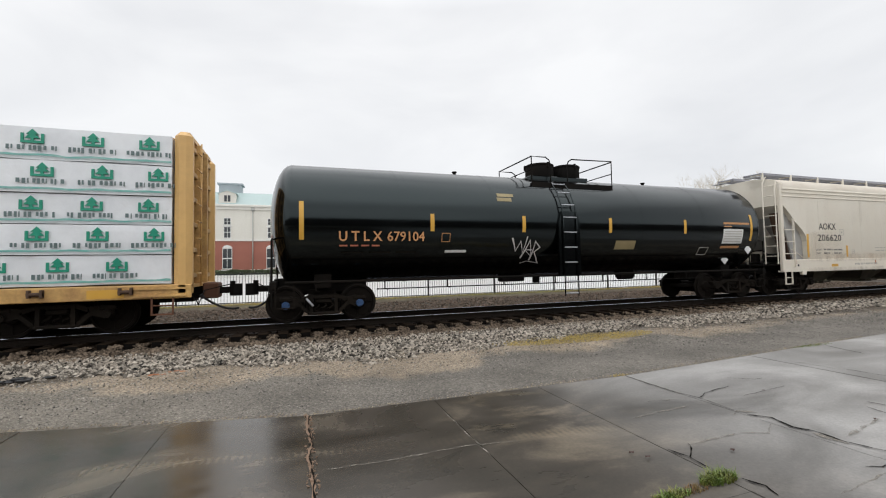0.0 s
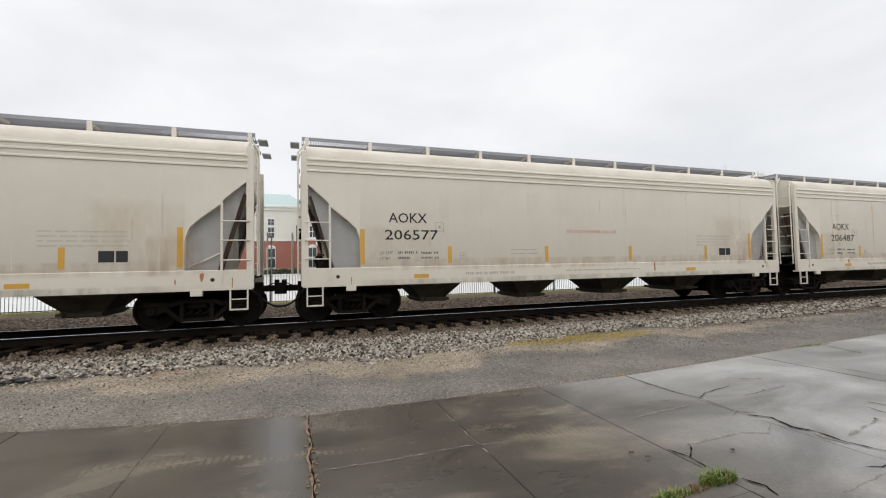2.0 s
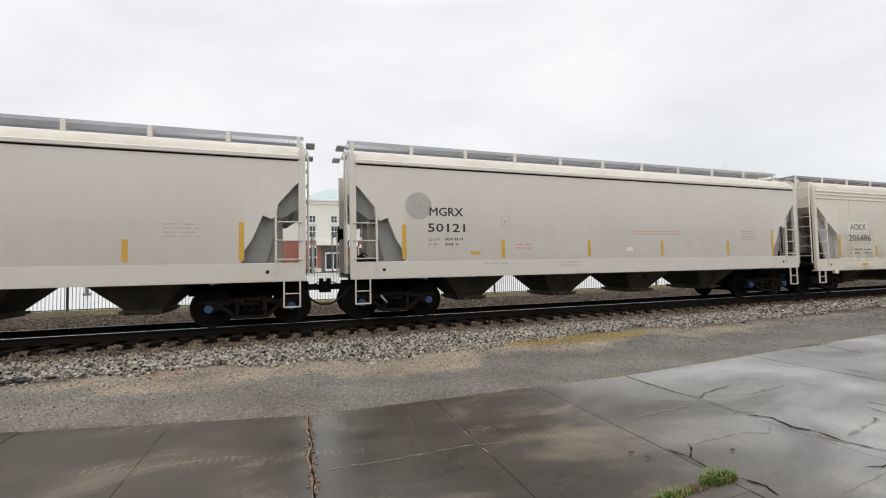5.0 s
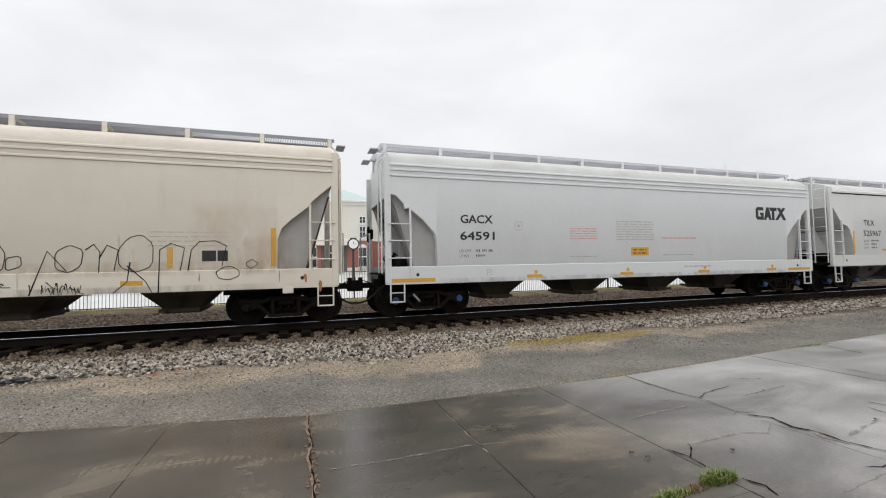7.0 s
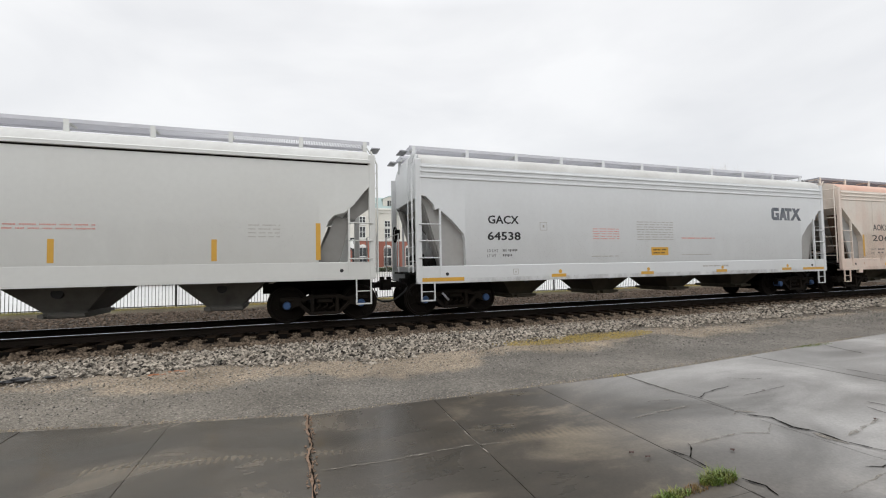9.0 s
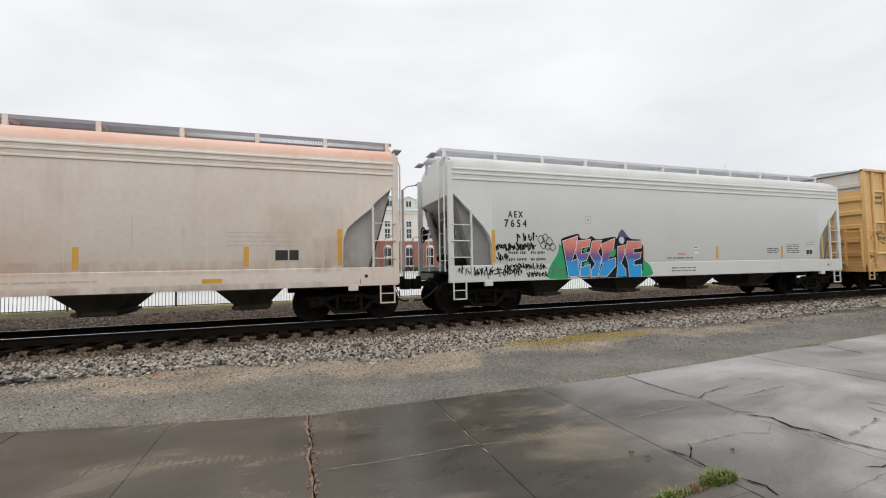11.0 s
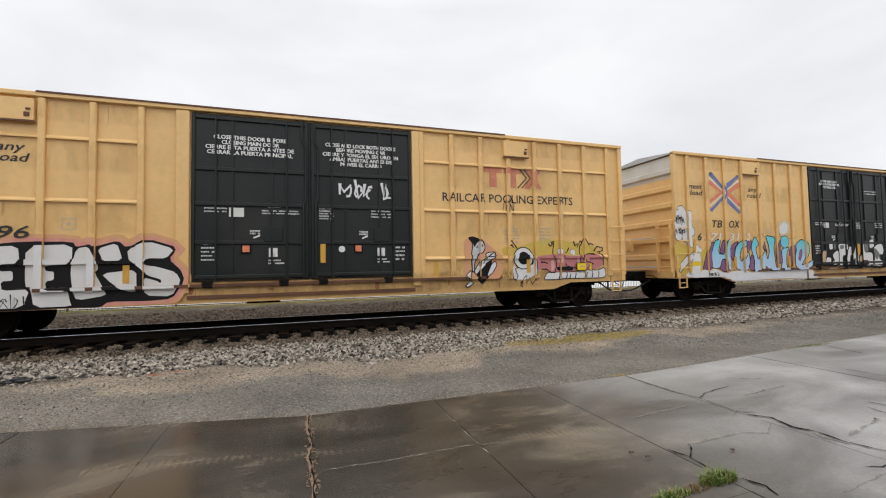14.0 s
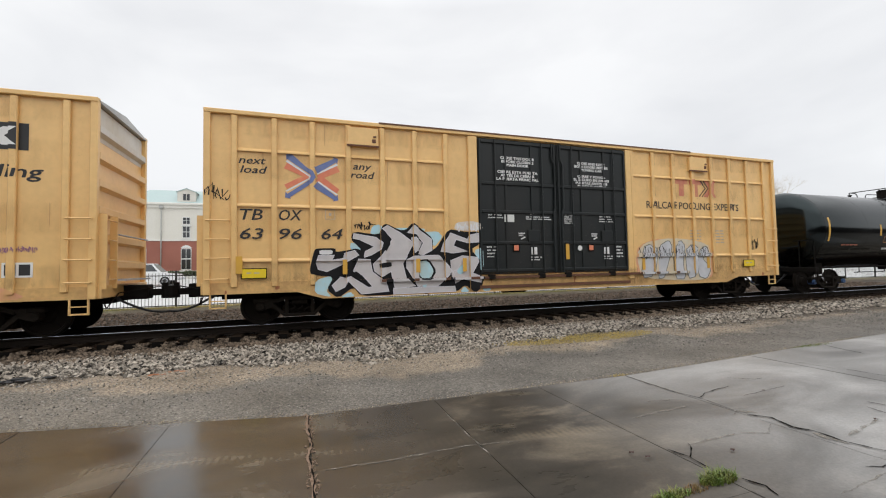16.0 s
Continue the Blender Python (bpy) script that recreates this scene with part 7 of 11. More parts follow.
    paint(b1, BLUSHWHITE, 7, [(5.43, 1.37), (5.96, 1.36), (5.86, 0.83)])
    paint(b1, BLUSHWHITE, 7, [(5.03, 1.53), (5.14, 1.52), (5.33, 0.81), (5.26, 0.80)])
    paint(b1, BLUSHWHITE, 7, [(6.31, 1.65), (6.45, 1.66), (6.46, 0.88), (6.36, 0.89)])
    paint(b1, BLUSHWHITE, 7, [(6.66, 1.68), (7.37, 1.71), (7.19, 1.49), (6.73, 1.52)])
    paint(b1, TAGROSE, 8, [(3.45, 1.60), (3.63, 1.63), (3.63, 1.48), (3.47, 1.48)])
    paint(b1, TAGROSE, 8, [(3.99, 1.21), (4.12, 1.23), (4.12, 1.01), (4.02, 1.00)])
    paint(b1, TAGROSE, 8, [(5.62, 1.26), (5.76, 1.29), (5.74, 1.05), (5.65, 1.08)])
    paint(b1, TAGROSE, 8, [(2.79, 1.58), (2.94, 1.61), (2.96, 1.49), (2.81, 1.47)])
    paint(b1, TAGRED, 3, [(7.19, 1.54), (7.50, 1.69), (7.77, 1.27), (8.23, 1.09), (8.25, 0.56), (7.50, 0.59), (7.40, 1.03), (6.78, 1.24)])
    paint(b1, TAGPLUM, 4, [(7.50, 1.69), (7.82, 1.70), (7.90, 1.46), (7.77, 1.27), (7.58, 1.47)])
    paint(b1, PINKHAZE, 1, [(0.76, 1.33), (1.23, 1.36), (1.28, 1.07), (0.91, 0.94)])
    paint(b1, PINKHAZE, 1, [(1.64, 1.92), (1.96, 1.94), (1.99, 1.72), (1.70, 1.73)])
    paint(b1, TAGWHITE, 4, [(8.06, 1.97), (8.24, 2.10), (8.62, 1.94), (8.64, 1.30), (8.26, 1.24), (8.11, 1.43)])
    scrawl(b1, TAGBLACK, 6, 8.10, 8.62, 1.34, 1.90, 61, 0.026)
    paint(b1, TAGRED, 3, [(11.46, 0.98), (11.81, 0.94), (11.91, 0.57), (11.38, 0.53)])
    paint(b1, TAGPINKISH, 1, [(12.11, 1.69), (12.36, 1.92), (12.53, 1.81), (12.57, 1.06), (12.16, 1.21)])
    paint(b1, BLUSH, 1, [(12.36, 2.01), (12.90, 2.24), (13.48, 2.22), (13.61, 1.98), (14.07, 2.13), (14.76, 2.13), (15.39, 2.11), (15.70, 1.79), (16.53, 1.79), (16.60, 0.84), (15.32, 0.75), (12.49, 0.94)])
    paint(b1, TAGPINKISH, 2, [(13.30, 2.22), (13.51, 2.13), (13.46, 1.86), (13.32, 1.92)])
    paint(b1, TAGROSE, 2, [(15.33, 1.70), (15.74, 1.73), (15.70, 1.05), (15.25, 0.87)])
    paint(b1, TAGPINKISH, 2, [(16.31, 0.97), (16.64, 1.09), (16.62, 0.81), (16.30, 0.78)])
    paint(b1, AMBER, 3, [(12.44, 1.55), (12.60, 1.55), (12.61, 1.16), (12.45, 1.23)])
    letter(b1, NAVYTAG, TAGBLACK, 3, 0.012, [(12.43, 1.86), (12.58, 2.10), (12.86, 2.18), (12.78, 1.92), (12.80, 1.52), (12.86, 1.08), (12.64, 1.06), (12.53, 1.52)])
    letter(b1, TAGCLOUD, TAGBLACK, 5, 0.013, [(12.68, 1.95), (13.01, 2.20), (13.29, 2.10), (13.35, 1.74), (13.38, 1.57), (13.12, 1.57), (13.07, 1.92), (12.99, 1.80), (13.04, 1.42), (13.07, 1.28), (12.93, 1.25), (12.80, 1.52)])
    letter(b1, TAGBONE, TAGBLACK, 5, 0.013, [(12.91, 1.22), (13.15, 1.38), (13.59, 1.39), (13.80, 1.21), (13.80, 0.84), (12.91, 0.88)])
    paint(b1, NAVYTAG, 6, [(13.06, 1.02), (13.25, 1.13), (13.43, 1.10), (13.46, 0.92), (13.16, 0.90)])
    paint(b1, NAVYTAG, 4, [(13.05, 1.54), (13.48, 1.54), (13.70, 1.48), (13.59, 1.38), (13.12, 1.42)])
    letter(b1, TAGSLATE, TAGBLACK, 4, 0.010, [(13.50, 1.86), (13.65, 2.04), (13.84, 2.10), (13.87, 1.89), (13.64, 1.74)])
    paint(b1, NAVYTAG, 4, [(13.95, 1.98), (14.07, 2.09), (14.29, 2.07), (14.25, 1.56), (14.42, 1.44), (14.40, 1.14), (14.16, 0.96), (14.12, 1.56), (13.98, 1.74)])
    letter(b1, TAGBONE, TAGBLACK, 5, 0.013, [(13.83, 1.80), (14.17, 1.86), (14.29, 1.59), (14.08, 1.56), (14.10, 0.84), (13.82, 0.85), (13.89, 1.50)])
    letter(b1, TAGWHITE, TAGBLACK, 5, 0.013, [(14.31, 2.05), (14.76, 2.05), (14.78, 1.80), (14.62, 1.59), (14.54, 0.83), (14.12, 0.83), (14.12, 0.93), (14.35, 0.99), (14.42, 1.50)])
    paint(b1, TAGRED, 3, [(14.64, 1.56), (14.88, 1.49), (14.89, 0.94), (14.73, 0.77), (14.58, 0.89)])
    letter(b1, TAGCLOUD, TAGBLACK, 5, 0.013, [(14.79, 1.86), (14.99, 2.07), (15.31, 2.01), (15.44, 1.80), (15.34, 1.21), (14.87, 1.16), (14.88, 1.49), (15.06, 1.55), (15.05, 1.74), (14.89, 1.61)])
    paint(b1, NAVYTAG, 6, [(14.93, 1.71), (15.38, 1.80), (15.41, 1.70), (15.13, 1.61), (15.20, 1.49), (14.88, 1.46)])
    letter(b1, TAGBONE, TAGBLACK, 5, 0.013, [(14.94, 1.14), (15.30, 1.19), (15.33, 0.93), (16.14, 0.91), (16.06, 0.67), (14.96, 0.67)])
    letter(b1, TAGWHITE, TAGBLACK, 5, 0.022, [(15.65, 1.61), (16.53, 1.73), (16.51, 1.47), (16.29, 1.38), (16.61, 1.03), (16.13, 0.66), (16.06, 0.85), (16.32, 1.10), (16.16, 1.48), (15.68, 1.51)])
    paint(b1, SAFETY, 4, [(15.93, 1.48), (16.05, 1.48), (16.03, 1.20), (15.91, 1.23)])
    paint(b1, TAGBONEWHITE, 3, [(12.02, 1.18), (12.57, 1.03), (14.77, 0.78), (14.76, 0.64), (12.34, 0.69), (12.11, 0.95)])
    paint(b1, TAGSAGE, 4, [(12.31, 0.78), (14.77, 0.75), (14.84, 0.58), (12.34, 0.61)])
    stroke(b1, TAGBLACK, 7, 0.012, [(12.28, 1.58), (13.09, 1.56), (13.82, 1.53), (14.73, 1.58), (15.20, 1.55), (16.18, 1.57), (16.52, 1.60)], False)
    stroke(b1, TAGBLACK, 4, 0.022, [(0.34, 2.13), (0.44, 2.27), (0.59, 2.34), (0.81, 2.35)], False)
    stroke(b1, TAGBLACK, 4, 0.022, [(0.59, 2.40), (0.81, 2.35), (0.62, 2.25)], False)
    stroke(b1, TAGBLACK, 4, 0.020, [(0.83, 2.63), (0.82, 2.38), (0.95, 2.49), (0.86, 2.44), (0.95, 2.34), (1.06, 2.51), (1.11, 2.39), (1.02, 2.36), (1.11, 2.47), (1.20, 2.39), (1.15, 2.32), (1.29, 2.37), (1.35, 2.33)], False)
    stroke(b1, TAGBLACK, 4, 0.020, [(0.86, 2.34), (0.85, 2.16), (0.95, 2.26), (0.87, 2.26), (0.95, 2.14), (1.06, 2.24), (1.13, 2.18), (1.06, 2.12), (0.99, 2.20), (1.16, 2.26), (1.22, 2.14), (1.36, 2.26), (1.24, 2.18), (1.37, 2.22)], False)
    stroke(b1, TAGBLACK, 4, 0.025, [(0.76, 2.16), (1.02, 2.06), (1.33, 1.94), (1.15, 1.98), (1.33, 2.10), (1.17, 2.10), (1.34, 2.18)], False)
    stroke(b1, TAGBLACK, 4, 0.020, [(0.65, 2.68), (0.76, 2.48)], False)
    stroke(b1, TAGBLACK, 4, 0.020, [(1.06, 2.67), (1.16, 2.72), (1.07, 2.61), (1.20, 2.66), (1.11, 2.53)], False)
    stroke(b1, TAGBLACK, 4, 0.020, [(0.10, 1.50), (0.13, 1.32), (0.19, 1.50), (0.26, 1.32), (0.28, 1.46), (0.36, 1.31), (0.34, 1.49), (0.41, 1.41), (0.49, 1.49), (0.45, 1.31), (0.60, 1.49), (0.56, 1.31)], False)
    stroke(b1, TAGBLACK, 4, 0.020, [(0.43, 1.23), (0.51, 1.24), (0.46, 1.15)], False)
    scrawl(b1, TAGBLACK, 3, 17.02, 17.70, 0.98, 1.46, 9, 0.026)


def graffiti_blue(b3):
    paint(b3, STRAWHAZE, 1, [(-0.13, 2.11), (0.15, 1.97), (0.58, 1.88), (1.03, 1.59), (1.48, 1.94), (1.38, 1.41), (1.08, 0.90), (-0.03, 0.94)])
    disc(b3, TAGWHITE, TAGBLACK, 3, 0.09, 2.89, 0.18)
    disc(b3, TAGWHITE, TAGBLACK, 3, 0.33, 3.04, 0.19)
    disc(b3, TAGWHITE, TAGBLACK, 3, 0.57, 2.87, 0.19)
    disc(b3, TAGWHITE, TAGBLACK, 3, 0.09, 2.56, 0.17)
    disc(b3, TAGWHITE, TAGBLACK, 3, 0.28, 2.56, 0.27)
    disc(b3, TAGWHITE, TAGBLACK, 3, 0.60, 2.51, 0.22)
    disc(b3, TAGWHITE, TAGBLACK, 3, 0.73, 2.37, 0.17)
    disc(b3, TAGWHITE, TAGBLACK, 3, 0.14, 2.24, 0.20)
    disc(b3, TAGWHITE, TAGBLACK, 3, 0.53, 2.20, 0.19)
    disc(b3, TAGWHITE, TAGBLACK, 3, 0.67, 1.96, 0.13)
    disc(b3, TAGWHITE, TAGBLACK, 3, 0.97, 1.79, 0.12)
    disc(b3, TAGWHITE, TAGBLACK, 3, 1.11, 1.73, 0.08)
    disc(b3, TAGWHITE, TAGBLACK, 3, 0.88, 1.67, 0.09)
    scrawl(b3, TAGBLACK, 6, -0.01, 0.45, 2.60, 2.95, 11, 0.022)
    scrawl(b3, TAGBLACK, 6, 0.02, 0.45, 2.25, 2.47, 12, 0.025)
    paint(b3, TAGWHITE, 2, [(0.83, 1.58), (1.09, 1.65), (1.14, 1.36), (1.04, 0.89), (0.59, 0.88), (0.69, 1.24)])
    paint(b3, SAFETY, 3, [(0.74, 1.35), (1.13, 1.36), (1.13, 1.21), (0.74, 1.19)])
    letter(b3, TAGWHITE, TAGBLACK, 4, 0.020, [(0.04, 0.98), (0.15, 1.23), (0.49, 1.54), (0.76, 1.70), (0.79, 1.59), (0.63, 1.36), (0.30, 1.08)])
    letter(b3, TAGPLUM, TAGBLACK, 3, 0.025, [(1.18, 1.03), (1.36, 1.53), (1.53, 1.91), (1.81, 2.05), (1.62, 1.58), (1.51, 1.07)])
    letter(b3, TAGPLUM, TAGBLACK, 3, 0.025, [(1.95, 1.15), (2.12, 1.43), (2.32, 1.39), (2.32, 0.99), (2.15, 0.96)])
    letter(b3, TAGPLUM, TAGBLACK, 3, 0.025, [(2.00, 1.63), (2.20, 2.10), (2.32, 2.03), (2.23, 1.59)])
    letter(b3, TAGPLUM, TAGBLACK, 3, 0.025, [(2.45, 1.62), (2.67, 1.97), (2.97, 2.05), (2.73, 1.75), (2.67, 1.31), (2.51, 1.56)])
    letter(b3, TAGPLUM, TAGBLACK, 3, 0.025, [(3.24, 1.84), (3.42, 2.06), (3.61, 2.11), (3.54, 1.75), (3.30, 1.61)])
    letter(b3, TAGPLUM, TAGBLACK, 3, 0.025, [(3.42, 1.02), (3.54, 1.56), (3.70, 1.49), (3.67, 0.98)])
    letter(b3, TAGPLUM, TAGBLACK, 3, 0.025, [(4.02, 1.77), (4.24, 2.11), (4.40, 1.60), (4.30, 1.73)])
    letter(b3, TAGPLUM, TAGBLACK, 3, 0.025, [(4.84, 1.59), (4.91, 2.04), (5.18, 2.11), (5.10, 1.79), (5.03, 1.26), (4.87, 1.20)])
    letter(b3, TAGPLUM, TAGBLACK, 3, 0.025, [(5.49, 1.12), (5.60, 1.80), (5.96, 1.98), (5.77, 1.58), (5.73, 1.11)])
    letter(b3, TAGSKY, TAGBLACK, 5, 0.030, [(1.54, 1.16), (1.59, 1.52), (1.80, 2.06), (2.10, 2.13), (1.94, 1.61), (2.23, 1.58), (2.31, 2.03), (2.51, 2.16), (2.46, 1.63), (2.51, 1.04), (2.31, 1.02), (2.28, 1.42), (2.12, 1.42), (2.01, 1.12), (1.80, 1.09)])
    letter(b3, TAGSKY, TAGBLACK, 5, 0.030, [(2.70, 1.37), (2.78, 1.81), (3.01, 2.03), (3.26, 2.08), (3.25, 1.87), (3.07, 1.78), (2.98, 1.50), (3.04, 1.30), (3.24, 1.50), (3.30, 1.62), (3.46, 1.65), (3.49, 1.24), (3.30, 1.02), (2.95, 1.00), (2.75, 1.13)])
    letter(b3, TAGSKY, TAGBLACK, 5, 0.030, [(3.54, 1.86), (3.78, 2.24), (3.97, 1.94), (3.78, 1.78), (3.90, 1.35), (4.08, 1.62), (4.30, 1.74), (4.39, 1.34), (4.52, 1.74), (4.32, 2.27), (4.86, 2.18), (4.74, 1.81), (4.81, 1.14), (4.97, 1.00), (4.45, 0.95), (4.30, 1.15), (4.02, 0.96), (3.89, 1.00), (3.77, 0.91), (3.65, 0.94), (3.72, 1.35)])
    letter(b3, TAGSKY, TAGBLACK, 5, 0.030, [(5.13, 1.70), (5.37, 1.84), (5.58, 1.80), (5.43, 1.60), (5.39, 1.20), (5.47, 0.95), (5.05, 0.97), (5.19, 1.32)])
    letter(b3, TAGSKY, TAGBLACK, 5, 0.030, [(5.77, 1.52), (5.95, 1.94), (6.30, 2.14), (6.56, 1.97), (6.59, 1.66), (6.43, 1.37), (6.21, 1.13), (6.46, 1.20), (6.80, 1.38), (6.76, 1.12), (6.39, 0.94), (5.90, 0.96), (5.76, 1.18)])
    disc(b3, TAGSKY, TAGBLACK, 6, 5.35, 2.02, 0.22)
    paint(b3, TAGPLUM, 7, [(6.04, 1.35), (6.15, 1.72), (6.29, 1.78), (6.31, 1.58), (6.18, 1.29)])
    paint(b3, TAGWHITE, 7, [(0.35, 0.86), (0.54, 1.02), (0.88, 0.92), (1.23, 1.08), (1.49, 1.02), (1.75, 1.11), (2.12, 0.94), (2.56, 0.98), (3.13, 1.02), (3.48, 0.92), (4.20, 0.94), (4.83, 0.95), (5.49, 0.96), (6.82, 0.96), (6.85, 0.81), (7.10, 0.76), (7.10, 0.62), (4.83, 0.68), (3.47, 0.64), (2.50, 0.65), (2.45, 0.74), (1.03, 0.78)])
    paint(b3, BONEHAZE, 2, [(4.98, 2.32), (5.01, 2.67), (5.38, 2.86), (5.69, 2.72), (5.64, 2.33), (5.30, 2.22)])
    paint(b3, TAGWHITE, 3, [(5.07, 2.37), (5.11, 2.60), (5.38, 2.76), (5.58, 2.65), (5.54, 2.39), (5.30, 2.30)])
    stroke(b3, TAGSLATE, 2, 0.012, [(1.30, 2.03), (1.38, 2.14), (1.59, 1.97), (1.90, 2.18)], False)
    stroke(b3, TAGSLATE, 2, 0.012, [(3.90, 2.19), (4.02, 2.31), (4.21, 2.23), (4.91, 2.20), (5.04, 2.37), (5.17, 2.20), (5.71, 2.14), (5.98, 2.21)], False)
    scrawl(b3, TAGBLACK, 8, 1.43, 1.91, 0.84, 0.97, 13, 0.020)
    paint(b3, TAGBLACK, 2, [(7.31, 1.67), (7.53, 1.69), (7.75, 2.00), (8.25, 2.05), (8.92, 2.00), (9.57, 1.98), (10.24, 2.06), (10.58, 2.16), (11.17, 1.99), (11.33, 1.66), (11.24, 1.39), (11.29, 1.10), (11.02, 0.94), (9.98, 1.00), (9.33, 0.94), (8.54, 1.06), (7.64, 1.06), (7.33, 1.12)])
    letter(b3, TAGCHALK, TAGBLACK, 4, 0.018, [(7.76, 1.97), (7.97, 2.00), (8.00, 1.73), (7.76, 1.71)])
    letter(b3, TAGCHALK, TAGBLACK, 4, 0.018, [(7.49, 1.20), (7.59, 1.44), (7.86, 1.40), (7.83, 1.20)])
    letter(b3, TAGCHALK, TAGBLACK, 4, 0.018, [(7.92, 1.51), (8.20, 1.69), (8.33, 1.66), (8.31, 1.17), (8.01, 1.10), (7.91, 1.25), (8.06, 1.29)])
    letter(b3, TAGCHALK, TAGBLACK, 4, 0.018, [(8.30, 1.93), (8.68, 1.98), (8.92, 1.93), (8.94, 1.72), (8.78, 1.69), (8.75, 1.49), (8.56, 1.47), (8.55, 1.08), (8.33, 1.07), (8.37, 1.63)])
    letter(b3, TAGCHALK, TAGBLACK, 4, 0.018, [(8.75, 1.13), (8.97, 1.83), (9.18, 1.85), (9.24, 1.50), (9.44, 1.92), (9.52, 1.88), (9.44, 1.47), (9.58, 1.54), (9.55, 1.14), (9.33, 1.09), (9.36, 1.39), (9.20, 1.26), (9.07, 1.55), (8.98, 1.12)])
    letter(b3, TAGCHALK, TAGBLACK, 4, 0.018, [(9.74, 1.31), (9.84, 1.82), (9.92, 2.00), (10.00, 1.59), (10.31, 1.61), (10.51, 1.56), (10.50, 1.04), (10.21, 1.04), (10.19, 1.28), (9.94, 1.27)])
    letter(b3, TAGCHALK, TAGBLACK, 4, 0.018, [(10.32, 2.11), (10.61, 2.14), (10.63, 1.82), (10.31, 1.74)])
    letter(b3, TAGCHALK, TAGBLACK, 4, 0.018, [(10.57, 1.77), (10.81, 1.92), (11.17, 1.95), (11.28, 1.66), (11.15, 1.47), (10.98, 1.53), (10.92, 1.34), (11.23, 1.18), (10.96, 1.02), (10.61, 1.03), (10.56, 1.22), (10.65, 1.35)])
    paint(b3, TAGSLATE, 6, [(8.41, 1.88), (8.66, 1.90), (8.65, 1.75), (8.42, 1.73)])
    paint(b3, TAGSLATE, 6, [(10.57, 1.74), (10.70, 1.77), (11.00, 1.51), (10.76, 1.27), (10.65, 1.43)])
    paint(b3, TAGSLATE, 6, [(8.04, 1.98), (8.15, 2.00), (8.17, 1.73), (8.05, 1.71)])
    paint(b3, TAGSLATE, 6, [(9.95, 2.03), (10.24, 2.04), (10.23, 1.62), (9.95, 1.62)])
    paint(b3, TAGSANDY, 5, [(7.35, 1.66), (7.60, 1.68), (7.50, 1.23), (7.33, 1.16)])
    paint(b3, TAGSANDY, 5, [(7.64, 1.01), (8.26, 1.00), (8.26, 0.87), (7.64, 0.89)])
    paint(b3, TAGSANDY, 5, [(9.00, 0.90), (9.54, 0.91), (9.54, 0.78), (9.00, 0.82)])
    paint(b3, TAGSANDY, 5, [(9.62, 1.44), (9.83, 1.49), (9.85, 1.25), (9.61, 1.21)])
    paint(b3, AMBER, 6, [(9.54, 1.93), (9.70, 1.93), (9.69, 1.54), (9.53, 1.54)])
    paint(b3, PINKHAZE, 1, [(11.32, 1.23), (11.51, 1.39), (11.88, 1.41), (11.86, 0.89), (11.38, 1.01)])
    paint(b3, LILAC, 1, [(11.70, 1.55), (11.74, 1.92), (12.03, 2.12), (12.80, 2.14), (13.33, 2.14), (13.59, 1.95), (14.01, 2.15), (14.86, 2.11), (15.14, 1.92), (15.67, 2.01), (16.44, 2.04), (16.49, 1.61), (16.43, 1.16), (17.10, 1.05), (17.07, 0.81), (15.98, 0.73), (13.95, 0.69), (11.99, 0.90), (11.87, 1.22)])
    letter(b3, TAGMAUVE, TAGWHITE, 3, 0.048, [(11.78, 1.65), (11.82, 1.87), (12.06, 2.02), (12.66, 2.03), (12.95, 1.92), (12.98, 1.73), (12.71, 1.62), (12.52, 1.76), (12.26, 1.62), (12.14, 1.76), (12.01, 1.65)])
    letter(b3, TAGMAUVE, TAGWHITE, 3, 0.048, [(12.52, 1.59), (13.10, 1.41), (12.83, 1.34), (13.28, 1.02), (13.01, 0.90), (12.63, 1.15)])
    letter(b3, TAGMAUVE, TAGWHITE, 3, 0.048, [(12.17, 1.51), (12.32, 1.32), (12.56, 0.90), (12.24, 0.89)])
    letter(b3, TAGMAUVE, TAGWHITE, 3, 0.048, [(13.11, 1.59), (13.32, 2.01), (13.57, 1.52), (13.56, 1.21), (13.84, 1.12), (13.69, 0.94), (13.29, 1.08), (13.03, 1.36)])
    letter(b3, TAGMAUVE, TAGWHITE, 3, 0.048, [(13.73, 1.27), (13.94, 2.07), (14.16, 2.03), (14.14, 1.70), (14.64, 1.98), (14.94, 1.89), (14.91, 1.70), (14.62, 1.60), (14.30, 1.64), (14.32, 1.00), (14.12, 1.16), (13.82, 1.01)])
    letter(b3, TAGMAUVE, TAGWHITE, 3, 0.048, [(14.36, 1.23), (14.67, 1.15), (14.85, 1.51), (14.56, 1.48)])
    letter(b3, TAGMAUVE, TAGWHITE, 3, 0.048, [(15.04, 1.27), (15.26, 1.36), (15.47, 0.79), (15.16, 0.67), (14.82, 0.81)])
    letter(b3, TAGMAUVE, TAGWHITE, 3, 0.048, [(15.53, 1.56), (15.74, 1.92), (16.28, 1.92), (16.36, 1.66), (16.10, 1.54), (15.90, 1.71), (15.79, 1.47), (15.56, 1.35)])
    letter(b3, TAGMAUVE, TAGWHITE, 3, 0.048, [(16.50, 1.07), (17.03, 0.96), (16.97, 0.81), (16.53, 0.85)])
    letter(b3, VIOLETTAG, TAGWHITE, 4, 0.025, [(16.10, 1.50), (16.41, 1.19), (16.47, 0.88), (16.14, 0.82), (15.85, 1.08), (16.04, 1.15)])
    letter(b3, TAGMAUVE, TAGWHITE, 4, 0.030, [(14.99, 1.76), (15.45, 1.83), (15.42, 1.56), (15.02, 1.54)])
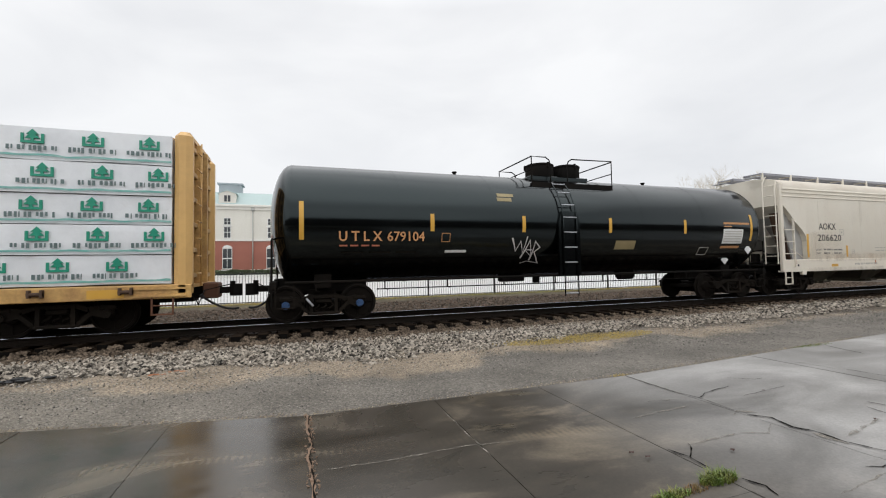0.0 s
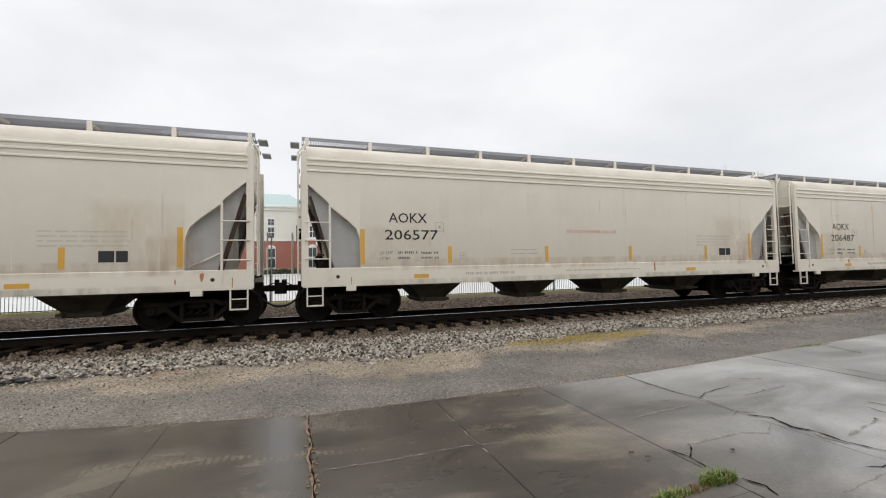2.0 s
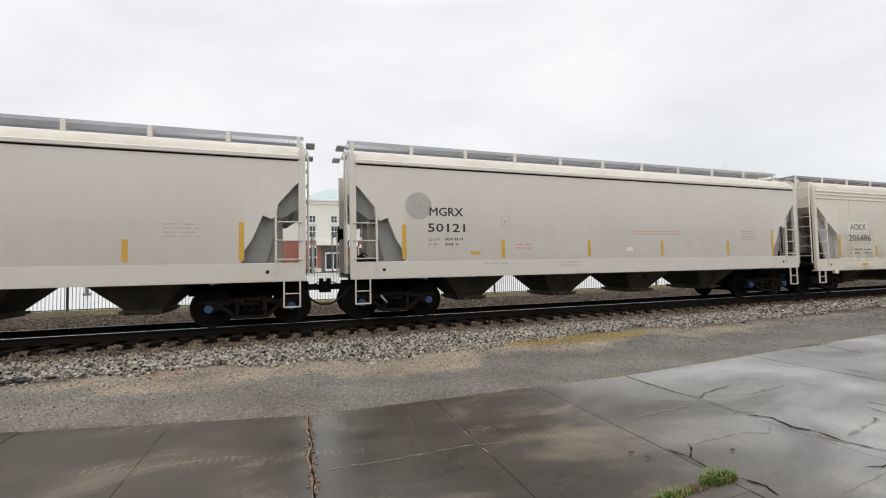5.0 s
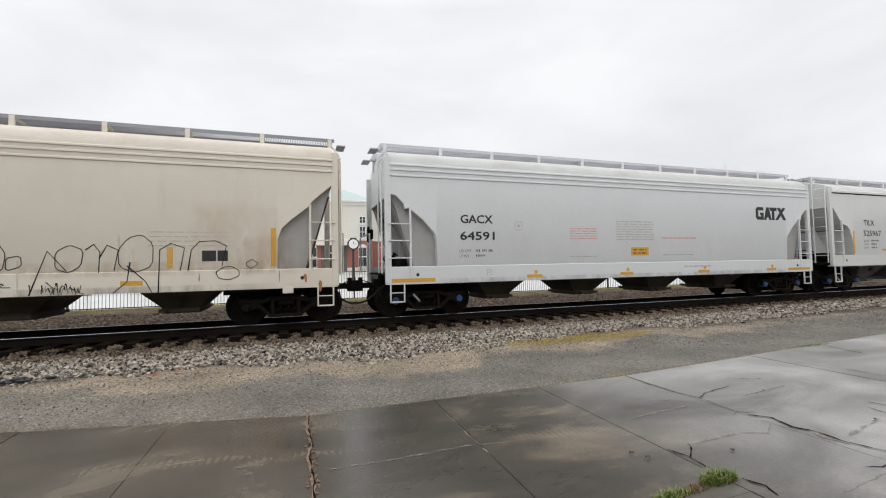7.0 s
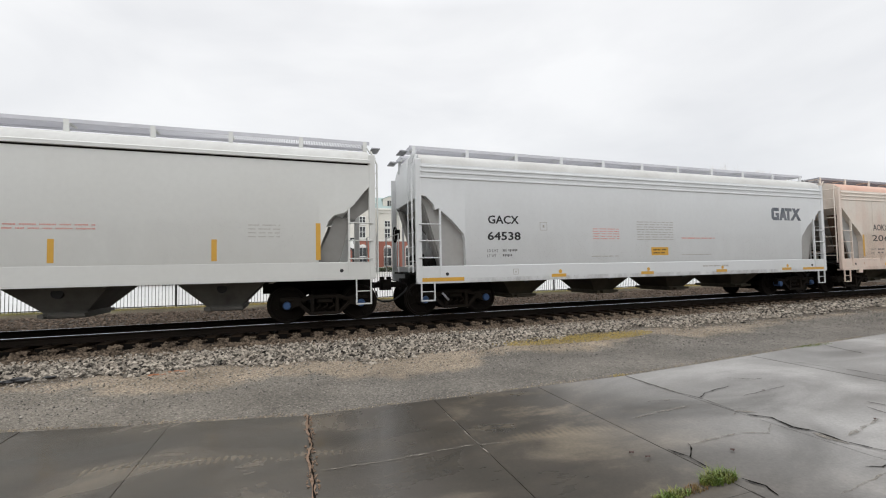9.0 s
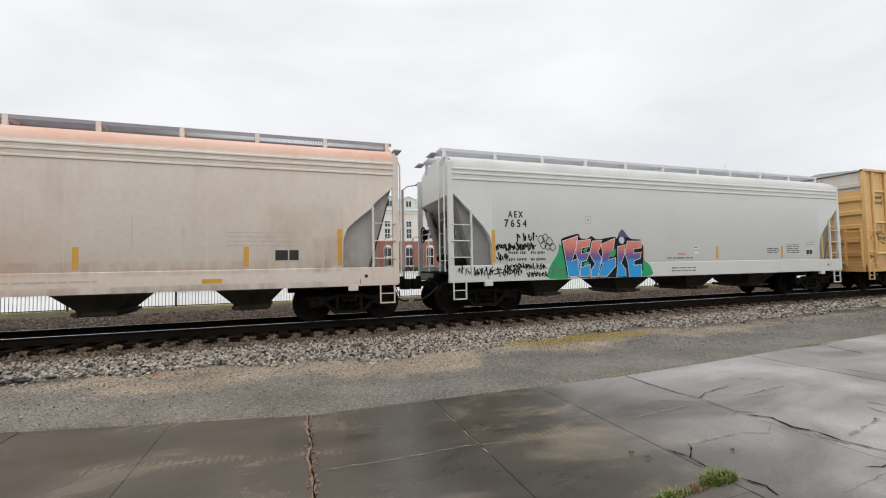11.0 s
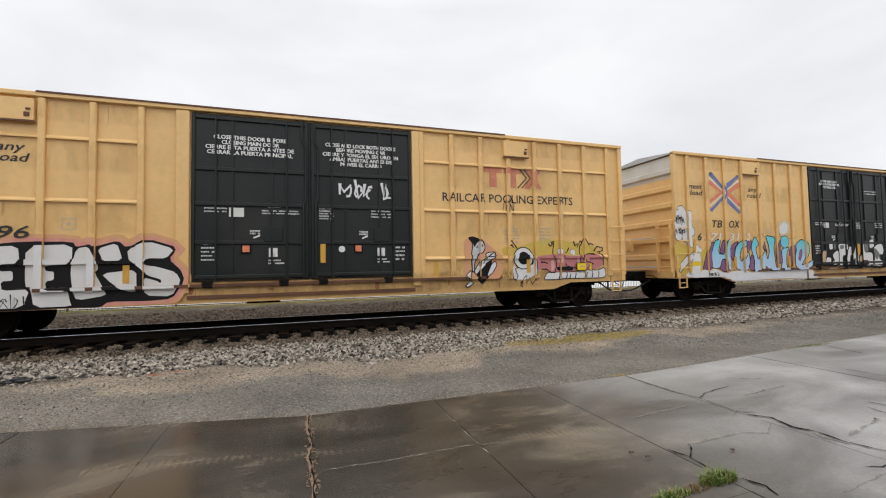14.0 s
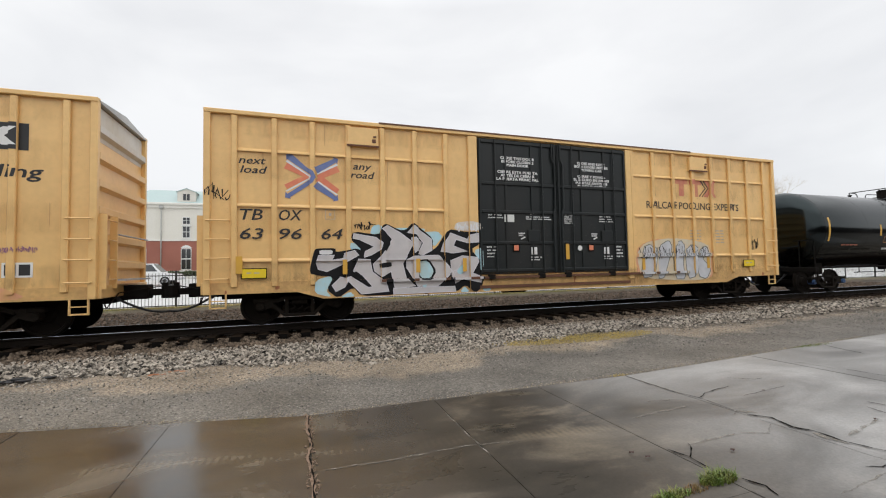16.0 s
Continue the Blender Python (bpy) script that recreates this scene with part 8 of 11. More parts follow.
    paint(b3, TAGWHITE, 5, [(12.01, 1.62), (12.17, 1.69), (12.29, 1.51), (12.15, 0.99), (11.96, 1.05), (12.13, 1.32)])
    paint(b3, TAGWHITE, 5, [(12.37, 0.98), (12.89, 1.19), (12.82, 0.91)])
    paint(b3, TAGWHITE, 5, [(13.31, 1.37), (13.56, 1.30), (13.57, 1.50)])
    paint(b3, TAGWHITE, 5, [(13.89, 0.94), (14.26, 1.39), (14.38, 0.87)])
    paint(b3, TAGWHITE, 5, [(15.61, 0.91), (15.85, 1.02), (15.95, 0.81)])
    paint(b3, TAGPINK, 5, [(14.44, 0.82), (14.73, 0.81), (14.65, 0.64), (14.44, 0.68)])
    paint(b3, TAGPINK, 5, [(13.54, 0.70), (13.89, 0.81), (13.88, 0.69)])
    paint(b3, AMBER, 6, [(12.36, 1.57), (12.50, 1.56), (12.48, 1.15), (12.34, 1.15)])
    paint(b3, AMBER, 6, [(15.84, 1.62), (16.01, 1.62), (15.98, 1.08), (15.81, 1.08)])
    paint(b3, PINKHAZE, 1, [(16.59, 1.07), (17.18, 1.10), (17.57, 0.86), (16.68, 0.80)])
    stroke(b3, TAGSLATE, 2, 0.020, [(11.89, 2.27), (12.08, 2.45), (12.27, 2.42), (12.34, 2.28), (11.89, 2.27)])
    scrawl(b3, TAGSLATE, 3, 16.33, 16.75, 1.46, 1.91, 14, 0.012)
    scrawl(b3, TAGPLUM, 3, 17.00, 17.69, 1.77, 1.90, 15, 0.012)


def graffiti_grey(b4):
    paint(b4, TAGCYAN, 1, [(3.25, 1.98), (3.41, 1.98), (3.69, 1.81), (3.38, 1.76), (3.24, 1.83)])
    paint(b4, TAGCYAN, 1, [(3.74, 2.19), (3.81, 2.41), (4.00, 2.46), (4.12, 2.22)])
    paint(b4, TAGCYAN, 1, [(4.44, 2.27), (4.69, 2.38), (4.74, 2.17)])
    paint(b4, TAGCYAN, 1, [(5.15, 2.27), (5.57, 2.29), (5.70, 2.13), (5.43, 1.85)])
    paint(b4, TAGCYAN, 1, [(2.39, 0.75), (2.41, 1.07), (2.88, 1.20), (2.76, 0.92), (2.66, 0.81), (2.80, 0.64)])
    paint(b4, TAGCYAN, 1, [(6.57, 1.77), (6.85, 1.86), (6.85, 1.25), (6.64, 1.20)])
    paint(b4, TAGCYAN, 1, [(6.84, 0.79), (7.09, 0.78), (7.08, 0.65), (6.85, 0.65)])
    paint(b4, TAGCYAN, 1, [(3.86, 2.36), (5.20, 2.38), (5.20, 2.23), (3.86, 2.17)])
    paint(b4, TAGBLACK, 2, [(2.26, 1.24), (2.38, 1.78), (2.44, 1.84), (2.89, 1.85), (2.90, 1.75), (3.24, 1.80), (3.38, 1.84), (3.54, 1.79), (3.25, 2.08), (3.33, 2.27), (3.98, 2.18), (4.05, 2.41), (4.17, 2.48), (4.52, 2.31), (4.68, 2.32), (4.87, 2.51), (5.04, 2.40), (5.43, 2.10), (5.40, 1.78), (5.55, 1.89), (5.85, 2.36), (6.39, 2.28), (6.75, 2.29), (6.76, 1.95), (6.48, 1.80), (6.77, 1.46), (6.72, 1.15), (6.90, 1.04), (6.80, 0.76), (6.59, 0.61), (6.32, 0.84), (6.06, 0.65), (5.31, 0.87), (5.21, 0.44), (5.15, 0.74), (4.32, 0.64), (3.49, 0.65), (3.32, 0.88), (2.94, 0.61), (2.67, 0.83), (2.84, 1.14), (2.48, 1.18)])
    angular(b4, TAGSTONE, TAGPALE, 4, 0.018, [(2.48, 1.33), (2.43, 1.50), (2.49, 1.67), (2.86, 1.67), (2.80, 1.55), (3.08, 1.59), (3.11, 1.72), (3.36, 1.79), (3.46, 1.67), (3.20, 1.53), (3.01, 1.42), (2.68, 1.27)])
    angular(b4, TAGSTONE, TAGPALE, 4, 0.018, [(2.80, 0.93), (3.01, 1.13), (3.20, 1.08), (3.11, 0.88), (2.89, 0.78)])
    angular(b4, TAGSTONE, TAGPALE, 4, 0.018, [(3.45, 1.57), (3.74, 1.55), (3.80, 1.24), (4.14, 0.97), (4.21, 0.74), (3.52, 0.69), (3.34, 0.88), (3.11, 1.10), (3.25, 1.14), (3.69, 0.85), (3.79, 0.87), (3.54, 1.17), (3.32, 1.27)])
    angular(b4, TAGSTONE, TAGPALE, 4, 0.018, [(3.34, 2.21), (3.90, 2.12), (4.07, 1.98), (4.02, 1.81), (3.78, 1.67), (3.59, 1.61), (3.62, 1.76), (3.85, 1.88), (3.48, 2.06), (3.32, 2.09)])
    angular(b4, TAGSTONE, TAGPALE, 4, 0.018, [(3.85, 1.26), (3.82, 1.44), (4.04, 1.66), (4.32, 2.07), (4.17, 2.24), (4.05, 2.34), (4.20, 2.43), (4.54, 2.24), (4.89, 1.98), (4.74, 1.71), (4.59, 1.44), (4.68, 1.05), (4.92, 0.85), (4.37, 0.80), (4.28, 1.24), (4.04, 1.12)])
    angular(b4, TAGSTONE, TAGPALE, 4, 0.018, [(4.73, 2.25), (4.90, 2.44), (5.06, 2.31), (5.38, 2.08), (5.39, 1.78), (5.14, 1.66), (5.00, 1.69), (5.15, 1.98), (4.95, 2.21)])
    angular(b4, TAGSTONE, TAGPALE, 4, 0.018, [(4.83, 2.11), (4.94, 2.13), (5.10, 1.98), (5.01, 1.79), (4.90, 1.72)])
    angular(b4, TAGSTONE, TAGPALE, 4, 0.018, [(4.69, 1.54), (4.88, 1.63), (5.56, 1.65), (5.96, 1.22), (5.59, 0.87), (5.49, 0.81), (4.98, 0.84), (4.87, 1.04), (4.69, 1.33)])
    angular(b4, TAGSTONE, TAGPALE, 4, 0.018, [(5.64, 1.75), (5.72, 1.98), (5.92, 2.25), (6.41, 2.08), (6.48, 2.20), (6.72, 2.24), (6.72, 2.00), (6.43, 1.98), (6.08, 2.07), (6.00, 1.90), (6.41, 1.75), (5.99, 1.70)])
    angular(b4, TAGSTONE, TAGPALE, 4, 0.018, [(5.91, 1.50), (6.26, 1.63), (6.67, 1.58), (6.71, 1.46), (6.52, 1.15), (6.82, 1.04), (6.79, 0.89), (6.24, 1.00), (6.03, 0.89), (5.98, 1.21), (6.35, 1.36), (6.25, 1.49), (6.10, 1.26), (5.95, 1.02)])
    angular(b4, TAGSTONE, TAGPALE, 4, 0.018, [(4.33, 0.81), (6.01, 0.81), (6.04, 0.67), (4.33, 0.66)])
    paint(b4, TAGWHITE, 5, [(2.51, 1.80), (2.83, 1.80), (2.81, 1.69), (2.51, 1.69)])
    paint(b4, TAGBLACK, 6, [(3.97, 1.45), (4.28, 1.49), (4.31, 1.37), (3.99, 1.33)])
    paint(b4, TAGBLACK, 6, [(4.15, 2.12), (4.29, 1.98), (4.15, 1.74), (4.07, 1.88)])
    paint(b4, TAGBLACK, 6, [(4.96, 1.53), (5.30, 1.55), (5.51, 1.23), (5.36, 0.99), (5.02, 1.01)])
    paint(b4, TAGBLACK, 6, [(3.38, 1.27), (3.51, 1.18), (3.47, 1.13), (3.34, 1.22)])
    paint(b4, TAGCYAN, 7, [(5.00, 1.49), (5.27, 1.51), (5.44, 1.23), (5.33, 1.04), (5.05, 1.05)])
    paint(b4, TAGCYAN, 7, [(6.07, 1.20), (6.24, 1.40), (6.42, 1.31), (6.19, 1.10)])
    paint(b4, TAGCYAN, 7, [(6.15, 0.65), (6.29, 0.81), (6.44, 0.64)])
    paint(b4, TAGCYAN, 7, [(2.98, 0.63), (3.23, 0.77), (3.36, 0.64)])
    paint(b4, TAGCYAN, 7, [(5.09, 0.86), (5.24, 0.89), (5.18, 0.78)])
    paint(b4, WHITEHAZE, 2, [(6.02, 2.34), (6.10, 2.54), (6.50, 2.58), (6.80, 2.52), (6.86, 2.36), (6.45, 2.31)])
    scrawl(b4, TAGWHITE, 3, 6.12, 6.75, 2.29, 2.51, 21, 0.030)
    scrawl(b4, TAGBLACK, 3, 3.38, 3.85, 2.30, 2.50, 22, 0.020)
    paint(b4, BONEHAZE, 2, [(12.23, 1.63), (12.57, 1.99), (13.41, 2.13), (14.28, 2.12), (15.31, 1.95), (15.45, 1.60), (15.37, 0.77), (14.45, 0.71), (12.39, 0.85)])
    paint(b4, PINKHAZE, 1, [(12.10, 1.40), (12.33, 1.90), (13.05, 2.13), (13.41, 2.09), (12.28, 0.94)])
    paint(b4, PINKHAZE, 1, [(15.04, 1.95), (15.50, 1.75), (15.48, 0.86), (15.10, 0.72)])
    letter(b4, TAGGREY, TAGSLATE, 4, 0.025, [(12.39, 0.85), (12.50, 1.84), (12.80, 1.95), (13.05, 1.74), (12.87, 0.91)])
    letter(b4, TAGGREY, TAGSLATE, 4, 0.025, [(13.04, 0.81), (13.16, 1.88), (13.59, 2.09), (13.73, 1.83), (13.34, 0.85)])
    letter(b4, TAGGREY, TAGSLATE, 4, 0.025, [(13.77, 0.79), (13.76, 1.83), (14.09, 2.09), (14.29, 1.88), (14.17, 1.35), (14.23, 0.78)])
    letter(b4, TAGGREY, TAGSLATE, 4, 0.025, [(14.28, 1.73), (14.59, 1.95), (14.86, 1.73), (14.72, 0.86), (14.33, 0.78)])
    letter(b4, TAGGREY, TAGSLATE, 4, 0.025, [(14.90, 1.73), (15.24, 1.90), (15.38, 1.58), (15.01, 1.46), (15.42, 1.14), (15.17, 0.75), (14.78, 0.86)])
    scrawl(b4, TAGBLACK, 6, 12.33, 15.34, 1.45, 1.90, 23, 0.015)


def graffiti_gradient(aex):
    paint(aex, TAGGREEN, 1, [(2.93, 0.93), (3.10, 1.30), (3.39, 1.68), (3.45, 2.01), (3.87, 1.28), (3.87, 0.91)])
    paint(aex, TAGGREEN, 1, [(6.27, 1.95), (6.48, 1.85), (6.55, 1.44), (6.82, 1.28), (6.96, 0.94), (6.26, 0.90)])
    paint(aex, TAGBLACK, 2, [(3.49, 2.03), (3.54, 2.12), (4.14, 2.27), (4.17, 2.11), (4.46, 2.10), (4.58, 2.20), (4.77, 2.07), (5.47, 2.18), (5.54, 2.10), (5.74, 2.45), (6.02, 2.10), (6.57, 2.08), (6.51, 0.90), (3.68, 0.93), (3.59, 1.51)])
    angular(aex, TAGFADE, TAGWHITE, 4, 0.018, [(3.55, 2.03), (4.10, 2.19), (4.00, 1.77), (3.85, 1.43), (4.06, 1.51), (4.12, 0.98), (3.72, 0.97), (3.64, 1.51)])
    angular(aex, TAGFADE, TAGWHITE, 4, 0.018, [(4.04, 2.03), (4.56, 2.09), (4.49, 1.86), (4.23, 1.83), (4.19, 1.64), (4.49, 1.70), (4.39, 1.45), (4.20, 1.41), (4.19, 1.24), (4.51, 1.33), (4.49, 0.97), (4.15, 0.96), (4.13, 1.37), (4.00, 1.64)])
    angular(aex, TAGFADE, TAGWHITE, 4, 0.018, [(4.60, 2.03), (4.96, 2.06), (4.89, 1.83), (4.80, 1.70), (4.95, 1.49), (4.86, 1.23), (4.77, 0.96), (4.52, 0.94), (4.55, 1.17), (4.69, 1.33), (4.50, 1.63)])
    angular(aex, TAGFADE, TAGWHITE, 4, 0.018, [(4.93, 1.93), (5.47, 2.13), (5.40, 1.83), (5.18, 1.44), (5.46, 1.52), (5.46, 1.26), (5.11, 0.95), (4.79, 0.96), (4.99, 1.36), (4.86, 1.33), (4.98, 1.63)])
    angular(aex, TAGFADE, TAGWHITE, 4, 0.018, [(5.55, 1.86), (5.85, 1.92), (5.81, 1.62), (5.67, 1.35), (5.84, 1.14), (5.84, 0.93), (5.47, 0.92), (5.54, 1.35)])
    angular(aex, TAGFADE, TAGWHITE, 4, 0.018, [(5.93, 2.03), (6.52, 2.04), (6.47, 1.82), (6.18, 1.79), (6.17, 1.65), (6.47, 1.68), (6.43, 1.49), (6.18, 1.41), (6.17, 1.27), (6.47, 1.30), (6.44, 0.91), (5.96, 0.90), (5.93, 1.34), (5.83, 1.62)])
    paint(aex, TAGGREEN, 6, [(4.27, 1.79), (4.45, 1.83), (4.39, 1.71), (4.27, 1.69)])
    paint(aex, TAGGREEN, 6, [(4.27, 1.37), (4.45, 1.42), (4.48, 1.33), (4.27, 1.27)])
    paint(aex, TAGGREEN, 6, [(5.22, 1.62), (5.47, 1.83), (5.46, 1.59), (5.31, 1.52)])
    paint(aex, VIOLETTAG, 8, [(5.54, 2.18), (5.74, 2.43), (6.00, 2.14)])
    disc(aex, TAGGREY, TAGBLACK, 9, 5.71, 2.06, 0.11)
    scrawl(aex, TAGBLACK, 3, 1.40, 2.62, 1.76, 1.98, 31, 0.036)
    scrawl(aex, TAGBLACK, 3, 2.05, 2.69, 2.02, 2.26, 32, 0.034)
    scrawl(aex, TAGBLACK, 3, 1.40, 1.74, 1.46, 1.70, 33, 0.032)
    stroke(aex, TAGBLACK, 3, 0.020, [(2.94, 2.08), (2.82, 2.22), (2.69, 2.08), (2.82, 1.93)])
    stroke(aex, TAGBLACK, 3, 0.020, [(3.08, 2.13), (2.97, 2.26), (2.85, 2.13), (2.97, 2.00)])
    stroke(aex, TAGBLACK, 3, 0.020, [(3.22, 2.01), (3.10, 2.16), (2.97, 2.01), (3.10, 1.87)])
    stroke(aex, TAGBLACK, 3, 0.020, [(3.01, 1.91), (2.89, 2.04), (2.78, 1.91), (2.89, 1.78)])
    stroke(aex, TAGBLACK, 3, 0.020, [(3.14, 1.87), (3.04, 1.99), (2.93, 1.87), (3.04, 1.75)])
    stroke(aex, TAGBLACK, 3, 0.020, [(3.33, 1.85), (3.21, 1.98), (3.10, 1.85), (3.21, 1.72)])
    scrawl(aex, TAGBLACK, 3, 0.19, 0.60, 1.10, 1.36, 34, 0.022)
    scrawl(aex, TAGBLACK, 3, 0.67, 0.97, 1.04, 1.28, 35, 0.025)
    scrawl(aex, TAGBLACK, 3, 0.99, 2.25, 1.02, 1.31, 36, 0.030)
    scrawl(aex, TAGBLACK, 3, 2.32, 2.99, 0.99, 1.14, 37, 0.026)
    scrawl(aex, TAGBLACK, 3, 2.30, 2.99, 1.20, 1.38, 40, 0.026)
    scrawl(aex, TAGBLACK, 3, 1.70, 2.40, 1.22, 1.40, 38, 0.026)
    scrawl(aex, TAGSLATE, 3, 3.16, 3.57, 0.99, 1.29, 39, 0.020)
    paint(aex, REDINK, 2, [(8.02, 1.63), (8.34, 1.63), (8.34, 1.58), (8.01, 1.58)])


def graffiti_outline(graf):
    stroke(graf, TAGBLACK, 2, 0.016, [(4.64, 1.33), (4.54, 1.50), (4.57, 2.07), (5.02, 2.02), (4.88, 1.58), (5.06, 1.54), (5.16, 1.32), (5.34, 1.58), (5.41, 0.94), (5.10, 0.95), (4.85, 1.27)])
    stroke(graf, TAGBLACK, 2, 0.016, [(5.43, 2.08), (5.95, 2.04), (5.82, 1.70), (6.08, 1.51), (5.78, 1.23), (5.69, 1.30), (5.75, 1.53), (5.62, 1.64), (5.59, 1.50), (5.72, 1.23), (5.66, 0.94), (5.44, 0.94), (5.39, 1.57)])
    stroke(graf, TAGBLACK, 2, 0.016, [(5.95, 2.07), (6.62, 2.08), (6.47, 1.63), (6.34, 1.45), (6.31, 0.93), (6.17, 0.90), (6.14, 1.27), (5.98, 1.49)])
    stroke(graf, TAGBLACK, 2, 0.016, [(6.61, 2.06), (6.78, 2.10), (6.85, 1.99), (6.78, 1.33), (6.85, 0.92), (6.47, 0.93), (6.51, 1.55)])
    stroke(graf, TAGBLACK, 2, 0.016, [(6.85, 1.95), (6.99, 2.07), (7.18, 2.03), (7.27, 1.84), (7.16, 1.55), (7.39, 1.25), (7.38, 0.99), (7.23, 0.88), (6.91, 0.91)])
    stroke(graf, TAGBLACK, 2, 0.016, [(7.30, 1.69), (7.37, 1.90), (7.55, 1.99), (7.74, 1.90), (7.82, 1.69), (7.74, 1.48), (7.55, 1.41), (7.37, 1.48)])
    stroke(graf, TAGBLACK, 2, 0.016, [(7.92, 1.60), (7.96, 1.88), (8.22, 2.00), (8.52, 1.98), (8.77, 1.83), (8.73, 1.66), (8.21, 1.53), (8.17, 1.38), (8.30, 1.15), (8.13, 1.06), (7.91, 1.26), (7.68, 1.19), (7.84, 1.46)])
    stroke(graf, TAGBLACK, 2, 0.016, [(8.68, 2.00), (9.08, 1.96), (9.16, 1.44), (8.75, 1.43), (8.79, 1.76)])
    stroke(graf, TAGBLACK, 2, 0.016, [(9.10, 1.43), (9.23, 1.91), (9.43, 2.01), (9.57, 1.91), (9.34, 1.42)])
    stroke(graf, TAGBLACK, 2, 0.016, [(9.56, 1.50), (9.59, 1.87), (9.84, 2.02), (10.09, 1.95), (10.21, 1.75), (10.16, 1.41), (9.87, 1.37)])
    stroke(graf, TAGBLACK, 2, 0.016, [(10.99, 1.44), (10.99, 1.78), (11.22, 1.93), (11.46, 1.82), (11.42, 1.49), (11.21, 1.35)])
    stroke(graf, TAGBLACK, 2, 0.016, [(12.05, 1.82), (12.24, 2.08), (12.48, 2.15), (12.69, 1.95), (12.68, 1.47), (12.36, 1.33), (12.08, 1.46)])
    stroke(graf, TAGBLACK, 2, 0.016, [(13.89, 1.30), (14.02, 1.41), (14.18, 1.45), (14.36, 1.36), (14.38, 1.22), (14.17, 1.13), (13.96, 1.17)])
    stroke(graf, TAGBLACK, 2, 0.016, [(14.50, 1.49), (14.63, 1.60), (14.78, 1.49), (14.62, 1.37)])
    stroke(graf, TAGBLACK, 2, 0.016, [(10.21, 1.67), (10.44, 1.71), (10.46, 1.50), (10.21, 1.41)])
    stroke(graf, TAGBLACK, 2, 0.016, [(5.02, 2.00), (5.40, 1.97), (5.37, 1.57), (5.19, 1.52), (5.06, 1.57)], False)
    stroke(graf, TAGBLACK, 2, 0.016, [(10.58, 0.91), (10.86, 1.80), (11.18, 1.39)], False)
    stroke(graf, TAGBLACK, 2, 0.016, [(11.49, 1.82), (11.63, 1.94), (11.74, 1.78), (11.72, 1.34)], False)
    stroke(graf, TAGBLACK, 2, 0.016, [(11.73, 1.65), (11.86, 1.92), (12.06, 1.82), (11.99, 1.38)], False)
    stroke(graf, TAGBLACK, 2, 0.016, [(12.22, 1.48), (12.55, 1.15), (12.68, 0.89)], False)
    stroke(graf, TAGBLACK, 2, 0.016, [(12.79, 0.89), (12.81, 1.82), (13.02, 1.96), (13.28, 1.86), (13.20, 1.36)], False)
    stroke(graf, TAGBLACK, 2, 0.016, [(13.35, 1.36), (13.41, 1.82), (13.57, 2.00), (13.88, 2.02), (14.11, 1.91), (14.02, 1.44)], False)
    stroke(graf, TAGBLACK, 2, 0.016, [(8.79, 1.41), (8.86, 0.89), (9.07, 0.92), (9.02, 1.21)], False)
    stroke(graf, TAGBLACK, 2, 0.016, [(9.30, 1.28), (9.37, 0.95), (9.55, 1.20), (9.76, 0.98)], False)
    stroke(graf, TAGBLACK, 2, 0.016, [(12.27, 1.56), (12.22, 1.14), (11.97, 0.91)], False)
    stroke(graf, TAGBLACK, 2, 0.016, [(8.21, 1.61), (8.63, 1.56), (8.59, 1.46), (8.21, 1.49)], False)
    stroke(graf, TAGBLACK, 2, 0.016, [(7.58, 0.91), (8.74, 0.92)], False)
    stroke(graf, TAGBLACK, 2, 0.016, [(5.15, 1.92), (5.15, 2.02)], False)
    scrawl(graf, TAGBLACK, 3, 7.34, 7.78, 1.55, 1.85, 41, 0.016)
    scrawl(graf, TAGBLACK, 3, 10.59, 11.44, 0.89, 1.14, 42, 0.014)
    scrawl(graf, TAGBLACK, 3, 8.74, 9.29, 0.90, 1.21, 43, 0.018)
    scrawl(graf, TAGBLACK, 3, 9.70, 10.24, 0.91, 1.27, 44, 0.018)
    scrawl(graf, TAGBLACK, 3, 8.18, 8.63, 1.45, 1.78, 45, 0.016)


def small_tags(tank, b1, b2, b4):
    scrawl(b2, TAGBLACK, 3, 0.09, 0.71, 2.66, 3.25, 748, 0.02)
    scrawl(b2, TAGBLACK, 3, 0.28, 0.56, 3.37, 3.56, 760, 0.02)
    scrawl(b4, TAGBLACK, 3, 0.02, 0.56, 2.90, 3.36, 348, 0.02)
    scrawl(b4, TAGBLACK, 3, 17.37, 17.76, 1.68, 2.18, 1330, 0.02)
    paint(b1, TAGBLACK, 7, [(3.24, 2.00), (3.87, 2.00), (3.87, 2.40), (3.24, 2.40)], "dark number patch")
    lettering("60", 3.35, 2.10, 0.2, WHITEINK, b1, -1.56, width=0.38, bold=0.03)
    stroke(tank, TAGSTONE, 3, 0.035, [(6.34, 2.11), (6.50, 1.75), (6.62, 2.02), (6.74, 1.70), (6.82, 2.16)], False)
    stroke(tank, TAGSTONE, 3, 0.035, [(6.72, 1.55), (6.92, 2.05), (7.05, 1.60), (6.80, 1.78), (7.02, 1.78)], False)
    stroke(tank, TAGSTONE, 3, 0.035, [(7.04, 1.48), (7.10, 2.02), (7.28, 1.85), (7.12, 1.72), (7.35, 1.42)], False)
    stroke(tank, TAGSTONE, 3, 0.02, [(6.78, 1.40), (6.98, 1.46), (7.40, 1.40)], False)


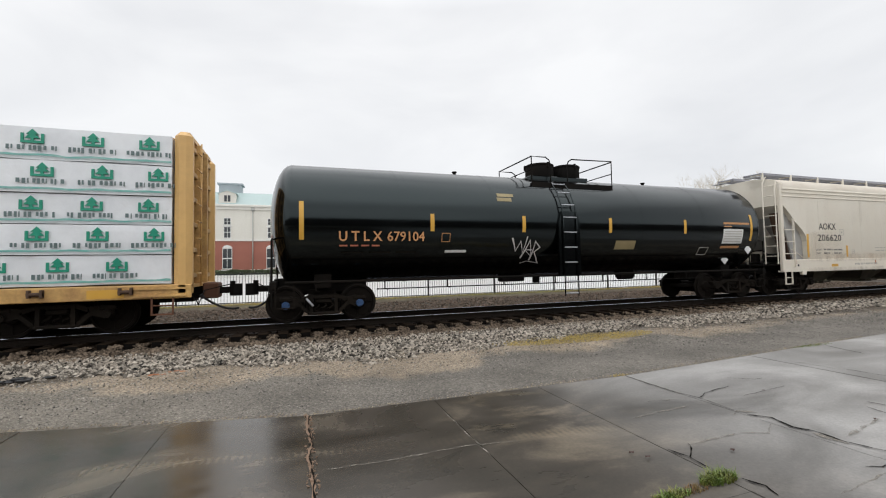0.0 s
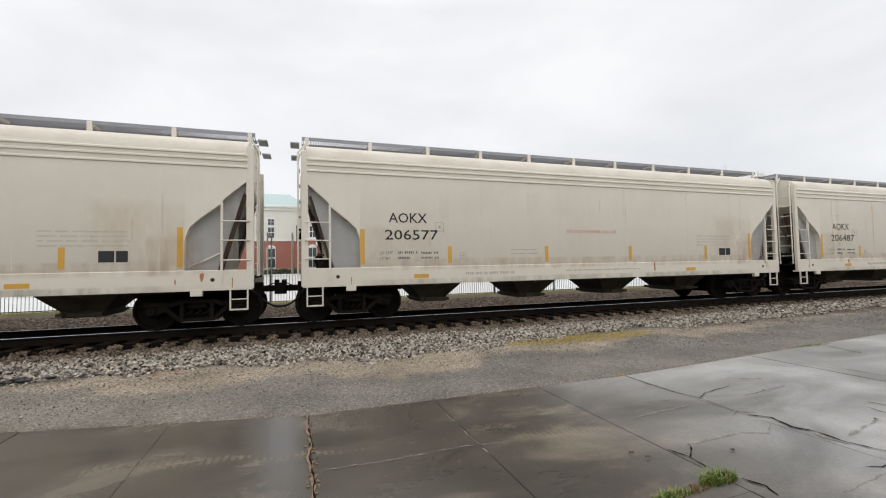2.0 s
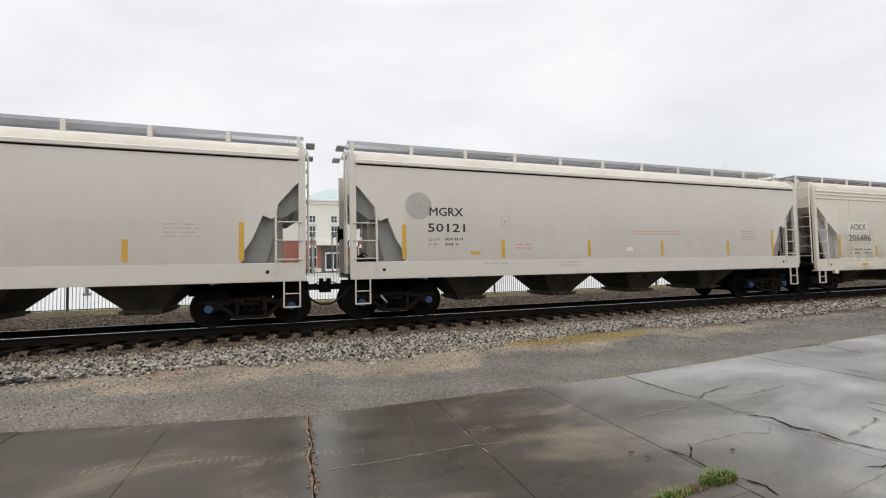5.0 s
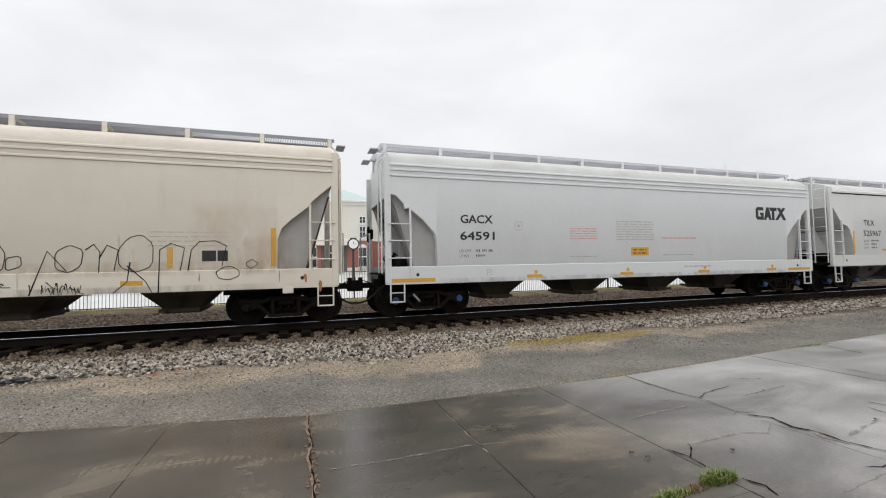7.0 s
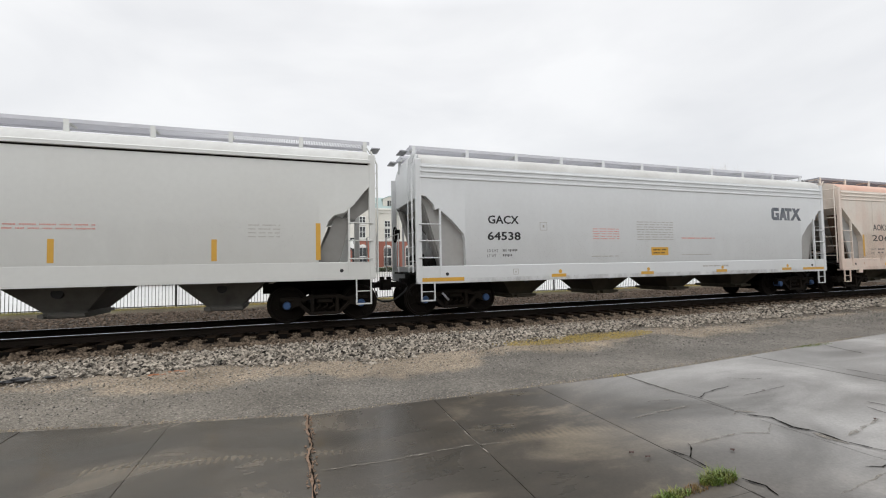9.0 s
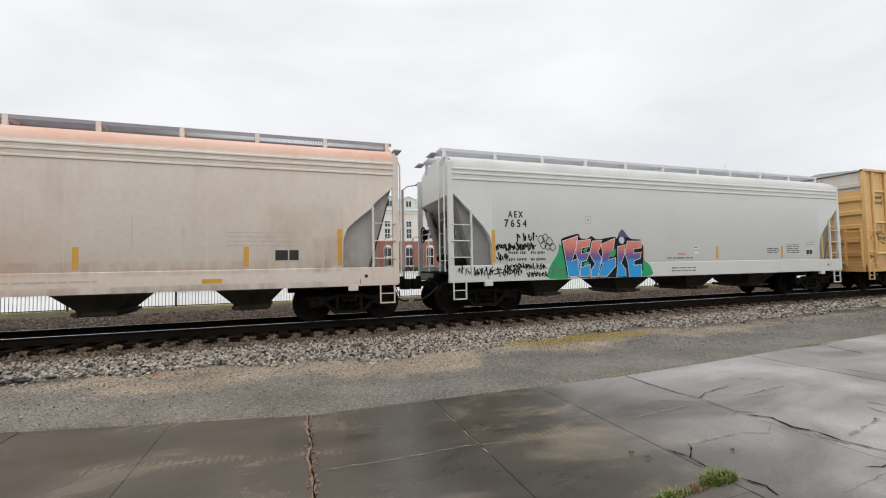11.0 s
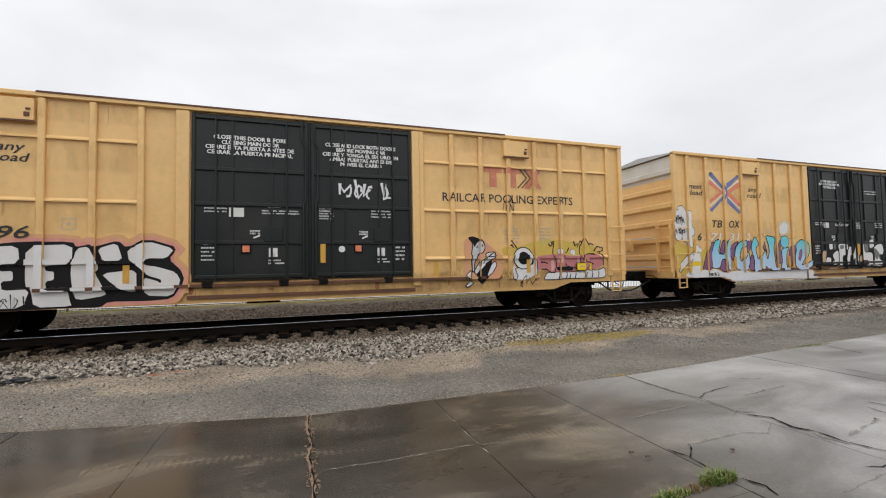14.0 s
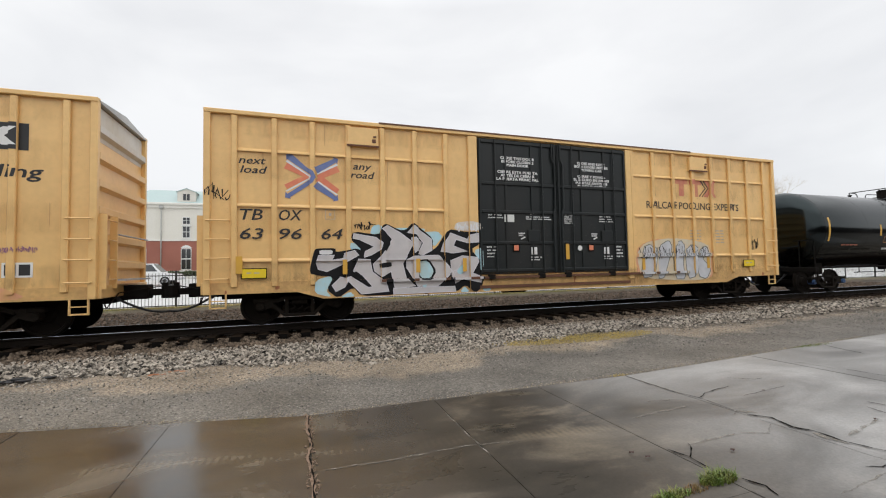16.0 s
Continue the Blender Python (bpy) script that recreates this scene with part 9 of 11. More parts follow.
# ---- setting: ground, track, paving ----
def ground_material():
    """Bands along the track: wet asphalt, sandy verge, stone bed, dull dirt, grass, wet street."""
    m = bpy.data.materials.new("trackside_ground")
    m.use_nodes = True
    nt = m.node_tree
    N = nt.nodes.new
    b = nt.nodes["Principled BSDF"]
    tc, sep = N("ShaderNodeTexCoord"), N("ShaderNodeSeparateXYZ")
    link(nt, tc.outputs["Object"], sep.inputs[0])
    wob = N("ShaderNodeTexNoise")
    wob.inputs["Scale"].default_value, wob.inputs["Detail"].default_value, wob.inputs["Roughness"].default_value = 0.55, 7.0, 0.65
    link(nt, tc.outputs["Object"], wob.inputs["Vector"])
    shift = N("ShaderNodeMath")
    shift.operation = "MULTIPLY_ADD"
    shift.inputs[1].default_value, shift.inputs[2].default_value = 2.6, -1.3
    link(nt, wob.outputs["Fac"], shift.inputs[0])
    add = N("ShaderNodeMath")
    link(nt, sep.outputs["Y"], add.inputs[0]), link(nt, shift.outputs[0], add.inputs[1])
    rng = N("ShaderNodeMapRange")
    rng.inputs["From Min"].default_value, rng.inputs["From Max"].default_value = 0.0, 60.0
    link(nt, add.outputs[0], rng.inputs["Value"])
    ramp = N("ShaderNodeValToRGB")
    # bands from 10.5 to 14.2 hold the train's shade in their tone
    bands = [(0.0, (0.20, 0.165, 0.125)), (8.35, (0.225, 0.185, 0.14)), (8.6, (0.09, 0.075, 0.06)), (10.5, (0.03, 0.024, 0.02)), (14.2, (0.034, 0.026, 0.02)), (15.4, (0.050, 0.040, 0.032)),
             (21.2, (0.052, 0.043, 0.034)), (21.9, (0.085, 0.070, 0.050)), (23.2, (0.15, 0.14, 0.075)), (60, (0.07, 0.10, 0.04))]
    els = ramp.color_ramp.elements
    for k, (y, c) in enumerate(bands):
        e = els[k] if k < 2 else els.new(y / 60)
        e.position, e.color = y / 60, (*c, 1)
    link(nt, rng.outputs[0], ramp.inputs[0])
    fine = N("ShaderNodeTexNoise")
    fine.inputs["Scale"].default_value, fine.inputs["Detail"].default_value, fine.inputs["Roughness"].default_value = 26.0, 5.0, 0.75
    link(nt, tc.outputs["Object"], fine.inputs["Vector"])
    vor = N("ShaderNodeTexVoronoi")
    vor.inputs["Scale"].default_value = 52.0
    link(nt, tc.outputs["Object"], vor.inputs["Vector"])
    peb = N("ShaderNodeSeparateColor")                                  # pebble by pebble tone
    link(nt, vor.outputs["Color"], peb.inputs[0])
    pv = N("ShaderNodeMapRange")
    pv.inputs["To Min"].default_value, pv.inputs["To Max"].default_value = 0.62, 1.42
    link(nt, peb.outputs[0], pv.inputs["Value"])
    fr = N("ShaderNodeMapRange")
    fr.inputs["From Min"].default_value, fr.inputs["From Max"].default_value = 0.3, 0.7
    fr.inputs["To Min"].default_value, fr.inputs["To Max"].default_value = 0.52, 1.6
    link(nt, fine.outputs["Fac"], fr.inputs["Value"])
    mott = N("ShaderNodeTexNoise")
    mott.inputs["Scale"].default_value, mott.inputs["Detail"].default_value = 0.9, 5.0
    link(nt, tc.outputs["Object"], mott.inputs["Vector"])
    mr = N("ShaderNodeMapRange")
    mr.inputs["From Min"].default_value, mr.inputs["From Max"].default_value = 0.3, 0.7
    mr.inputs["To Min"].default_value, mr.inputs["To Max"].default_value = 0.75, 1.25
    link(nt, mott.outputs["Fac"], mr.inputs["Value"])
    mul = N("ShaderNodeMath")
    mul.operation = "MULTIPLY"
    link(nt, fr.outputs[0], mul.inputs[0]), link(nt, mr.outputs[0], mul.inputs[1])
    mul2 = N("ShaderNodeMath")
    mul2.operation = "MULTIPLY"
    link(nt, mul.outputs[0], mul2.inputs[0]), link(nt, pv.outputs[0], mul2.inputs[1])
    hsv = N("ShaderNodeHueSaturation")
    # the worn edge of the asphalt wanders against the sand
    along = N("ShaderNodeMapRange")
    along.inputs["From Min"].default_value, along.inputs["From Max"].default_value = -10.0, 30.0
    link(nt, sep.outputs["X"], along.inputs["Value"])
    edge = N("ShaderNodeFloatCurve")
    pts = edge.mapping.curves[0].points
    line = [(-10, 8.1), (-3.8, 8.15), (-2.6, 7.55), (-1.5, 7.25), (-0.2, 7.65), (0.7, 7.15), (2.2, 6.80), (3.2, 7.25), (3.9, 7.85), (5.2, 7.35), (6.6, 7.6), (8.0, 8.2), (9.0, 7.5), (11.3, 7.9), (14, 8.3), (30, 8.5)]
    for k, (x, y) in enumerate(line):
        if k in (0, len(line) - 1):
            pts[0 if k == 0 else -1].location = ((x + 10) / 40, (y - 6) / 4)
        else:
            pts.new((x + 10) / 40, (y - 6) / 4)
    edge.mapping.update()
    link(nt, along.outputs[0], edge.inputs["Value"])
    far = N("ShaderNodeMath")
    far.operation = "MULTIPLY_ADD"
    far.inputs[1].default_value, far.inputs[2].default_value = 4.0, 6.0
    link(nt, edge.outputs[0], far.inputs[0])
    rag = N("ShaderNodeTexNoise")
    rag.inputs["Scale"].default_value, rag.inputs["Detail"].default_value, rag.inputs["Roughness"].default_value = 2.2, 8.0, 0.7
    link(nt, tc.outputs["Object"], rag.inputs["Vector"])
    torn = N("ShaderNodeMath")
    torn.operation = "MULTIPLY_ADD"
    torn.inputs[1].default_value, torn.inputs[2].default_value = 1.5, -0.75
    link(nt, rag.outputs["Fac"], torn.inputs[0])
    gap = N("ShaderNodeMath")
    gap.operation = "SUBTRACT"
    link(nt, far.outputs[0], gap.inputs[0]), link(nt, sep.outputs["Y"], gap.inputs[1])
    gap2 = N("ShaderNodeMath")
    link(nt, gap.outputs[0], gap2.inputs[0]), link(nt, torn.outputs[0], gap2.inputs[1])
    cover = N("ShaderNodeMapRange")
    cover.inputs["From Min"].default_value, cover.inputs["From Max"].default_value = -0.12, 0.25
    link(nt, gap2.outputs[0], cover.inputs["Value"])
    tar = N("ShaderNodeMix")
    tar.data_type = "RGBA"
    pale_ramp, pave = N("ShaderNodeMapRange"), N("ShaderNodeMix")             # the asphalt turns paler and browner towards -x
    pale_ramp.inputs["From Min"].default_value, pale_ramp.inputs["From Max"].default_value, pale_ramp.inputs["To Max"].default_value = 1.2, -3.0, 0.35
    link(nt, sep.outputs["X"], pale_ramp.inputs["Value"])
    pave.data_type = "RGBA"
    pave.inputs["A"].default_value, pave.inputs["B"].default_value = (0.125, 0.114, 0.099, 1), (0.205, 0.180, 0.145, 1)
    link(nt, pale_ramp.outputs[0], pave.inputs["Factor"]), link(nt, pave.outputs["Result"], tar.inputs["B"])
    link(nt, cover.outputs[0], tar.inputs["Factor"]), link(nt, ramp.outputs[0], tar.inputs["A"])
    link(nt, tar.outputs["Result"], hsv.inputs["Color"]), link(nt, mul2.outputs[0], hsv.inputs["Value"])
    link(nt, hsv.outputs[0], b.inputs["Base Color"])
    gloss = N("ShaderNodeValToRGB")
    els = gloss.color_ramp.elements
    for k, (y, r) in enumerate([(0.0, 0.42), (6.9, 0.46), (7.5, 0.75), (15, 0.8), (22.8, 0.85), (23.7, 0.16), (46, 0.16), (47, 0.9)]):
        e = els[k] if k < 2 else els.new(y / 60)
        e.position, e.color = y / 60, (r, r, r, 1)
    link(nt, rng.outputs[0], gloss.inputs[0])
    link(nt, gloss.outputs[0], b.inputs["Roughness"])
    b.inputs["Specular IOR Level"].default_value = 0.08
    bp = N("ShaderNodeBump")
    bp.inputs["Strength"].default_value, bp.inputs["Distance"].default_value = 0.35, 0.010
    link(nt, vor.outputs["Distance"], bp.inputs["Height"])
    link(nt, bp.outputs[0], b.inputs["Normal"])
    return m


def make_ground():
    prof = [(-600, -0.03), (5.28, -0.03), (5.34, -0.012), (7.0, -0.010), (7.4, 0.0), (8.5, 0.03), (9.3, 0.085), (10.5, 0.115), (10.75, 0.115), (11.0, 0.135), (13.7, 0.19), (15.2, 0.03), (21.4, -0.02), (22.5, 0.12), (23.2, 0.12), (24.0, -0.04), (26, -0.05), (42, 0.62), (54.6, 0.91), (54.7, 1.2), (900, 1.5)]
    xs = [-900, -120, -40, -15, 0, 15, 40, 120, 900]
    m = Mesh()
    m.add([(x, y, z) for x in xs for y, z in prof], [(i * len(prof) + j, (i + 1) * len(prof) + j, (i + 1) * len(prof) + j + 1, i * len(prof) + j + 1) for i in range(len(xs) - 1) for j in range(len(prof) - 1)], True)
    solid("ground", m, ground_material(), "wet trackside ground of asphalt, sand and dirt", "ground", kind="structure")


def stones(name, n, x0, x1, y0, y1, height, lo, hi, material, seed, label, sink=0.4, power=1.0, edge=None, crib=0.0):
    """Loose broken stone as one sheet of real pieces; edge: a wandering near border (xs, ys); crib: heaped between ties."""
    r = np.random.default_rng(seed)
    x = r.uniform(x0, x1, n)
    if crib:
        x = 0.46 + 0.52 * np.floor(x / 0.52) + r.normal(0, crib, n)
    near = np.interp(x, *edge) + 0.14 * np.sin(3.1 * x) + 0.08 * np.sin(8.3 * x + 1) if edge else y0
    y = near + (y1 - near) * r.uniform(0, 1, n) ** power
    s = r.uniform(lo, hi, n)
    base = np.array([(1, 0, 0), (-1, 0, 0), (0, 1, 0), (0, -1, 0), (0, 0, 1), (0, 0, -1)], float)
    v = base[None] * s[:, None, None] * r.uniform(0.55, 1.25, (n, 6, 1)) + r.normal(0, 0.18, (n, 6, 3)) * s[:, None, None]
    v[:, :, 2] *= 0.75
    a, t = r.uniform(0, 6.28, n), r.normal(0, 0.5, n)
    c, q = np.cos(a)[:, None], np.sin(a)[:, None]
    vx, vy = v[:, :, 0] * c - v[:, :, 1] * q, v[:, :, 0] * q + v[:, :, 1] * c
    vz = v[:, :, 2] + vx * np.sin(t)[:, None] * 0.6
    z = np.interp(y, *height)
    P = np.stack([vx + x[:, None], vy + y[:, None], vz + (z + s * sink * 0.6)[:, None]], -1).reshape(-1, 3)
    f = np.array([(0, 2, 4), (2, 1, 4), (1, 3, 4), (3, 0, 4), (2, 0, 5), (1, 2, 5), (3, 1, 5), (0, 3, 5)])
    F = (f[None] + 6 * np.arange(n)[:, None, None]).reshape(-1, 3)
    me = bpy.data.meshes.new(name)
    me.from_pydata(P.tolist(), [], F.tolist())
    me.materials.append(material)
    return tagged(new(name, me), label, "stones", kind="stuff")


BALLAST_EDGE = ([-9, -4.4, -2.3, -0.1, 1.2, 2.2, 3.8, 6.0, 8.5, 10, 13, 18, 44], [8.45, 8.5, 8.55, 8.35, 7.85, 8.0, 8.15, 8.6, 8.9, 8.5, 8.7, 9.0, 9.0])
SURFACE = ([5.4, 7.0, 7.4, 8.5, 9.3, 10.5, 10.75, 11.0, 13.7, 15.2, 23], [-0.012, -0.010, 0.0, 0.03, 0.085, 0.115, 0.115, 0.135, 0.19, 0.03, -0.03])


def make_track():
    track = thing("railway_track", "railway track with rusty rails on dark timber ties", "track", kind="structure")
    tie = Mesh().box(-0.115, 0.115, -1.32, 1.32, 0.07, 0.245, 0.012).data("tie", TIE)
    # tie ends: creosote black deepened to hold the faces' shade
    tie.materials.append(mat("shaded_creosote_end", (0.006, 0.005, 0.004), 0.85, spec=0.1, amount=0.3))
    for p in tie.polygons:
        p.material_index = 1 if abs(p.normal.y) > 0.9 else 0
    r = random.Random(3)
    for k in range(-22, 150):
        t = part("tie", tie, TIE, track)
        t.location = (0.20 + 0.52 * k + r.uniform(-0.03, 0.03), TRACK + r.uniform(-0.06, 0.06), r.uniform(-0.012, 0.008))
        t.rotation_euler.z = r.uniform(-0.02, 0.02)
    far = Mesh()
    for k in list(range(-150, -22)) + list(range(150, 500)):
        far.box(0.085 + 0.52 * k, 0.315 + 0.52 * k, TRACK - 1.32, TRACK + 1.32, 0.07, 0.245)
    tagged(part("far_ties", far, TIE, track), kind="stuff")
    for s in (-1, 1):
        c = TRACK + s * 0.7175 + s * 0.036
        z = RAIL
        pr = [(-0.075, -0.175), (-0.075, -0.163), (-0.02, -0.145), (-0.009, -0.13), (-0.009, -0.055), (-0.036, -0.038), (-0.036, -0.008), (0.036, -0.008), (0.036, -0.038), (0.009, -0.055), (0.009, -0.13), (0.02, -0.145), (0.075, -0.163), (0.075, -0.175)]
        part("rail", Mesh().prism([(c + a, z + b) for a, b in pr], "x", -400, 600), RAILSIDE, track)
        part("rail_head", Mesh().prism([(c - 0.024, z - 0.008), (c + 0.024, z - 0.008), (c + 0.023, z - 0.005), (c - 0.023, z - 0.005)], "x", -400, 600), RAILTOP, track, "polished running surface")
    plates = Mesh()
    for k in range(-22, 90):
        x = 0.20 + 0.52 * k
        for s in (-1, 1):
            c = TRACK + s * 0.753
            plates.box(x - 0.09, x + 0.09, c - 0.18, c + 0.18, 0.24, 0.254)
            for q in (-0.10, 0.10):
                plates.box(x - 0.05, x - 0.02, c + q - 0.015, c + q + 0.015, 0.25, 0.285)
    tagged(part("tie_plates", plates, RAILSIDE, track), kind="stuff")
    BALLAST = mat("grey_ballast_stone", (0.245, 0.219, 0.184), 0.7, spec=0.15, dirt=(0.13, 0.10, 0.075), amount=0.5, grain=9, island=1.0, patch=1.2, fleck=0.12)
    # stone between the rails, blackened to carry the shade under the train
    SHADEDBED = mat("dark_shaded_stone", (0.014, 0.011, 0.009), 0.8, spec=0.1, dirt=(0.030, 0.022, 0.016), amount=0.5, grain=9, island=0.4, patch=1.2)
    DARKBROWN = mat("dark_brown_stone", (0.024, 0.017, 0.012), 0.85, spec=0.06, dirt=(0.018, 0.013, 0.009), amount=0.5, grain=9, island=0.5, patch=1.2)
    BROWNED_STONE = mat("rust_dusted_stone", (0.135, 0.105, 0.078), 0.75, spec=0.1, dirt=(0.06, 0.042, 0.03), amount=0.6, grain=9, island=0.75, patch=1.2, fleck=0.12)
    CRIBSTONE = mat("oil_browned_stone", (0.125, 0.096, 0.070), 0.8, spec=0.1, dirt=(0.035, 0.025, 0.018), amount=0.6, grain=9, island=0.7, patch=1.2, fleck=0.12)
    GRIT = mat("pale_grit", (0.19, 0.175, 0.155), 0.6, amount=0.4, island=0.95)
    GREYISH = mat("dull_ballast_stone", (0.115, 0.088, 0.068), 0.8, spec=0.08, dirt=(0.045, 0.032, 0.022), amount=0.5, grain=9, island=0.5, patch=1.2, fleck=0.12)
    stones("ballast", 21000, -8, 14, 8.30, 10.05, SURFACE, 0.018, 0.052, BALLAST, 11, "grey crushed-stone track ballast", power=0.8, edge=BALLAST_EDGE)
    stones("ballast", 10000, -8, 16, 9.75, 10.60, SURFACE, 0.020, 0.056, BROWNED_STONE, 19, "rust-dusted ballast shoulder beside the ties", power=0.8)
    stones("ballast", 14000, 14, 44, 8.7, 10.72, SURFACE, 0.025, 0.07, BALLAST, 12, "grey crushed-stone track ballast", edge=BALLAST_EDGE)
    stones("ballast", 9000, -8, 30, 10.86, 11.6, ([10.7, 10.9, 15], [0.12, 0.150, 0.165]), 0.02, 0.045, DARKBROWN, 17, "dark brown ballast round the tie ends")
    stones("ballast", 9000, -10, 34, 11.6, 14.0, ([10, 15], [0.195, 0.195]), 0.025, 0.05, SHADEDBED, 13, "dark ballast between the rails, train shade in its colour")
    stones("ballast", 21000, -14, 40, 13.9, 21.6, SURFACE, 0.022, 0.080, GREYISH, 14, "dull ballast beyond the track", power=1.15)
    stones("ballast", 6000, -8, 30, 10.42, 10.93, ([10.4, 10.75, 10.95], [0.115, 0.185, 0.175]), 0.022, 0.052, CRIBSTONE, 18, "brown ballast heaped between the tie ends", crib=0.062)
    stones("gravel", 13000, -7, 18, 6.2, 9.0, SURFACE, 0.005, 0.020, GRIT, 15, "fine gravel scattered over sand and asphalt", power=0.55)
    stones("gravel", 7000, -7, 18, 5.45, 7.4, SURFACE, 0.004, 0.012, GRIT, 16, "grit scattered on wet asphalt")
    SANDY = mat("sandy_crumb", (0.30, 0.25, 0.18), 0.8, amount=0.5, island=0.5)
    r = np.random.default_rng(22)
    crumbs = Mesh()
    for x in r.uniform(-6.5, 12, 1500):                                 # sandy crumbs caught along the slab edge
        y = 5.39 + 0.08 * max(0, x - 4.82) + 0.23 * max(0, 0.1 - x) + abs(r.normal(0, 0.05))
        c = r.uniform(0.004, 0.013)
        crumbs.add([(x - c, y, 0), (x + c, y - c * 0.6, 0), (x + c * 0.3, y + c, 0), (x, y, c * 1.3)], [(0, 1, 3), (1, 2, 3), (2, 0, 3)])
    solid("gravel", crumbs, SANDY, "sandy crumbs caught along the slab edge", "stones", kind="stuff")


def wet_concrete(name, dark, mid, pale, r0, r1):
    """Old wet concrete: dark film with drier pale patches, faint tracks and gloss that follows the wet."""
    m = bpy.data.materials.new(name)
    m.use_nodes = True
    nt = m.node_tree
    N = nt.nodes.new
    b = nt.nodes["Principled BSDF"]
    geo = N("ShaderNodeNewGeometry")
    info = N("ShaderNodeObjectInfo")
    sc = N("ShaderNodeMapping")
    sc.inputs["Scale"].default_value = (0.55, 1.0, 1.0)
    link(nt, geo.outputs["Position"], sc.inputs[0])
    big = N("ShaderNodeTexNoise")
    big.inputs["Scale"].default_value, big.inputs["Detail"].default_value, big.inputs["Roughness"].default_value = 0.9, 7.0, 0.6
    big.inputs["Distortion"].default_value = 0.6
    link(nt, sc.outputs[0], big.inputs["Vector"])
    ramp = N("ShaderNodeValToRGB")
    els = ramp.color_ramp.elements
    els[0].position, els[0].color = 0.36, (*dark, 1)
    els[1].position, els[1].color = 0.72, (*pale, 1)
    e = els.new(0.55)
    e.color = (*mid, 1)
    link(nt, big.outputs["Fac"], ramp.inputs[0])
    sep = N("ShaderNodeSeparateXYZ")
    link(nt, geo.outputs["Position"], sep.inputs[0])
    dry = N("ShaderNodeMapRange")                                       # dry: ramp along +x that puts pale sky sheen into the tone
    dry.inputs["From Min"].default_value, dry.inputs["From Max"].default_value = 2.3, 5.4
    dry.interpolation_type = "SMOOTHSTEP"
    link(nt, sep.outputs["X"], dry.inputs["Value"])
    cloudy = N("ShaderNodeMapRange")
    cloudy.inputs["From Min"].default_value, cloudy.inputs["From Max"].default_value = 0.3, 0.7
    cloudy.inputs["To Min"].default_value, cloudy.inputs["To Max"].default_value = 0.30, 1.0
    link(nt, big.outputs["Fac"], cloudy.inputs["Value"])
    sheen = N("ShaderNodeMath")
    sheen.operation = "MULTIPLY"
    link(nt, dry.outputs[0], sheen.inputs[0]), link(nt, cloudy.outputs[0], sheen.inputs[1])
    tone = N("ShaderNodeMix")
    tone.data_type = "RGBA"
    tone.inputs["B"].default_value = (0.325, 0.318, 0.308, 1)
    link(nt, sheen.outputs[0], tone.inputs["Factor"])
    # dried mud printed by tyre treads, in two faint lines across the slabs
    treads = N("ShaderNodeTexWave")
    treads.wave_type, treads.bands_direction = "BANDS", "X"
    treads.inputs["Scale"].default_value, treads.inputs["Distortion"].default_value, treads.inputs["Detail"].default_value = 4.6, 1.0, 2.0
    link(nt, geo.outputs["Position"], treads.inputs["Vector"])
    line = N("ShaderNodeMath")
    line.operation = "MULTIPLY_ADD"
    line.inputs[1].default_value = 0.18
    link(nt, sep.outputs["X"], line.inputs[0]), link(nt, sep.outputs["Y"], line.inputs[2])
    off = N("ShaderNodeMath")
    off.operation = "SUBTRACT"
    off.inputs[1].default_value = 4.33
    link(nt, line.outputs[0], off.inputs[0])
    away = N("ShaderNodeMath")
    away.operation = "ABSOLUTE"
    link(nt, off.outputs[0], away.inputs[0])
    band = N("ShaderNodeMapRange")
    band.inputs["From Min"].default_value, band.inputs["From Max"].default_value = 0.02, 0.15
    band.inputs["To Min"].default_value, band.inputs["To Max"].default_value = 0.42, 0.0
    link(nt, away.outputs[0], band.inputs["Value"])
    worn = N("ShaderNodeMapRange")
    worn.inputs["From Min"].default_value, worn.inputs["From Max"].default_value = 0.44, 0.66
    link(nt, big.outputs["Fac"], worn.inputs["Value"])
    m1, m2 = N("ShaderNodeMath"), N("ShaderNodeMath")
    m1.operation = m2.operation = "MULTIPLY"
    link(nt, treads.outputs["Fac"], m1.inputs[0]), link(nt, band.outputs[0], m1.inputs[1])
    link(nt, m1.outputs[0], m2.inputs[0]), link(nt, worn.outputs[0], m2.inputs[1])
    mud = N("ShaderNodeMix")
    mud.data_type = "RGBA"
    mud.inputs["B"].default_value = (0.21, 0.165, 0.105, 1)
    # a broad patch of dried tan mud, broken up by grain
    spot = N("ShaderNodeVectorMath")
    spot.operation = "DISTANCE"
    spot.inputs[1].default_value = (2.75, 4.55, 0.0)
    link(nt, geo.outputs["Position"], spot.inputs[0])
    reach = N("ShaderNodeMapRange")
    reach.inputs["From Min"].default_value, reach.inputs["From Max"].default_value = 0.2, 1.5
    reach.inputs["To Min"].default_value, reach.inputs["To Max"].default_value = 1.0, 0.12
    link(nt, spot.outputs["Value"], reach.inputs["Value"])
    grit = N("ShaderNodeTexNoise")
    grit.inputs["Scale"].default_value, grit.inputs["Detail"].default_value, grit.inputs["Roughness"].default_value = 2.4, 9.0, 0.72
    link(nt, sc.outputs[0], grit.inputs["Vector"])
    gr = N("ShaderNodeMapRange")
    gr.inputs["From Min"].default_value, gr.inputs["From Max"].default_value = 0.50, 0.68
    link(nt, grit.outputs["Fac"], gr.inputs["Value"])
    dried = N("ShaderNodeMath")
    dried.operation = "MULTIPLY"
    link(nt, reach.outputs[0], dried.inputs[0]), link(nt, gr.outputs[0], dried.inputs[1])
    cake = N("ShaderNodeMix")
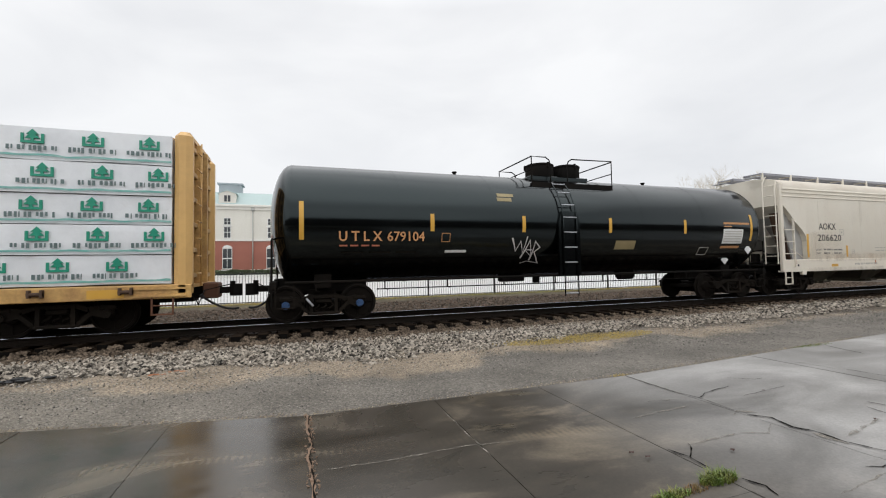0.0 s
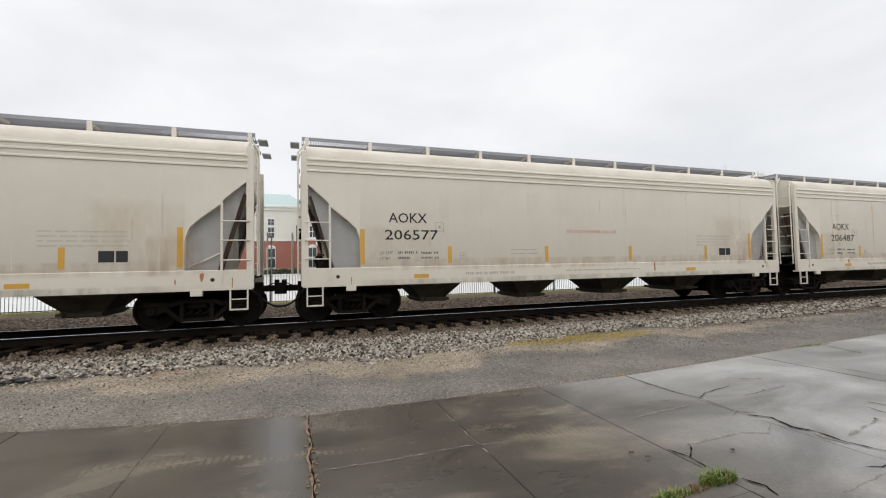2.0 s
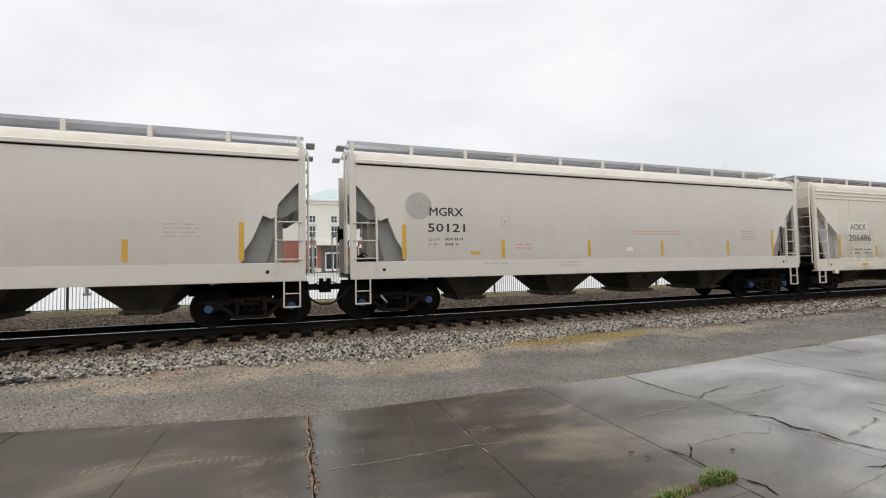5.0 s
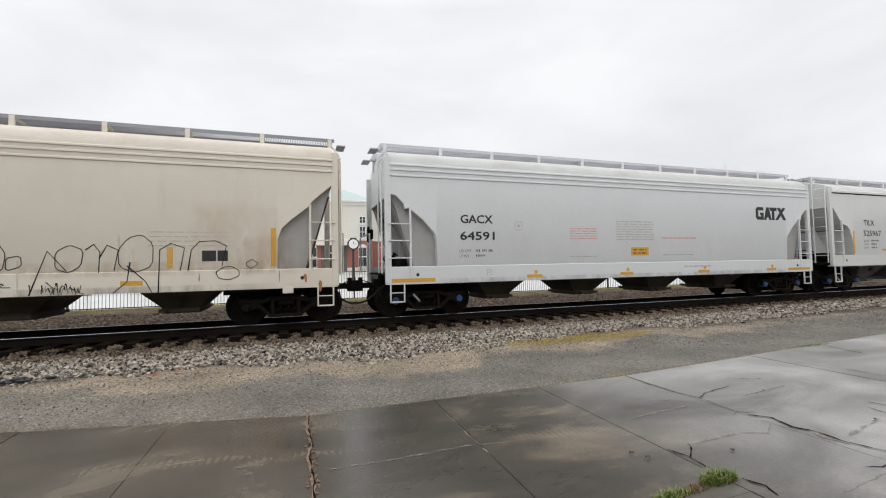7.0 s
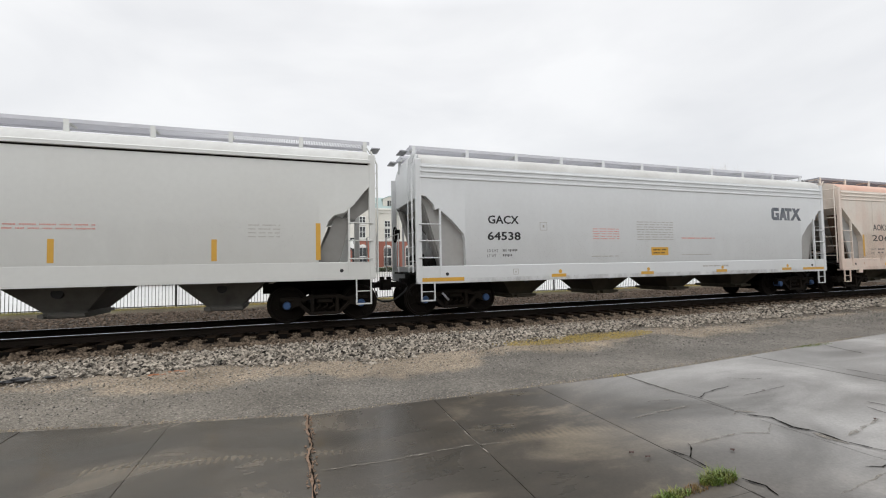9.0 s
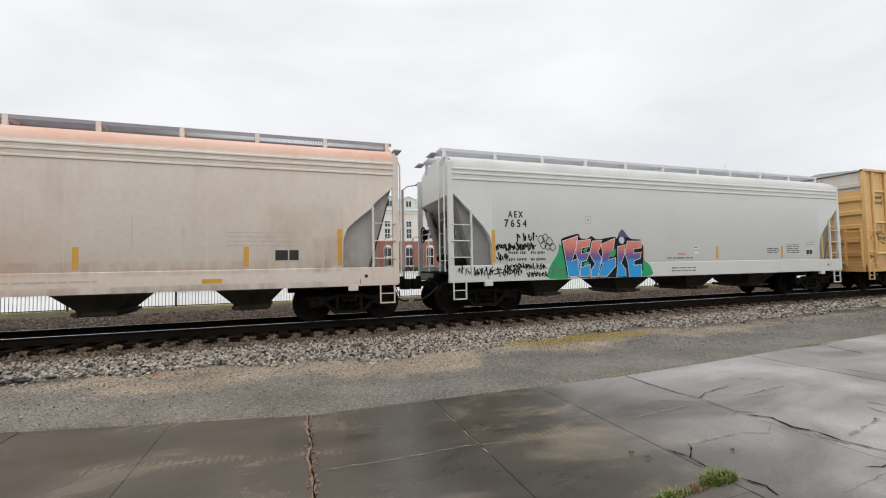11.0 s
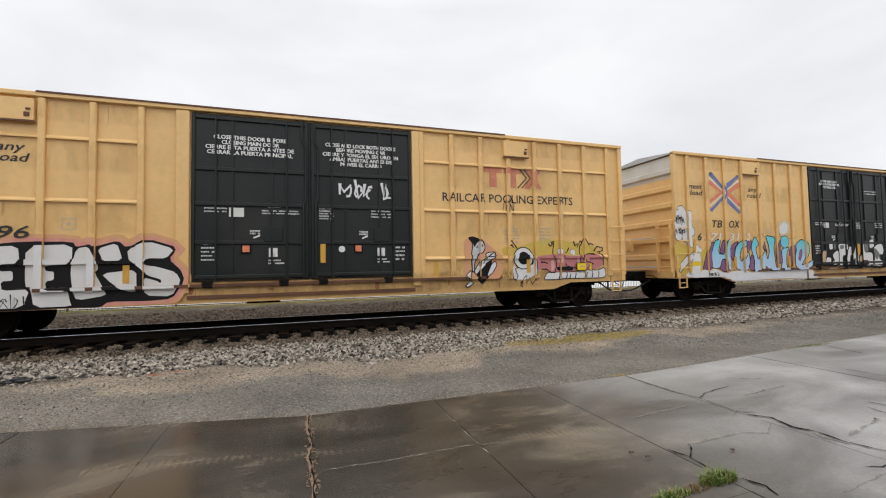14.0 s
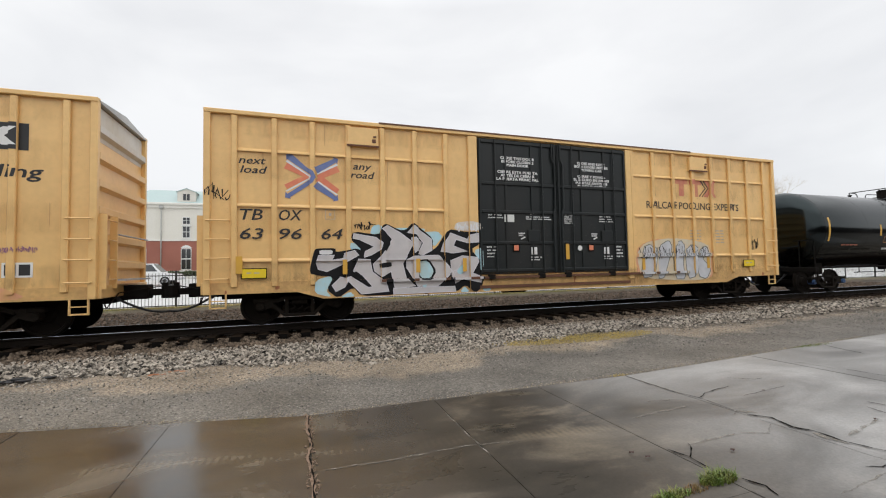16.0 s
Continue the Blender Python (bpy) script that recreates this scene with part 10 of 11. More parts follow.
    cake.data_type = "RGBA"
    cake.inputs["B"].default_value = (0.165, 0.134, 0.094, 1)
    link(nt, dried.outputs[0], cake.inputs["Factor"]), link(nt, ramp.outputs[0], cake.inputs["A"])
    link(nt, m2.outputs[0], mud.inputs["Factor"]), link(nt, cake.outputs["Result"], mud.inputs["A"])
    link(nt, mud.outputs["Result"], tone.inputs["A"])
    fine = N("ShaderNodeTexNoise")
    fine.inputs["Scale"].default_value, fine.inputs["Detail"].default_value, fine.inputs["Roughness"].default_value = 30.0, 7.0, 0.8
    link(nt, geo.outputs["Position"], fine.inputs["Vector"])
    fr = N("ShaderNodeMapRange")
    fr.inputs["From Min"].default_value, fr.inputs["From Max"].default_value = 0.3, 0.7
    fr.inputs["To Min"].default_value, fr.inputs["To Max"].default_value = 0.80, 1.20
    link(nt, fine.outputs["Fac"], fr.inputs["Value"])
    pr = N("ShaderNodeMapRange")
    pr.inputs["To Min"].default_value, pr.inputs["To Max"].default_value = 0.9, 1.1
    link(nt, info.outputs["Random"], pr.inputs["Value"])
    mul = N("ShaderNodeMath")
    mul.operation = "MULTIPLY"
    link(nt, fr.outputs[0], mul.inputs[0]), link(nt, pr.outputs[0], mul.inputs[1])
    hsv = N("ShaderNodeHueSaturation")
    link(nt, tone.outputs["Result"], hsv.inputs["Color"]), link(nt, mul.outputs[0], hsv.inputs["Value"])
    link(nt, hsv.outputs[0], b.inputs["Base Color"])
    rr = N("ShaderNodeMapRange")
    rr.inputs["From Min"].default_value, rr.inputs["From Max"].default_value = 0.36, 0.72
    rr.inputs["To Min"].default_value, rr.inputs["To Max"].default_value = r0, r1
    link(nt, big.outputs["Fac"], rr.inputs["Value"])
    rough = N("ShaderNodeMath")
    rough.operation = "MULTIPLY_ADD"
    rough.inputs[1].default_value = 0.16
    link(nt, dry.outputs[0], rough.inputs[0]), link(nt, rr.outputs[0], rough.inputs[2])
    # water stands towards -x; only a thin film is left past the broken joint
    film_ = N("ShaderNodeMapRange")
    film_.interpolation_type = "SMOOTHSTEP"
    film_.inputs["From Min"].default_value, film_.inputs["From Max"].default_value = 0.2, 1.5
    link(nt, sep.outputs["X"], film_.inputs["Value"])
    spec, r2 = N("ShaderNodeMapRange"), N("ShaderNodeMath")
    spec.inputs["To Min"].default_value, spec.inputs["To Max"].default_value = 0.72, 0.15
    link(nt, film_.outputs[0], spec.inputs["Value"])
    link(nt, spec.outputs[0], b.inputs["Specular IOR Level"])
    r2.operation = "MULTIPLY_ADD"
    r2.inputs[1].default_value = 0.10
    link(nt, film_.outputs[0], r2.inputs[0]), link(nt, rough.outputs[0], r2.inputs[2])
    link(nt, r2.outputs[0], b.inputs["Roughness"])
    bp = N("ShaderNodeBump")
    bp.inputs["Strength"].default_value, bp.inputs["Distance"].default_value = 0.05, 0.003
    link(nt, fine.outputs["Fac"], bp.inputs["Height"])
    link(nt, bp.outputs[0], b.inputs["Normal"])
    return m


def make_paving():
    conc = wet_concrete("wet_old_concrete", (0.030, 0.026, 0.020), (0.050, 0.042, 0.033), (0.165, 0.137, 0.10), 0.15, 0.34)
    pav = thing("pavement", "old cracked concrete slabs, wet with rain", "pavement", kind="structure")
    xs = [-13.8, -10.7, -7.6, -4.5, -2.95, -1.40, 0.10, 1.68, 3.25, 4.82, 7.9, 11.0, 14.1, 17.2, 23.4, 29.6]
    ys = [5.42, 2.35, -0.7, -3.8, -6.9]
    r = random.Random(5)
    for i, (a, b) in enumerate(zip(xs[:-1], xs[1:])):
        for j, (d, c) in enumerate(zip(ys[:-1], ys[1:])):
            top = r.uniform(-0.003, 0.004)
            gap = 0.012 if a != 0.10 else 0.02
            if j == 0:                                                  # the far edge is not quite straight
                q = [5.38 + 0.08 * max(0, x - 4.82) + 0.23 * max(0, 0.1 - x) for x in (a, b)]
                m = Mesh().prism([(a + gap / 2, c + 0.001), (b - 0.005, c + 0.001), (b - 0.005, q[1]), (a + gap / 2, q[0])], "z", -0.12, top)
            else:
                m = Mesh().box(a + gap / 2, b - 0.005, c + 0.001, d - 0.001, -0.12, top, 0.002)
            part("slab", m, conc, pav)
    # broken joint and cracks: dark open seams with crumbled edges
    SEAM = mat("dark_open_seam", (0.010, 0.009, 0.008), 0.95, spec=0.0)
    CRUMB = mat("crumbled_joint_filler", (0.20, 0.13, 0.085), 0.8, amount=0.6, grain=30)
    def seam(pts, w, name, material=SEAM, z=0.009):
        m = Mesh()
        v = []
        rr = random.Random(len(pts) + int(pts[0][0] * 100))
        fine_ = []
        for (xa, ya), (xb, yb) in zip(pts[:-1], pts[1:]):
            n = max(2, int(math.hypot(xb - xa, yb - ya) / 0.06))
            fine_ += [(xa + (xb - xa) * k / n, ya + (yb - ya) * k / n) for k in range(n)]
        fine_.append(pts[-1])
        for k, (x, y) in enumerate(fine_):
            p, q = fine_[max(0, k - 1)], fine_[min(len(fine_) - 1, k + 1)]
            d = math.hypot(q[0] - p[0], q[1] - p[1]) or 1
            nx, ny = -(q[1] - p[1]) / d, (q[0] - p[0]) / d
            ww = w * rr.uniform(0.35, 1.2) * (0.3 if k in (0, len(fine_) - 1) else 1)
            ox, oy = rr.uniform(-0.008, 0.008), rr.uniform(-0.008, 0.008)
            v += [(x + ox + nx * ww, y + oy + ny * ww, z), (x + ox - nx * ww, y + oy - ny * ww, z)]
        m.add(v, [(2 * k, 2 * k + 2, 2 * k + 3, 2 * k + 1) for k in range(len(fine_) - 1)])
        part(name, m, material, pav)
    seam([(0.10, 5.40), (0.09, 4.9), (0.12, 4.5), (0.08, 4.2), (0.11, 3.75), (0.10, 3.2)], 0.022, "crack", CRUMB, 0.007)
    seam([(0.11, 5.40), (0.10, 4.9), (0.125, 4.5), (0.095, 4.2), (0.115, 3.75), (0.10, 3.2)], 0.008, "crack")
    for w, line in ((0.006, [(4.80, 5.35), (4.78, 4.91), (4.80, 4.42), (4.87, 4.13), (4.84, 3.84), (4.82, 3.64)]), (0.015, [(4.82, 3.5), (4.97, 3.32), (4.89, 3.07), (4.97, 2.9)]), (0.012, [(4.97, 2.9), (4.94, 2.65), (4.99, 2.5), (5.03, 2.39), (5.0, 2.1)]),
                    (0.006, [(4.89, 4.13), (5.1, 4.25), (5.28, 4.29), (5.71, 4.36)]), (0.004, [(5.44, 3.98), (5.95, 4.03), (6.4, 4.08)]), (0.007, [(3.55, 3.15), (3.48, 3.05), (3.31, 2.92), (3.29, 2.82), (3.29, 2.70)]), (0.008, [(3.25, 3.13), (3.29, 2.99), (3.31, 2.92)]),
                    (0.014, [(3.37, 2.50), (3.42, 2.35), (3.37, 2.23)]), (0.009, [(6.56, 3.28), (6.60, 3.1), (6.7, 2.9)]), (0.007, [(6.33, 3.16), (6.28, 2.96), (6.3, 2.8)]), (0.009, [(4.5, 2.27), (4.62, 2.22), (4.8, 2.24)]), (0.005, [(6.07, 4.68), (6.36, 4.47), (6.53, 4.46)]),
                    (0.006, [(8.02, 5.01), (8.09, 4.82), (8.11, 4.41)]), (0.006, [(8.21, 4.36), (8.25, 3.86), (8.3, 3.5)]), (0.009, [(9.95, 5.9), (10.15, 5.68), (9.95, 5.2), (9.87, 4.9)]), (0.008, [(11.3, 6.2), (11.6, 5.9), (11.93, 5.54)])):
        seam(line, w, "crack")
    PALESEAM = wash("pale_silt_in_a_crack", (0.22, 0.20, 0.17), 1.5, (5.0, 5.0, 5.0), ())
    for w, line in ((0.014, [(3.50, 3.12), (3.79, 3.15), (4.26, 3.16), (4.50, 3.05), (4.78, 3.20)]), (0.012, [(0.19, 3.89), (0.74, 3.86), (1.15, 3.88), (1.55, 3.89), (2.05, 3.81)]), (0.018, [(3.56, 3.87), (4.0, 3.93), (4.48, 3.96)]),
                    (0.014, [(4.16, 4.27), (4.61, 4.20)]), (0.020, [(4.80, 5.36), (4.80, 4.8), (4.81, 4.30)]), (0.045, [(4.93, 2.90), (4.92, 2.75), (4.93, 2.60)]), (0.022, [(5.15, 2.72), (5.55, 2.80), (6.0, 2.88)]), (0.010, [(3.82, 2.08), (4.53, 2.15)]),
                    (0.03, [(4.70, 3.55), (4.85, 3.62), (5.0, 3.50)]), (0.010, [(1.655, 4.9), (1.66, 4.2), (1.67, 3.6)])):
        seam(line, w, "crack", PALESEAM, 0.006)
    stones("rubble", 150, 0.06, 0.155, 3.1, 5.4, ([0, 9], [0.004, 0.004]), 0.005, 0.016, CRUMB, 21, "crumbled brown bits in the open joint")
    r = random.Random(9)
    LEAF = mat("dead_brown_leaf", (0.045, 0.018, 0.012), 0.6)
    for x, y in ((2.88, 3.17), (3.77, 2.88), (2.95, 3.05), (5.90, 2.87), (5.88, 4.02)):
        a = r.uniform(0, 6.3)
        m = Mesh().add([(0.028 * math.cos(a + k), 0.018 * math.sin(a + k), 0.012 + 0.01 * (k % 2)) for k in (0, 1.2, 2.2, 3.4, 4.4, 5.4)], [(0, 1, 2, 3, 4, 5)])
        solid("leaf", m, LEAF, "curled dead brown leaf on wet concrete", "leaf", "fallen leaves", at=pose(x, y, 0.002))


def blades(name, n, cx, cy, rx, ry, h, material, label, seed, z=0.0, category="grass"):
    r = random.Random(seed)
    m = Mesh()
    for _ in range(n):
        a, d = r.uniform(0, 6.28), math.sqrt(r.random())
        x, y = cx + rx * d * math.cos(a), cy + ry * d * math.sin(a)
        b, l, w = r.uniform(0, 6.28), h * r.uniform(0.4, 1.15) * (1.15 - 0.6 * d), r.uniform(0.003, 0.006)
        lean = r.uniform(0.2, 0.9)
        ux, uy = math.cos(b), math.sin(b)
        p = [(x + ux * lean * l * t * t, y + uy * lean * l * t * t, z + l * t * (1 - 0.25 * t)) for t in (0, 0.5, 1)]
        m.add([(p[0][0] - uy * w, p[0][1] + ux * w, p[0][2]), (p[0][0] + uy * w, p[0][1] - ux * w, p[0][2]), (p[1][0] + uy * w * 0.7, p[1][1] - ux * w * 0.7, p[1][2]), (p[1][0] - uy * w * 0.7, p[1][1] + ux * w * 0.7, p[1][2]), p[2]],
              [(0, 1, 2, 3), (3, 2, 4)])
    me = bpy.data.meshes.new(name)
    me.from_pydata(m.v, [], m.f)
    me.materials.append(material)
    return tagged(new(name, me), label, category, kind="stuff")


GRASS = mat("green_grass_blade", (0.115, 0.175, 0.03), 0.5, dirt=(0.24, 0.17, 0.05), amount=0.7, island=0.3, patch=9)
STRAW = mat("yellowed_grass_blade", (0.42, 0.32, 0.085), 0.6, dirt=(0.38, 0.27, 0.08), amount=0.6, island=0.3, patch=5)


OLIVEGRASS = mat("olive_grass_blade", (0.27, 0.25, 0.075), 0.6, dirt=(0.36, 0.29, 0.10), amount=0.6, island=0.3, patch=5)
BROWNED = mat("browned_grass_blade", (0.17, 0.09, 0.035), 0.7, dirt=(0.10, 0.14, 0.03), amount=0.6, island=0.3, patch=9)


def make_plants_near():
    blades("grass_tuft", 420, 3.17, 2.55, 0.19, 0.07, 0.15, GRASS, "green grass tuft growing from a crack", 1)
    blades("grass_tuft", 260, 2.62, 2.50, 0.20, 0.05, 0.09, GRASS, "low green grass in a crack", 2)
    blades("grass_tuft", 120, 2.88, 2.52, 0.14, 0.05, 0.06, BROWNED, "dry grass in a crack", 3)
    blades("dry_grass", 7000, 6.2, 8.42, 2.2, 0.55, 0.06, STRAW, "strip of yellowed grass beside the ballast", 4, 0.03)
    blades("dry_grass", 200, 9.9, 5.75, 0.6, 0.06, 0.06, GRASS, "thin grass along the slab edge", 5)
    blades("dry_grass", 60, 4.72, 5.42, 0.2, 0.05, 0.05, STRAW, "thin dry grass at a slab corner", 6)
    MUD = mat("dark_wet_debris", (0.02, 0.02, 0.022), 0.4)
    m = Mesh()
    r = random.Random(4)
    for k in range(14):
        x, y = r.uniform(-0.35, 0.25), r.uniform(-0.12, 0.08)
        m.box(x, x + r.uniform(0.05, 0.2), y, y + r.uniform(0.03, 0.08), 0.0, r.uniform(0.02, 0.05), 0.008)
    solid("debris", m, MUD, "flattened black debris on the ballast edge", "debris", at=pose(-4.15, 8.62, 0.06))
    m = Mesh()
    for k in range(16):
        x, y = r.uniform(-0.25, 0.25), r.uniform(-0.1, 0.1)
        m.box(x, x + r.uniform(0.03, 0.09), y, y + r.uniform(0.02, 0.05), 0.0, r.uniform(0.008, 0.02), 0.003)
    solid("brick_crumbs", m, mat("red_brick_crumb", (0.33, 0.12, 0.05), 0.8), "crushed red brick crumbs in the sand", "debris", at=pose(-2.15, 8.42, 0.02))


# ---- beyond the track ----
def make_fence():
    IRON = mat("black_iron_fence", (0.025, 0.025, 0.024), 0.5, amount=0.3)
    OLIVE = mat("weathered_picket", (0.10, 0.10, 0.085), 0.6, amount=0.4)
    fence = thing("iron_fence", "tall iron picket fence with dark posts", "fence", at=pose(0, 22.7, -0.03))
    for z in (0.22, 1.62):
        part("rail", Mesh().box(-60, 120, -0.02, 0.02, z - 0.02, z + 0.02), IRON, fence)
    post = Mesh().box(-0.04, 0.04, -0.04, 0.04, 0, 1.85, 0.006).data("post", IRON)
    for k in range(-12, 24):
        part("post", post, IRON, fence).location.x = -1.3 + 4.1 * k
    pk = Mesh().box(-0.009, 0.009, -0.009, 0.009, 0.08, 1.74).data("picket", OLIVE)
    for k in range(270):
        part("picket", pk, OLIVE, fence).location.x = -15 + 0.135 * k
    rest = Mesh()
    for k in list(range(-330, 0)) + list(range(270, 900)):
        x = -15 + 0.135 * k
        rest.box(x - 0.009, x + 0.009, -0.009, 0.009, 0.08, 1.74)
    tagged(part("far_pickets", rest, OLIVE, fence), kind="stuff")
    for k in range(4):                                                  # rough grass on the low bank under the fence
        blades("fence_grass", 6000, -12.0 + 12.0 * k, 22.5, 8.5, 0.35, 0.17, STRAW if k % 2 else OLIVEGRASS, "yellowish rough grass along the fence", 31 + k, 0.10)
    m = Mesh()
    n = 22
    r = random.Random(12)
    v = [(0, 0, 0.004)] + [((1 + r.uniform(-0.12, 0.12)) * 1.9 * math.cos(2 * math.pi * k / n), (1 + r.uniform(-0.15, 0.15)) * 0.65 * math.sin(2 * math.pi * k / n), 0.004) for k in range(n)]
    m.add(v, [(0, k + 1, (k + 1) % n + 1) for k in range(n)])
    solid("puddle", m, mat("standing_rain_water", (0.03, 0.03, 0.03), 0.06, spec=0.9), "shallow puddle of rain water on dirt", "puddle", kind="structure", at=pose(8.2, 16.9, 0.02))


def window(parent, x, z, w, h, y, tall=False, arch=False):
    FR = mat("white_window_trim", (0.74, 0.74, 0.72), 0.5, amount=0.2)
    GL = mat("dark_window_glass", (0.02, 0.024, 0.028), 0.08, spec=0.7)
    win = part("window", Mesh().box(x - w / 2 - 0.07, x + w / 2 + 0.07, y - 0.07, y + 0.02, z - 0.08, z + h + 0.08, 0.02), FR, parent, "white-trimmed sash window")
    part("pane", Mesh().box(x - w / 2, x - 0.03, y - 0.085, y - 0.06, z, z + h * 0.48).box(x + 0.03, x + w / 2, y - 0.085, y - 0.06, z, z + h * 0.48), GL, win)
    part("pane", Mesh().box(x - w / 2, x - 0.03, y - 0.085, y - 0.06, z + h * 0.54, z + h).box(x + 0.03, x + w / 2, y - 0.085, y - 0.06, z + h * 0.54, z + h), GL, win)
    if arch:
        part("arched_head", Mesh().prism([(x - w / 2 - 0.12, z + h + 0.14), (x + w / 2 + 0.12, z + h + 0.14), (x + w * 0.3, z + h + 0.42), (x, z + h + 0.5), (x - w * 0.3, z + h + 0.42)], "y", y - 0.07, y + 0.02), FR, win)
    part("window_sill", Mesh().box(x - w / 2 - 0.2, x + w / 2 + 0.2, y - 0.14, y, z - 0.26, z - 0.14), FR, win)


def make_building():
    STUCCO = mat("cream_stucco", (0.66, 0.64, 0.58), 0.8, dirt=(0.52, 0.49, 0.43), amount=0.3, streak=0.2, patch=0.3)
    BRICK = mat("red_brick_wall", (0.33, 0.125, 0.09), 0.8, dirt=(0.24, 0.09, 0.07), amount=0.5, grain=14, patch=0.4)
    ROOF = mat("pale_green_metal_roof", (0.36, 0.46, 0.45), 0.45, dirt=(0.42, 0.50, 0.49), amount=0.4, streak=0.2, patch=0.3)
    BAND = mat("pale_stone_band", (0.70, 0.68, 0.63), 0.7, amount=0.2)
    bld = thing("civic_building", "long cream and red-brick civic building with green mansard roof", "building")
    Y = 60.0
    g = 1.4                                                             # raised ground level
    def block(x0, x1, y, depth, eave, ridge, inset, hip):
        part("wall", Mesh().box(x0, x1, y, y + depth, 5.65, eave), STUCCO, bld, "cream upper wall")
        part("wall", Mesh().box(x0 + 0.02, x1 - 0.02, y + 0.02, y + depth, g - 1.6, 5.65), BRICK, bld, "red brick ground storey")
        part("stone_band", Mesh().box(x0 - 0.06, x1 + 0.06, y - 0.08, y + depth, 5.60, 5.90).box(x0 - 0.04, x1 + 0.04, y - 0.05, y + depth, g - 1.5, g + 0.5), BAND, bld)
        part("cornice", Mesh().box(x0 - 0.3, x1 + 0.3, y - 0.35, y + depth + 0.3, eave - 0.25, eave + 0.05, 0.05).box(x0 - 0.12, x1 + 0.12, y - 0.15, y + depth, eave - 0.6, eave - 0.25), BAND, bld)
        a, b, c, d = x0 - 0.25, x1 + 0.25, y - 0.3, y + depth + 0.3
        v = [(a, c, eave + 0.05), (b, c, eave + 0.05), (b, d, eave + 0.05), (a, d, eave + 0.05), (a + hip, c + inset, ridge), (b - hip, c + inset, ridge), (b - hip, d - inset, ridge), (a + hip, d - inset, ridge)]
        part("roof", Mesh().add(v, [(0, 1, 5, 4), (1, 2, 6, 5), (2, 3, 7, 6), (3, 0, 4, 7), (4, 5, 6, 7), (3, 2, 1, 0)]), ROOF, bld, "pale green standing-seam roof")
    block(-20.0, 1.2, Y, 14, 10.3, 12.2, 2.2, 2.6)
    block(9.6, 33.4, Y, 14, 10.3, 12.0, 0.9, 0.9)
    block(0.6, 9.8, Y - 1.6, 16, 11.1, 13.3, 4.5, 3.6)
    cols = [-18.0, -13.2, -8.6, -3.4] + [12.2, 15.4, 18.6, 22.2, 25.6, 28.8, 31.6]
    for x in cols:
        window(bld, x, 7.75, 0.72, 0.78, Y)
        window(bld, x, 6.05, 0.72, 1.35, Y)
        window(bld, x, 2.1, 1.0, 2.5, Y, arch=True)
    for x in (1.8, 4.6, 8.4):
        window(bld, x, 8.05, 0.72, 0.82, Y - 1.6)
        window(bld, x, 6.05, 0.72, 1.45, Y - 1.6)
    for x in (1.8, 8.4):
        window(bld, x, 2.1, 1.0, 2.5, Y - 1.6, arch=True)
    # flat dark panel: the porch's shade is only its colour
    DARK = mat("shaded_porch_wall", (0.12, 0.11, 0.10), 0.8)
    FR = mat("white_window_trim", (0.74, 0.74, 0.72), 0.5, amount=0.2)
    door = part("entrance", Mesh().box(2.9, 6.3, Y - 1.66, Y - 1.55, g, 4.9), DARK, bld, "entrance with porch shade as a dark panel, glazed double door")
    part("double_door", Mesh().box(3.4, 5.4, Y - 1.74, Y - 1.64, g + 0.1, g + 2.6, 0.02), FR, door)
    part("door_glass", Mesh().box(3.55, 4.3, Y - 1.77, Y - 1.73, g + 0.4, g + 2.4).box(4.5, 5.25, Y - 1.77, Y - 1.73, g + 0.4, g + 2.4), mat("dark_window_glass", (0.02, 0.024, 0.028), 0.08, spec=0.7), door)
    part("entrance_canopy", Mesh().box(2.2, 7.0, Y - 2.8, Y - 1.5, 4.9, 5.6, 0.05), BAND, bld)
    part("step", Mesh().box(2.4, 6.8, Y - 3.6, Y - 1.6, 0.4, g), BAND, bld), part("step", Mesh().box(2.1, 7.1, Y - 4.2, Y - 3.6, 0.2, g - 0.4), BAND, bld)
    for x in (-5.6, -15.9, 13.8, 20.4):
        pipe = Mesh().tube([(x, Y - 0.12, 10.0), (x, Y - 0.12, 1.2)], 0.07, 8).box(x - 0.22, x + 0.22, Y - 0.3, Y - 0.02, 9.6, 10.0, 0.03)
        part("downpipe", pipe, mat("grey_downpipe", (0.42, 0.42, 0.40), 0.5), bld)
    for x in (-13.2, -8.6, 12.6, 15.4, 18.6, 22.2, 25.6, 28.8):
        dm = part("dormer", Mesh().prism([(x - 1.0, 10.3), (x + 1.0, 10.3), (x + 1.0, 11.8), (x, 12.15), (x - 1.0, 11.8)], "y", Y - 0.1, Y + 2.0), STUCCO, bld, "cream roof dormer")
        part("pane", Mesh().box(x - 0.36, x - 0.05, Y - 0.14, Y - 0.08, 10.7, 11.5).box(x + 0.05, x + 0.36, Y - 0.14, Y - 0.08, 10.7, 11.5), mat("dark_window_glass", (0.02, 0.024, 0.028), 0.08, spec=0.7), dm)
        part("dormer_roof", Mesh().prism([(x - 1.15, 11.75), (x, 12.25), (x + 1.15, 11.75), (x + 1.15, 11.68), (x, 12.12), (x - 1.15, 11.68)], "y", Y - 0.2, Y + 2.2), ROOF, dm)
    part("roof_vent_house", Mesh().box(-9.9, -7.2, Y + 2, Y + 4, 12.1, 13.4, 0.06).box(-10.1, -7.0, Y + 1.9, Y + 4.1, 13.3, 13.5), mat("slate_grey_cladding", (0.34, 0.39, 0.42), 0.6, amount=0.3), bld)


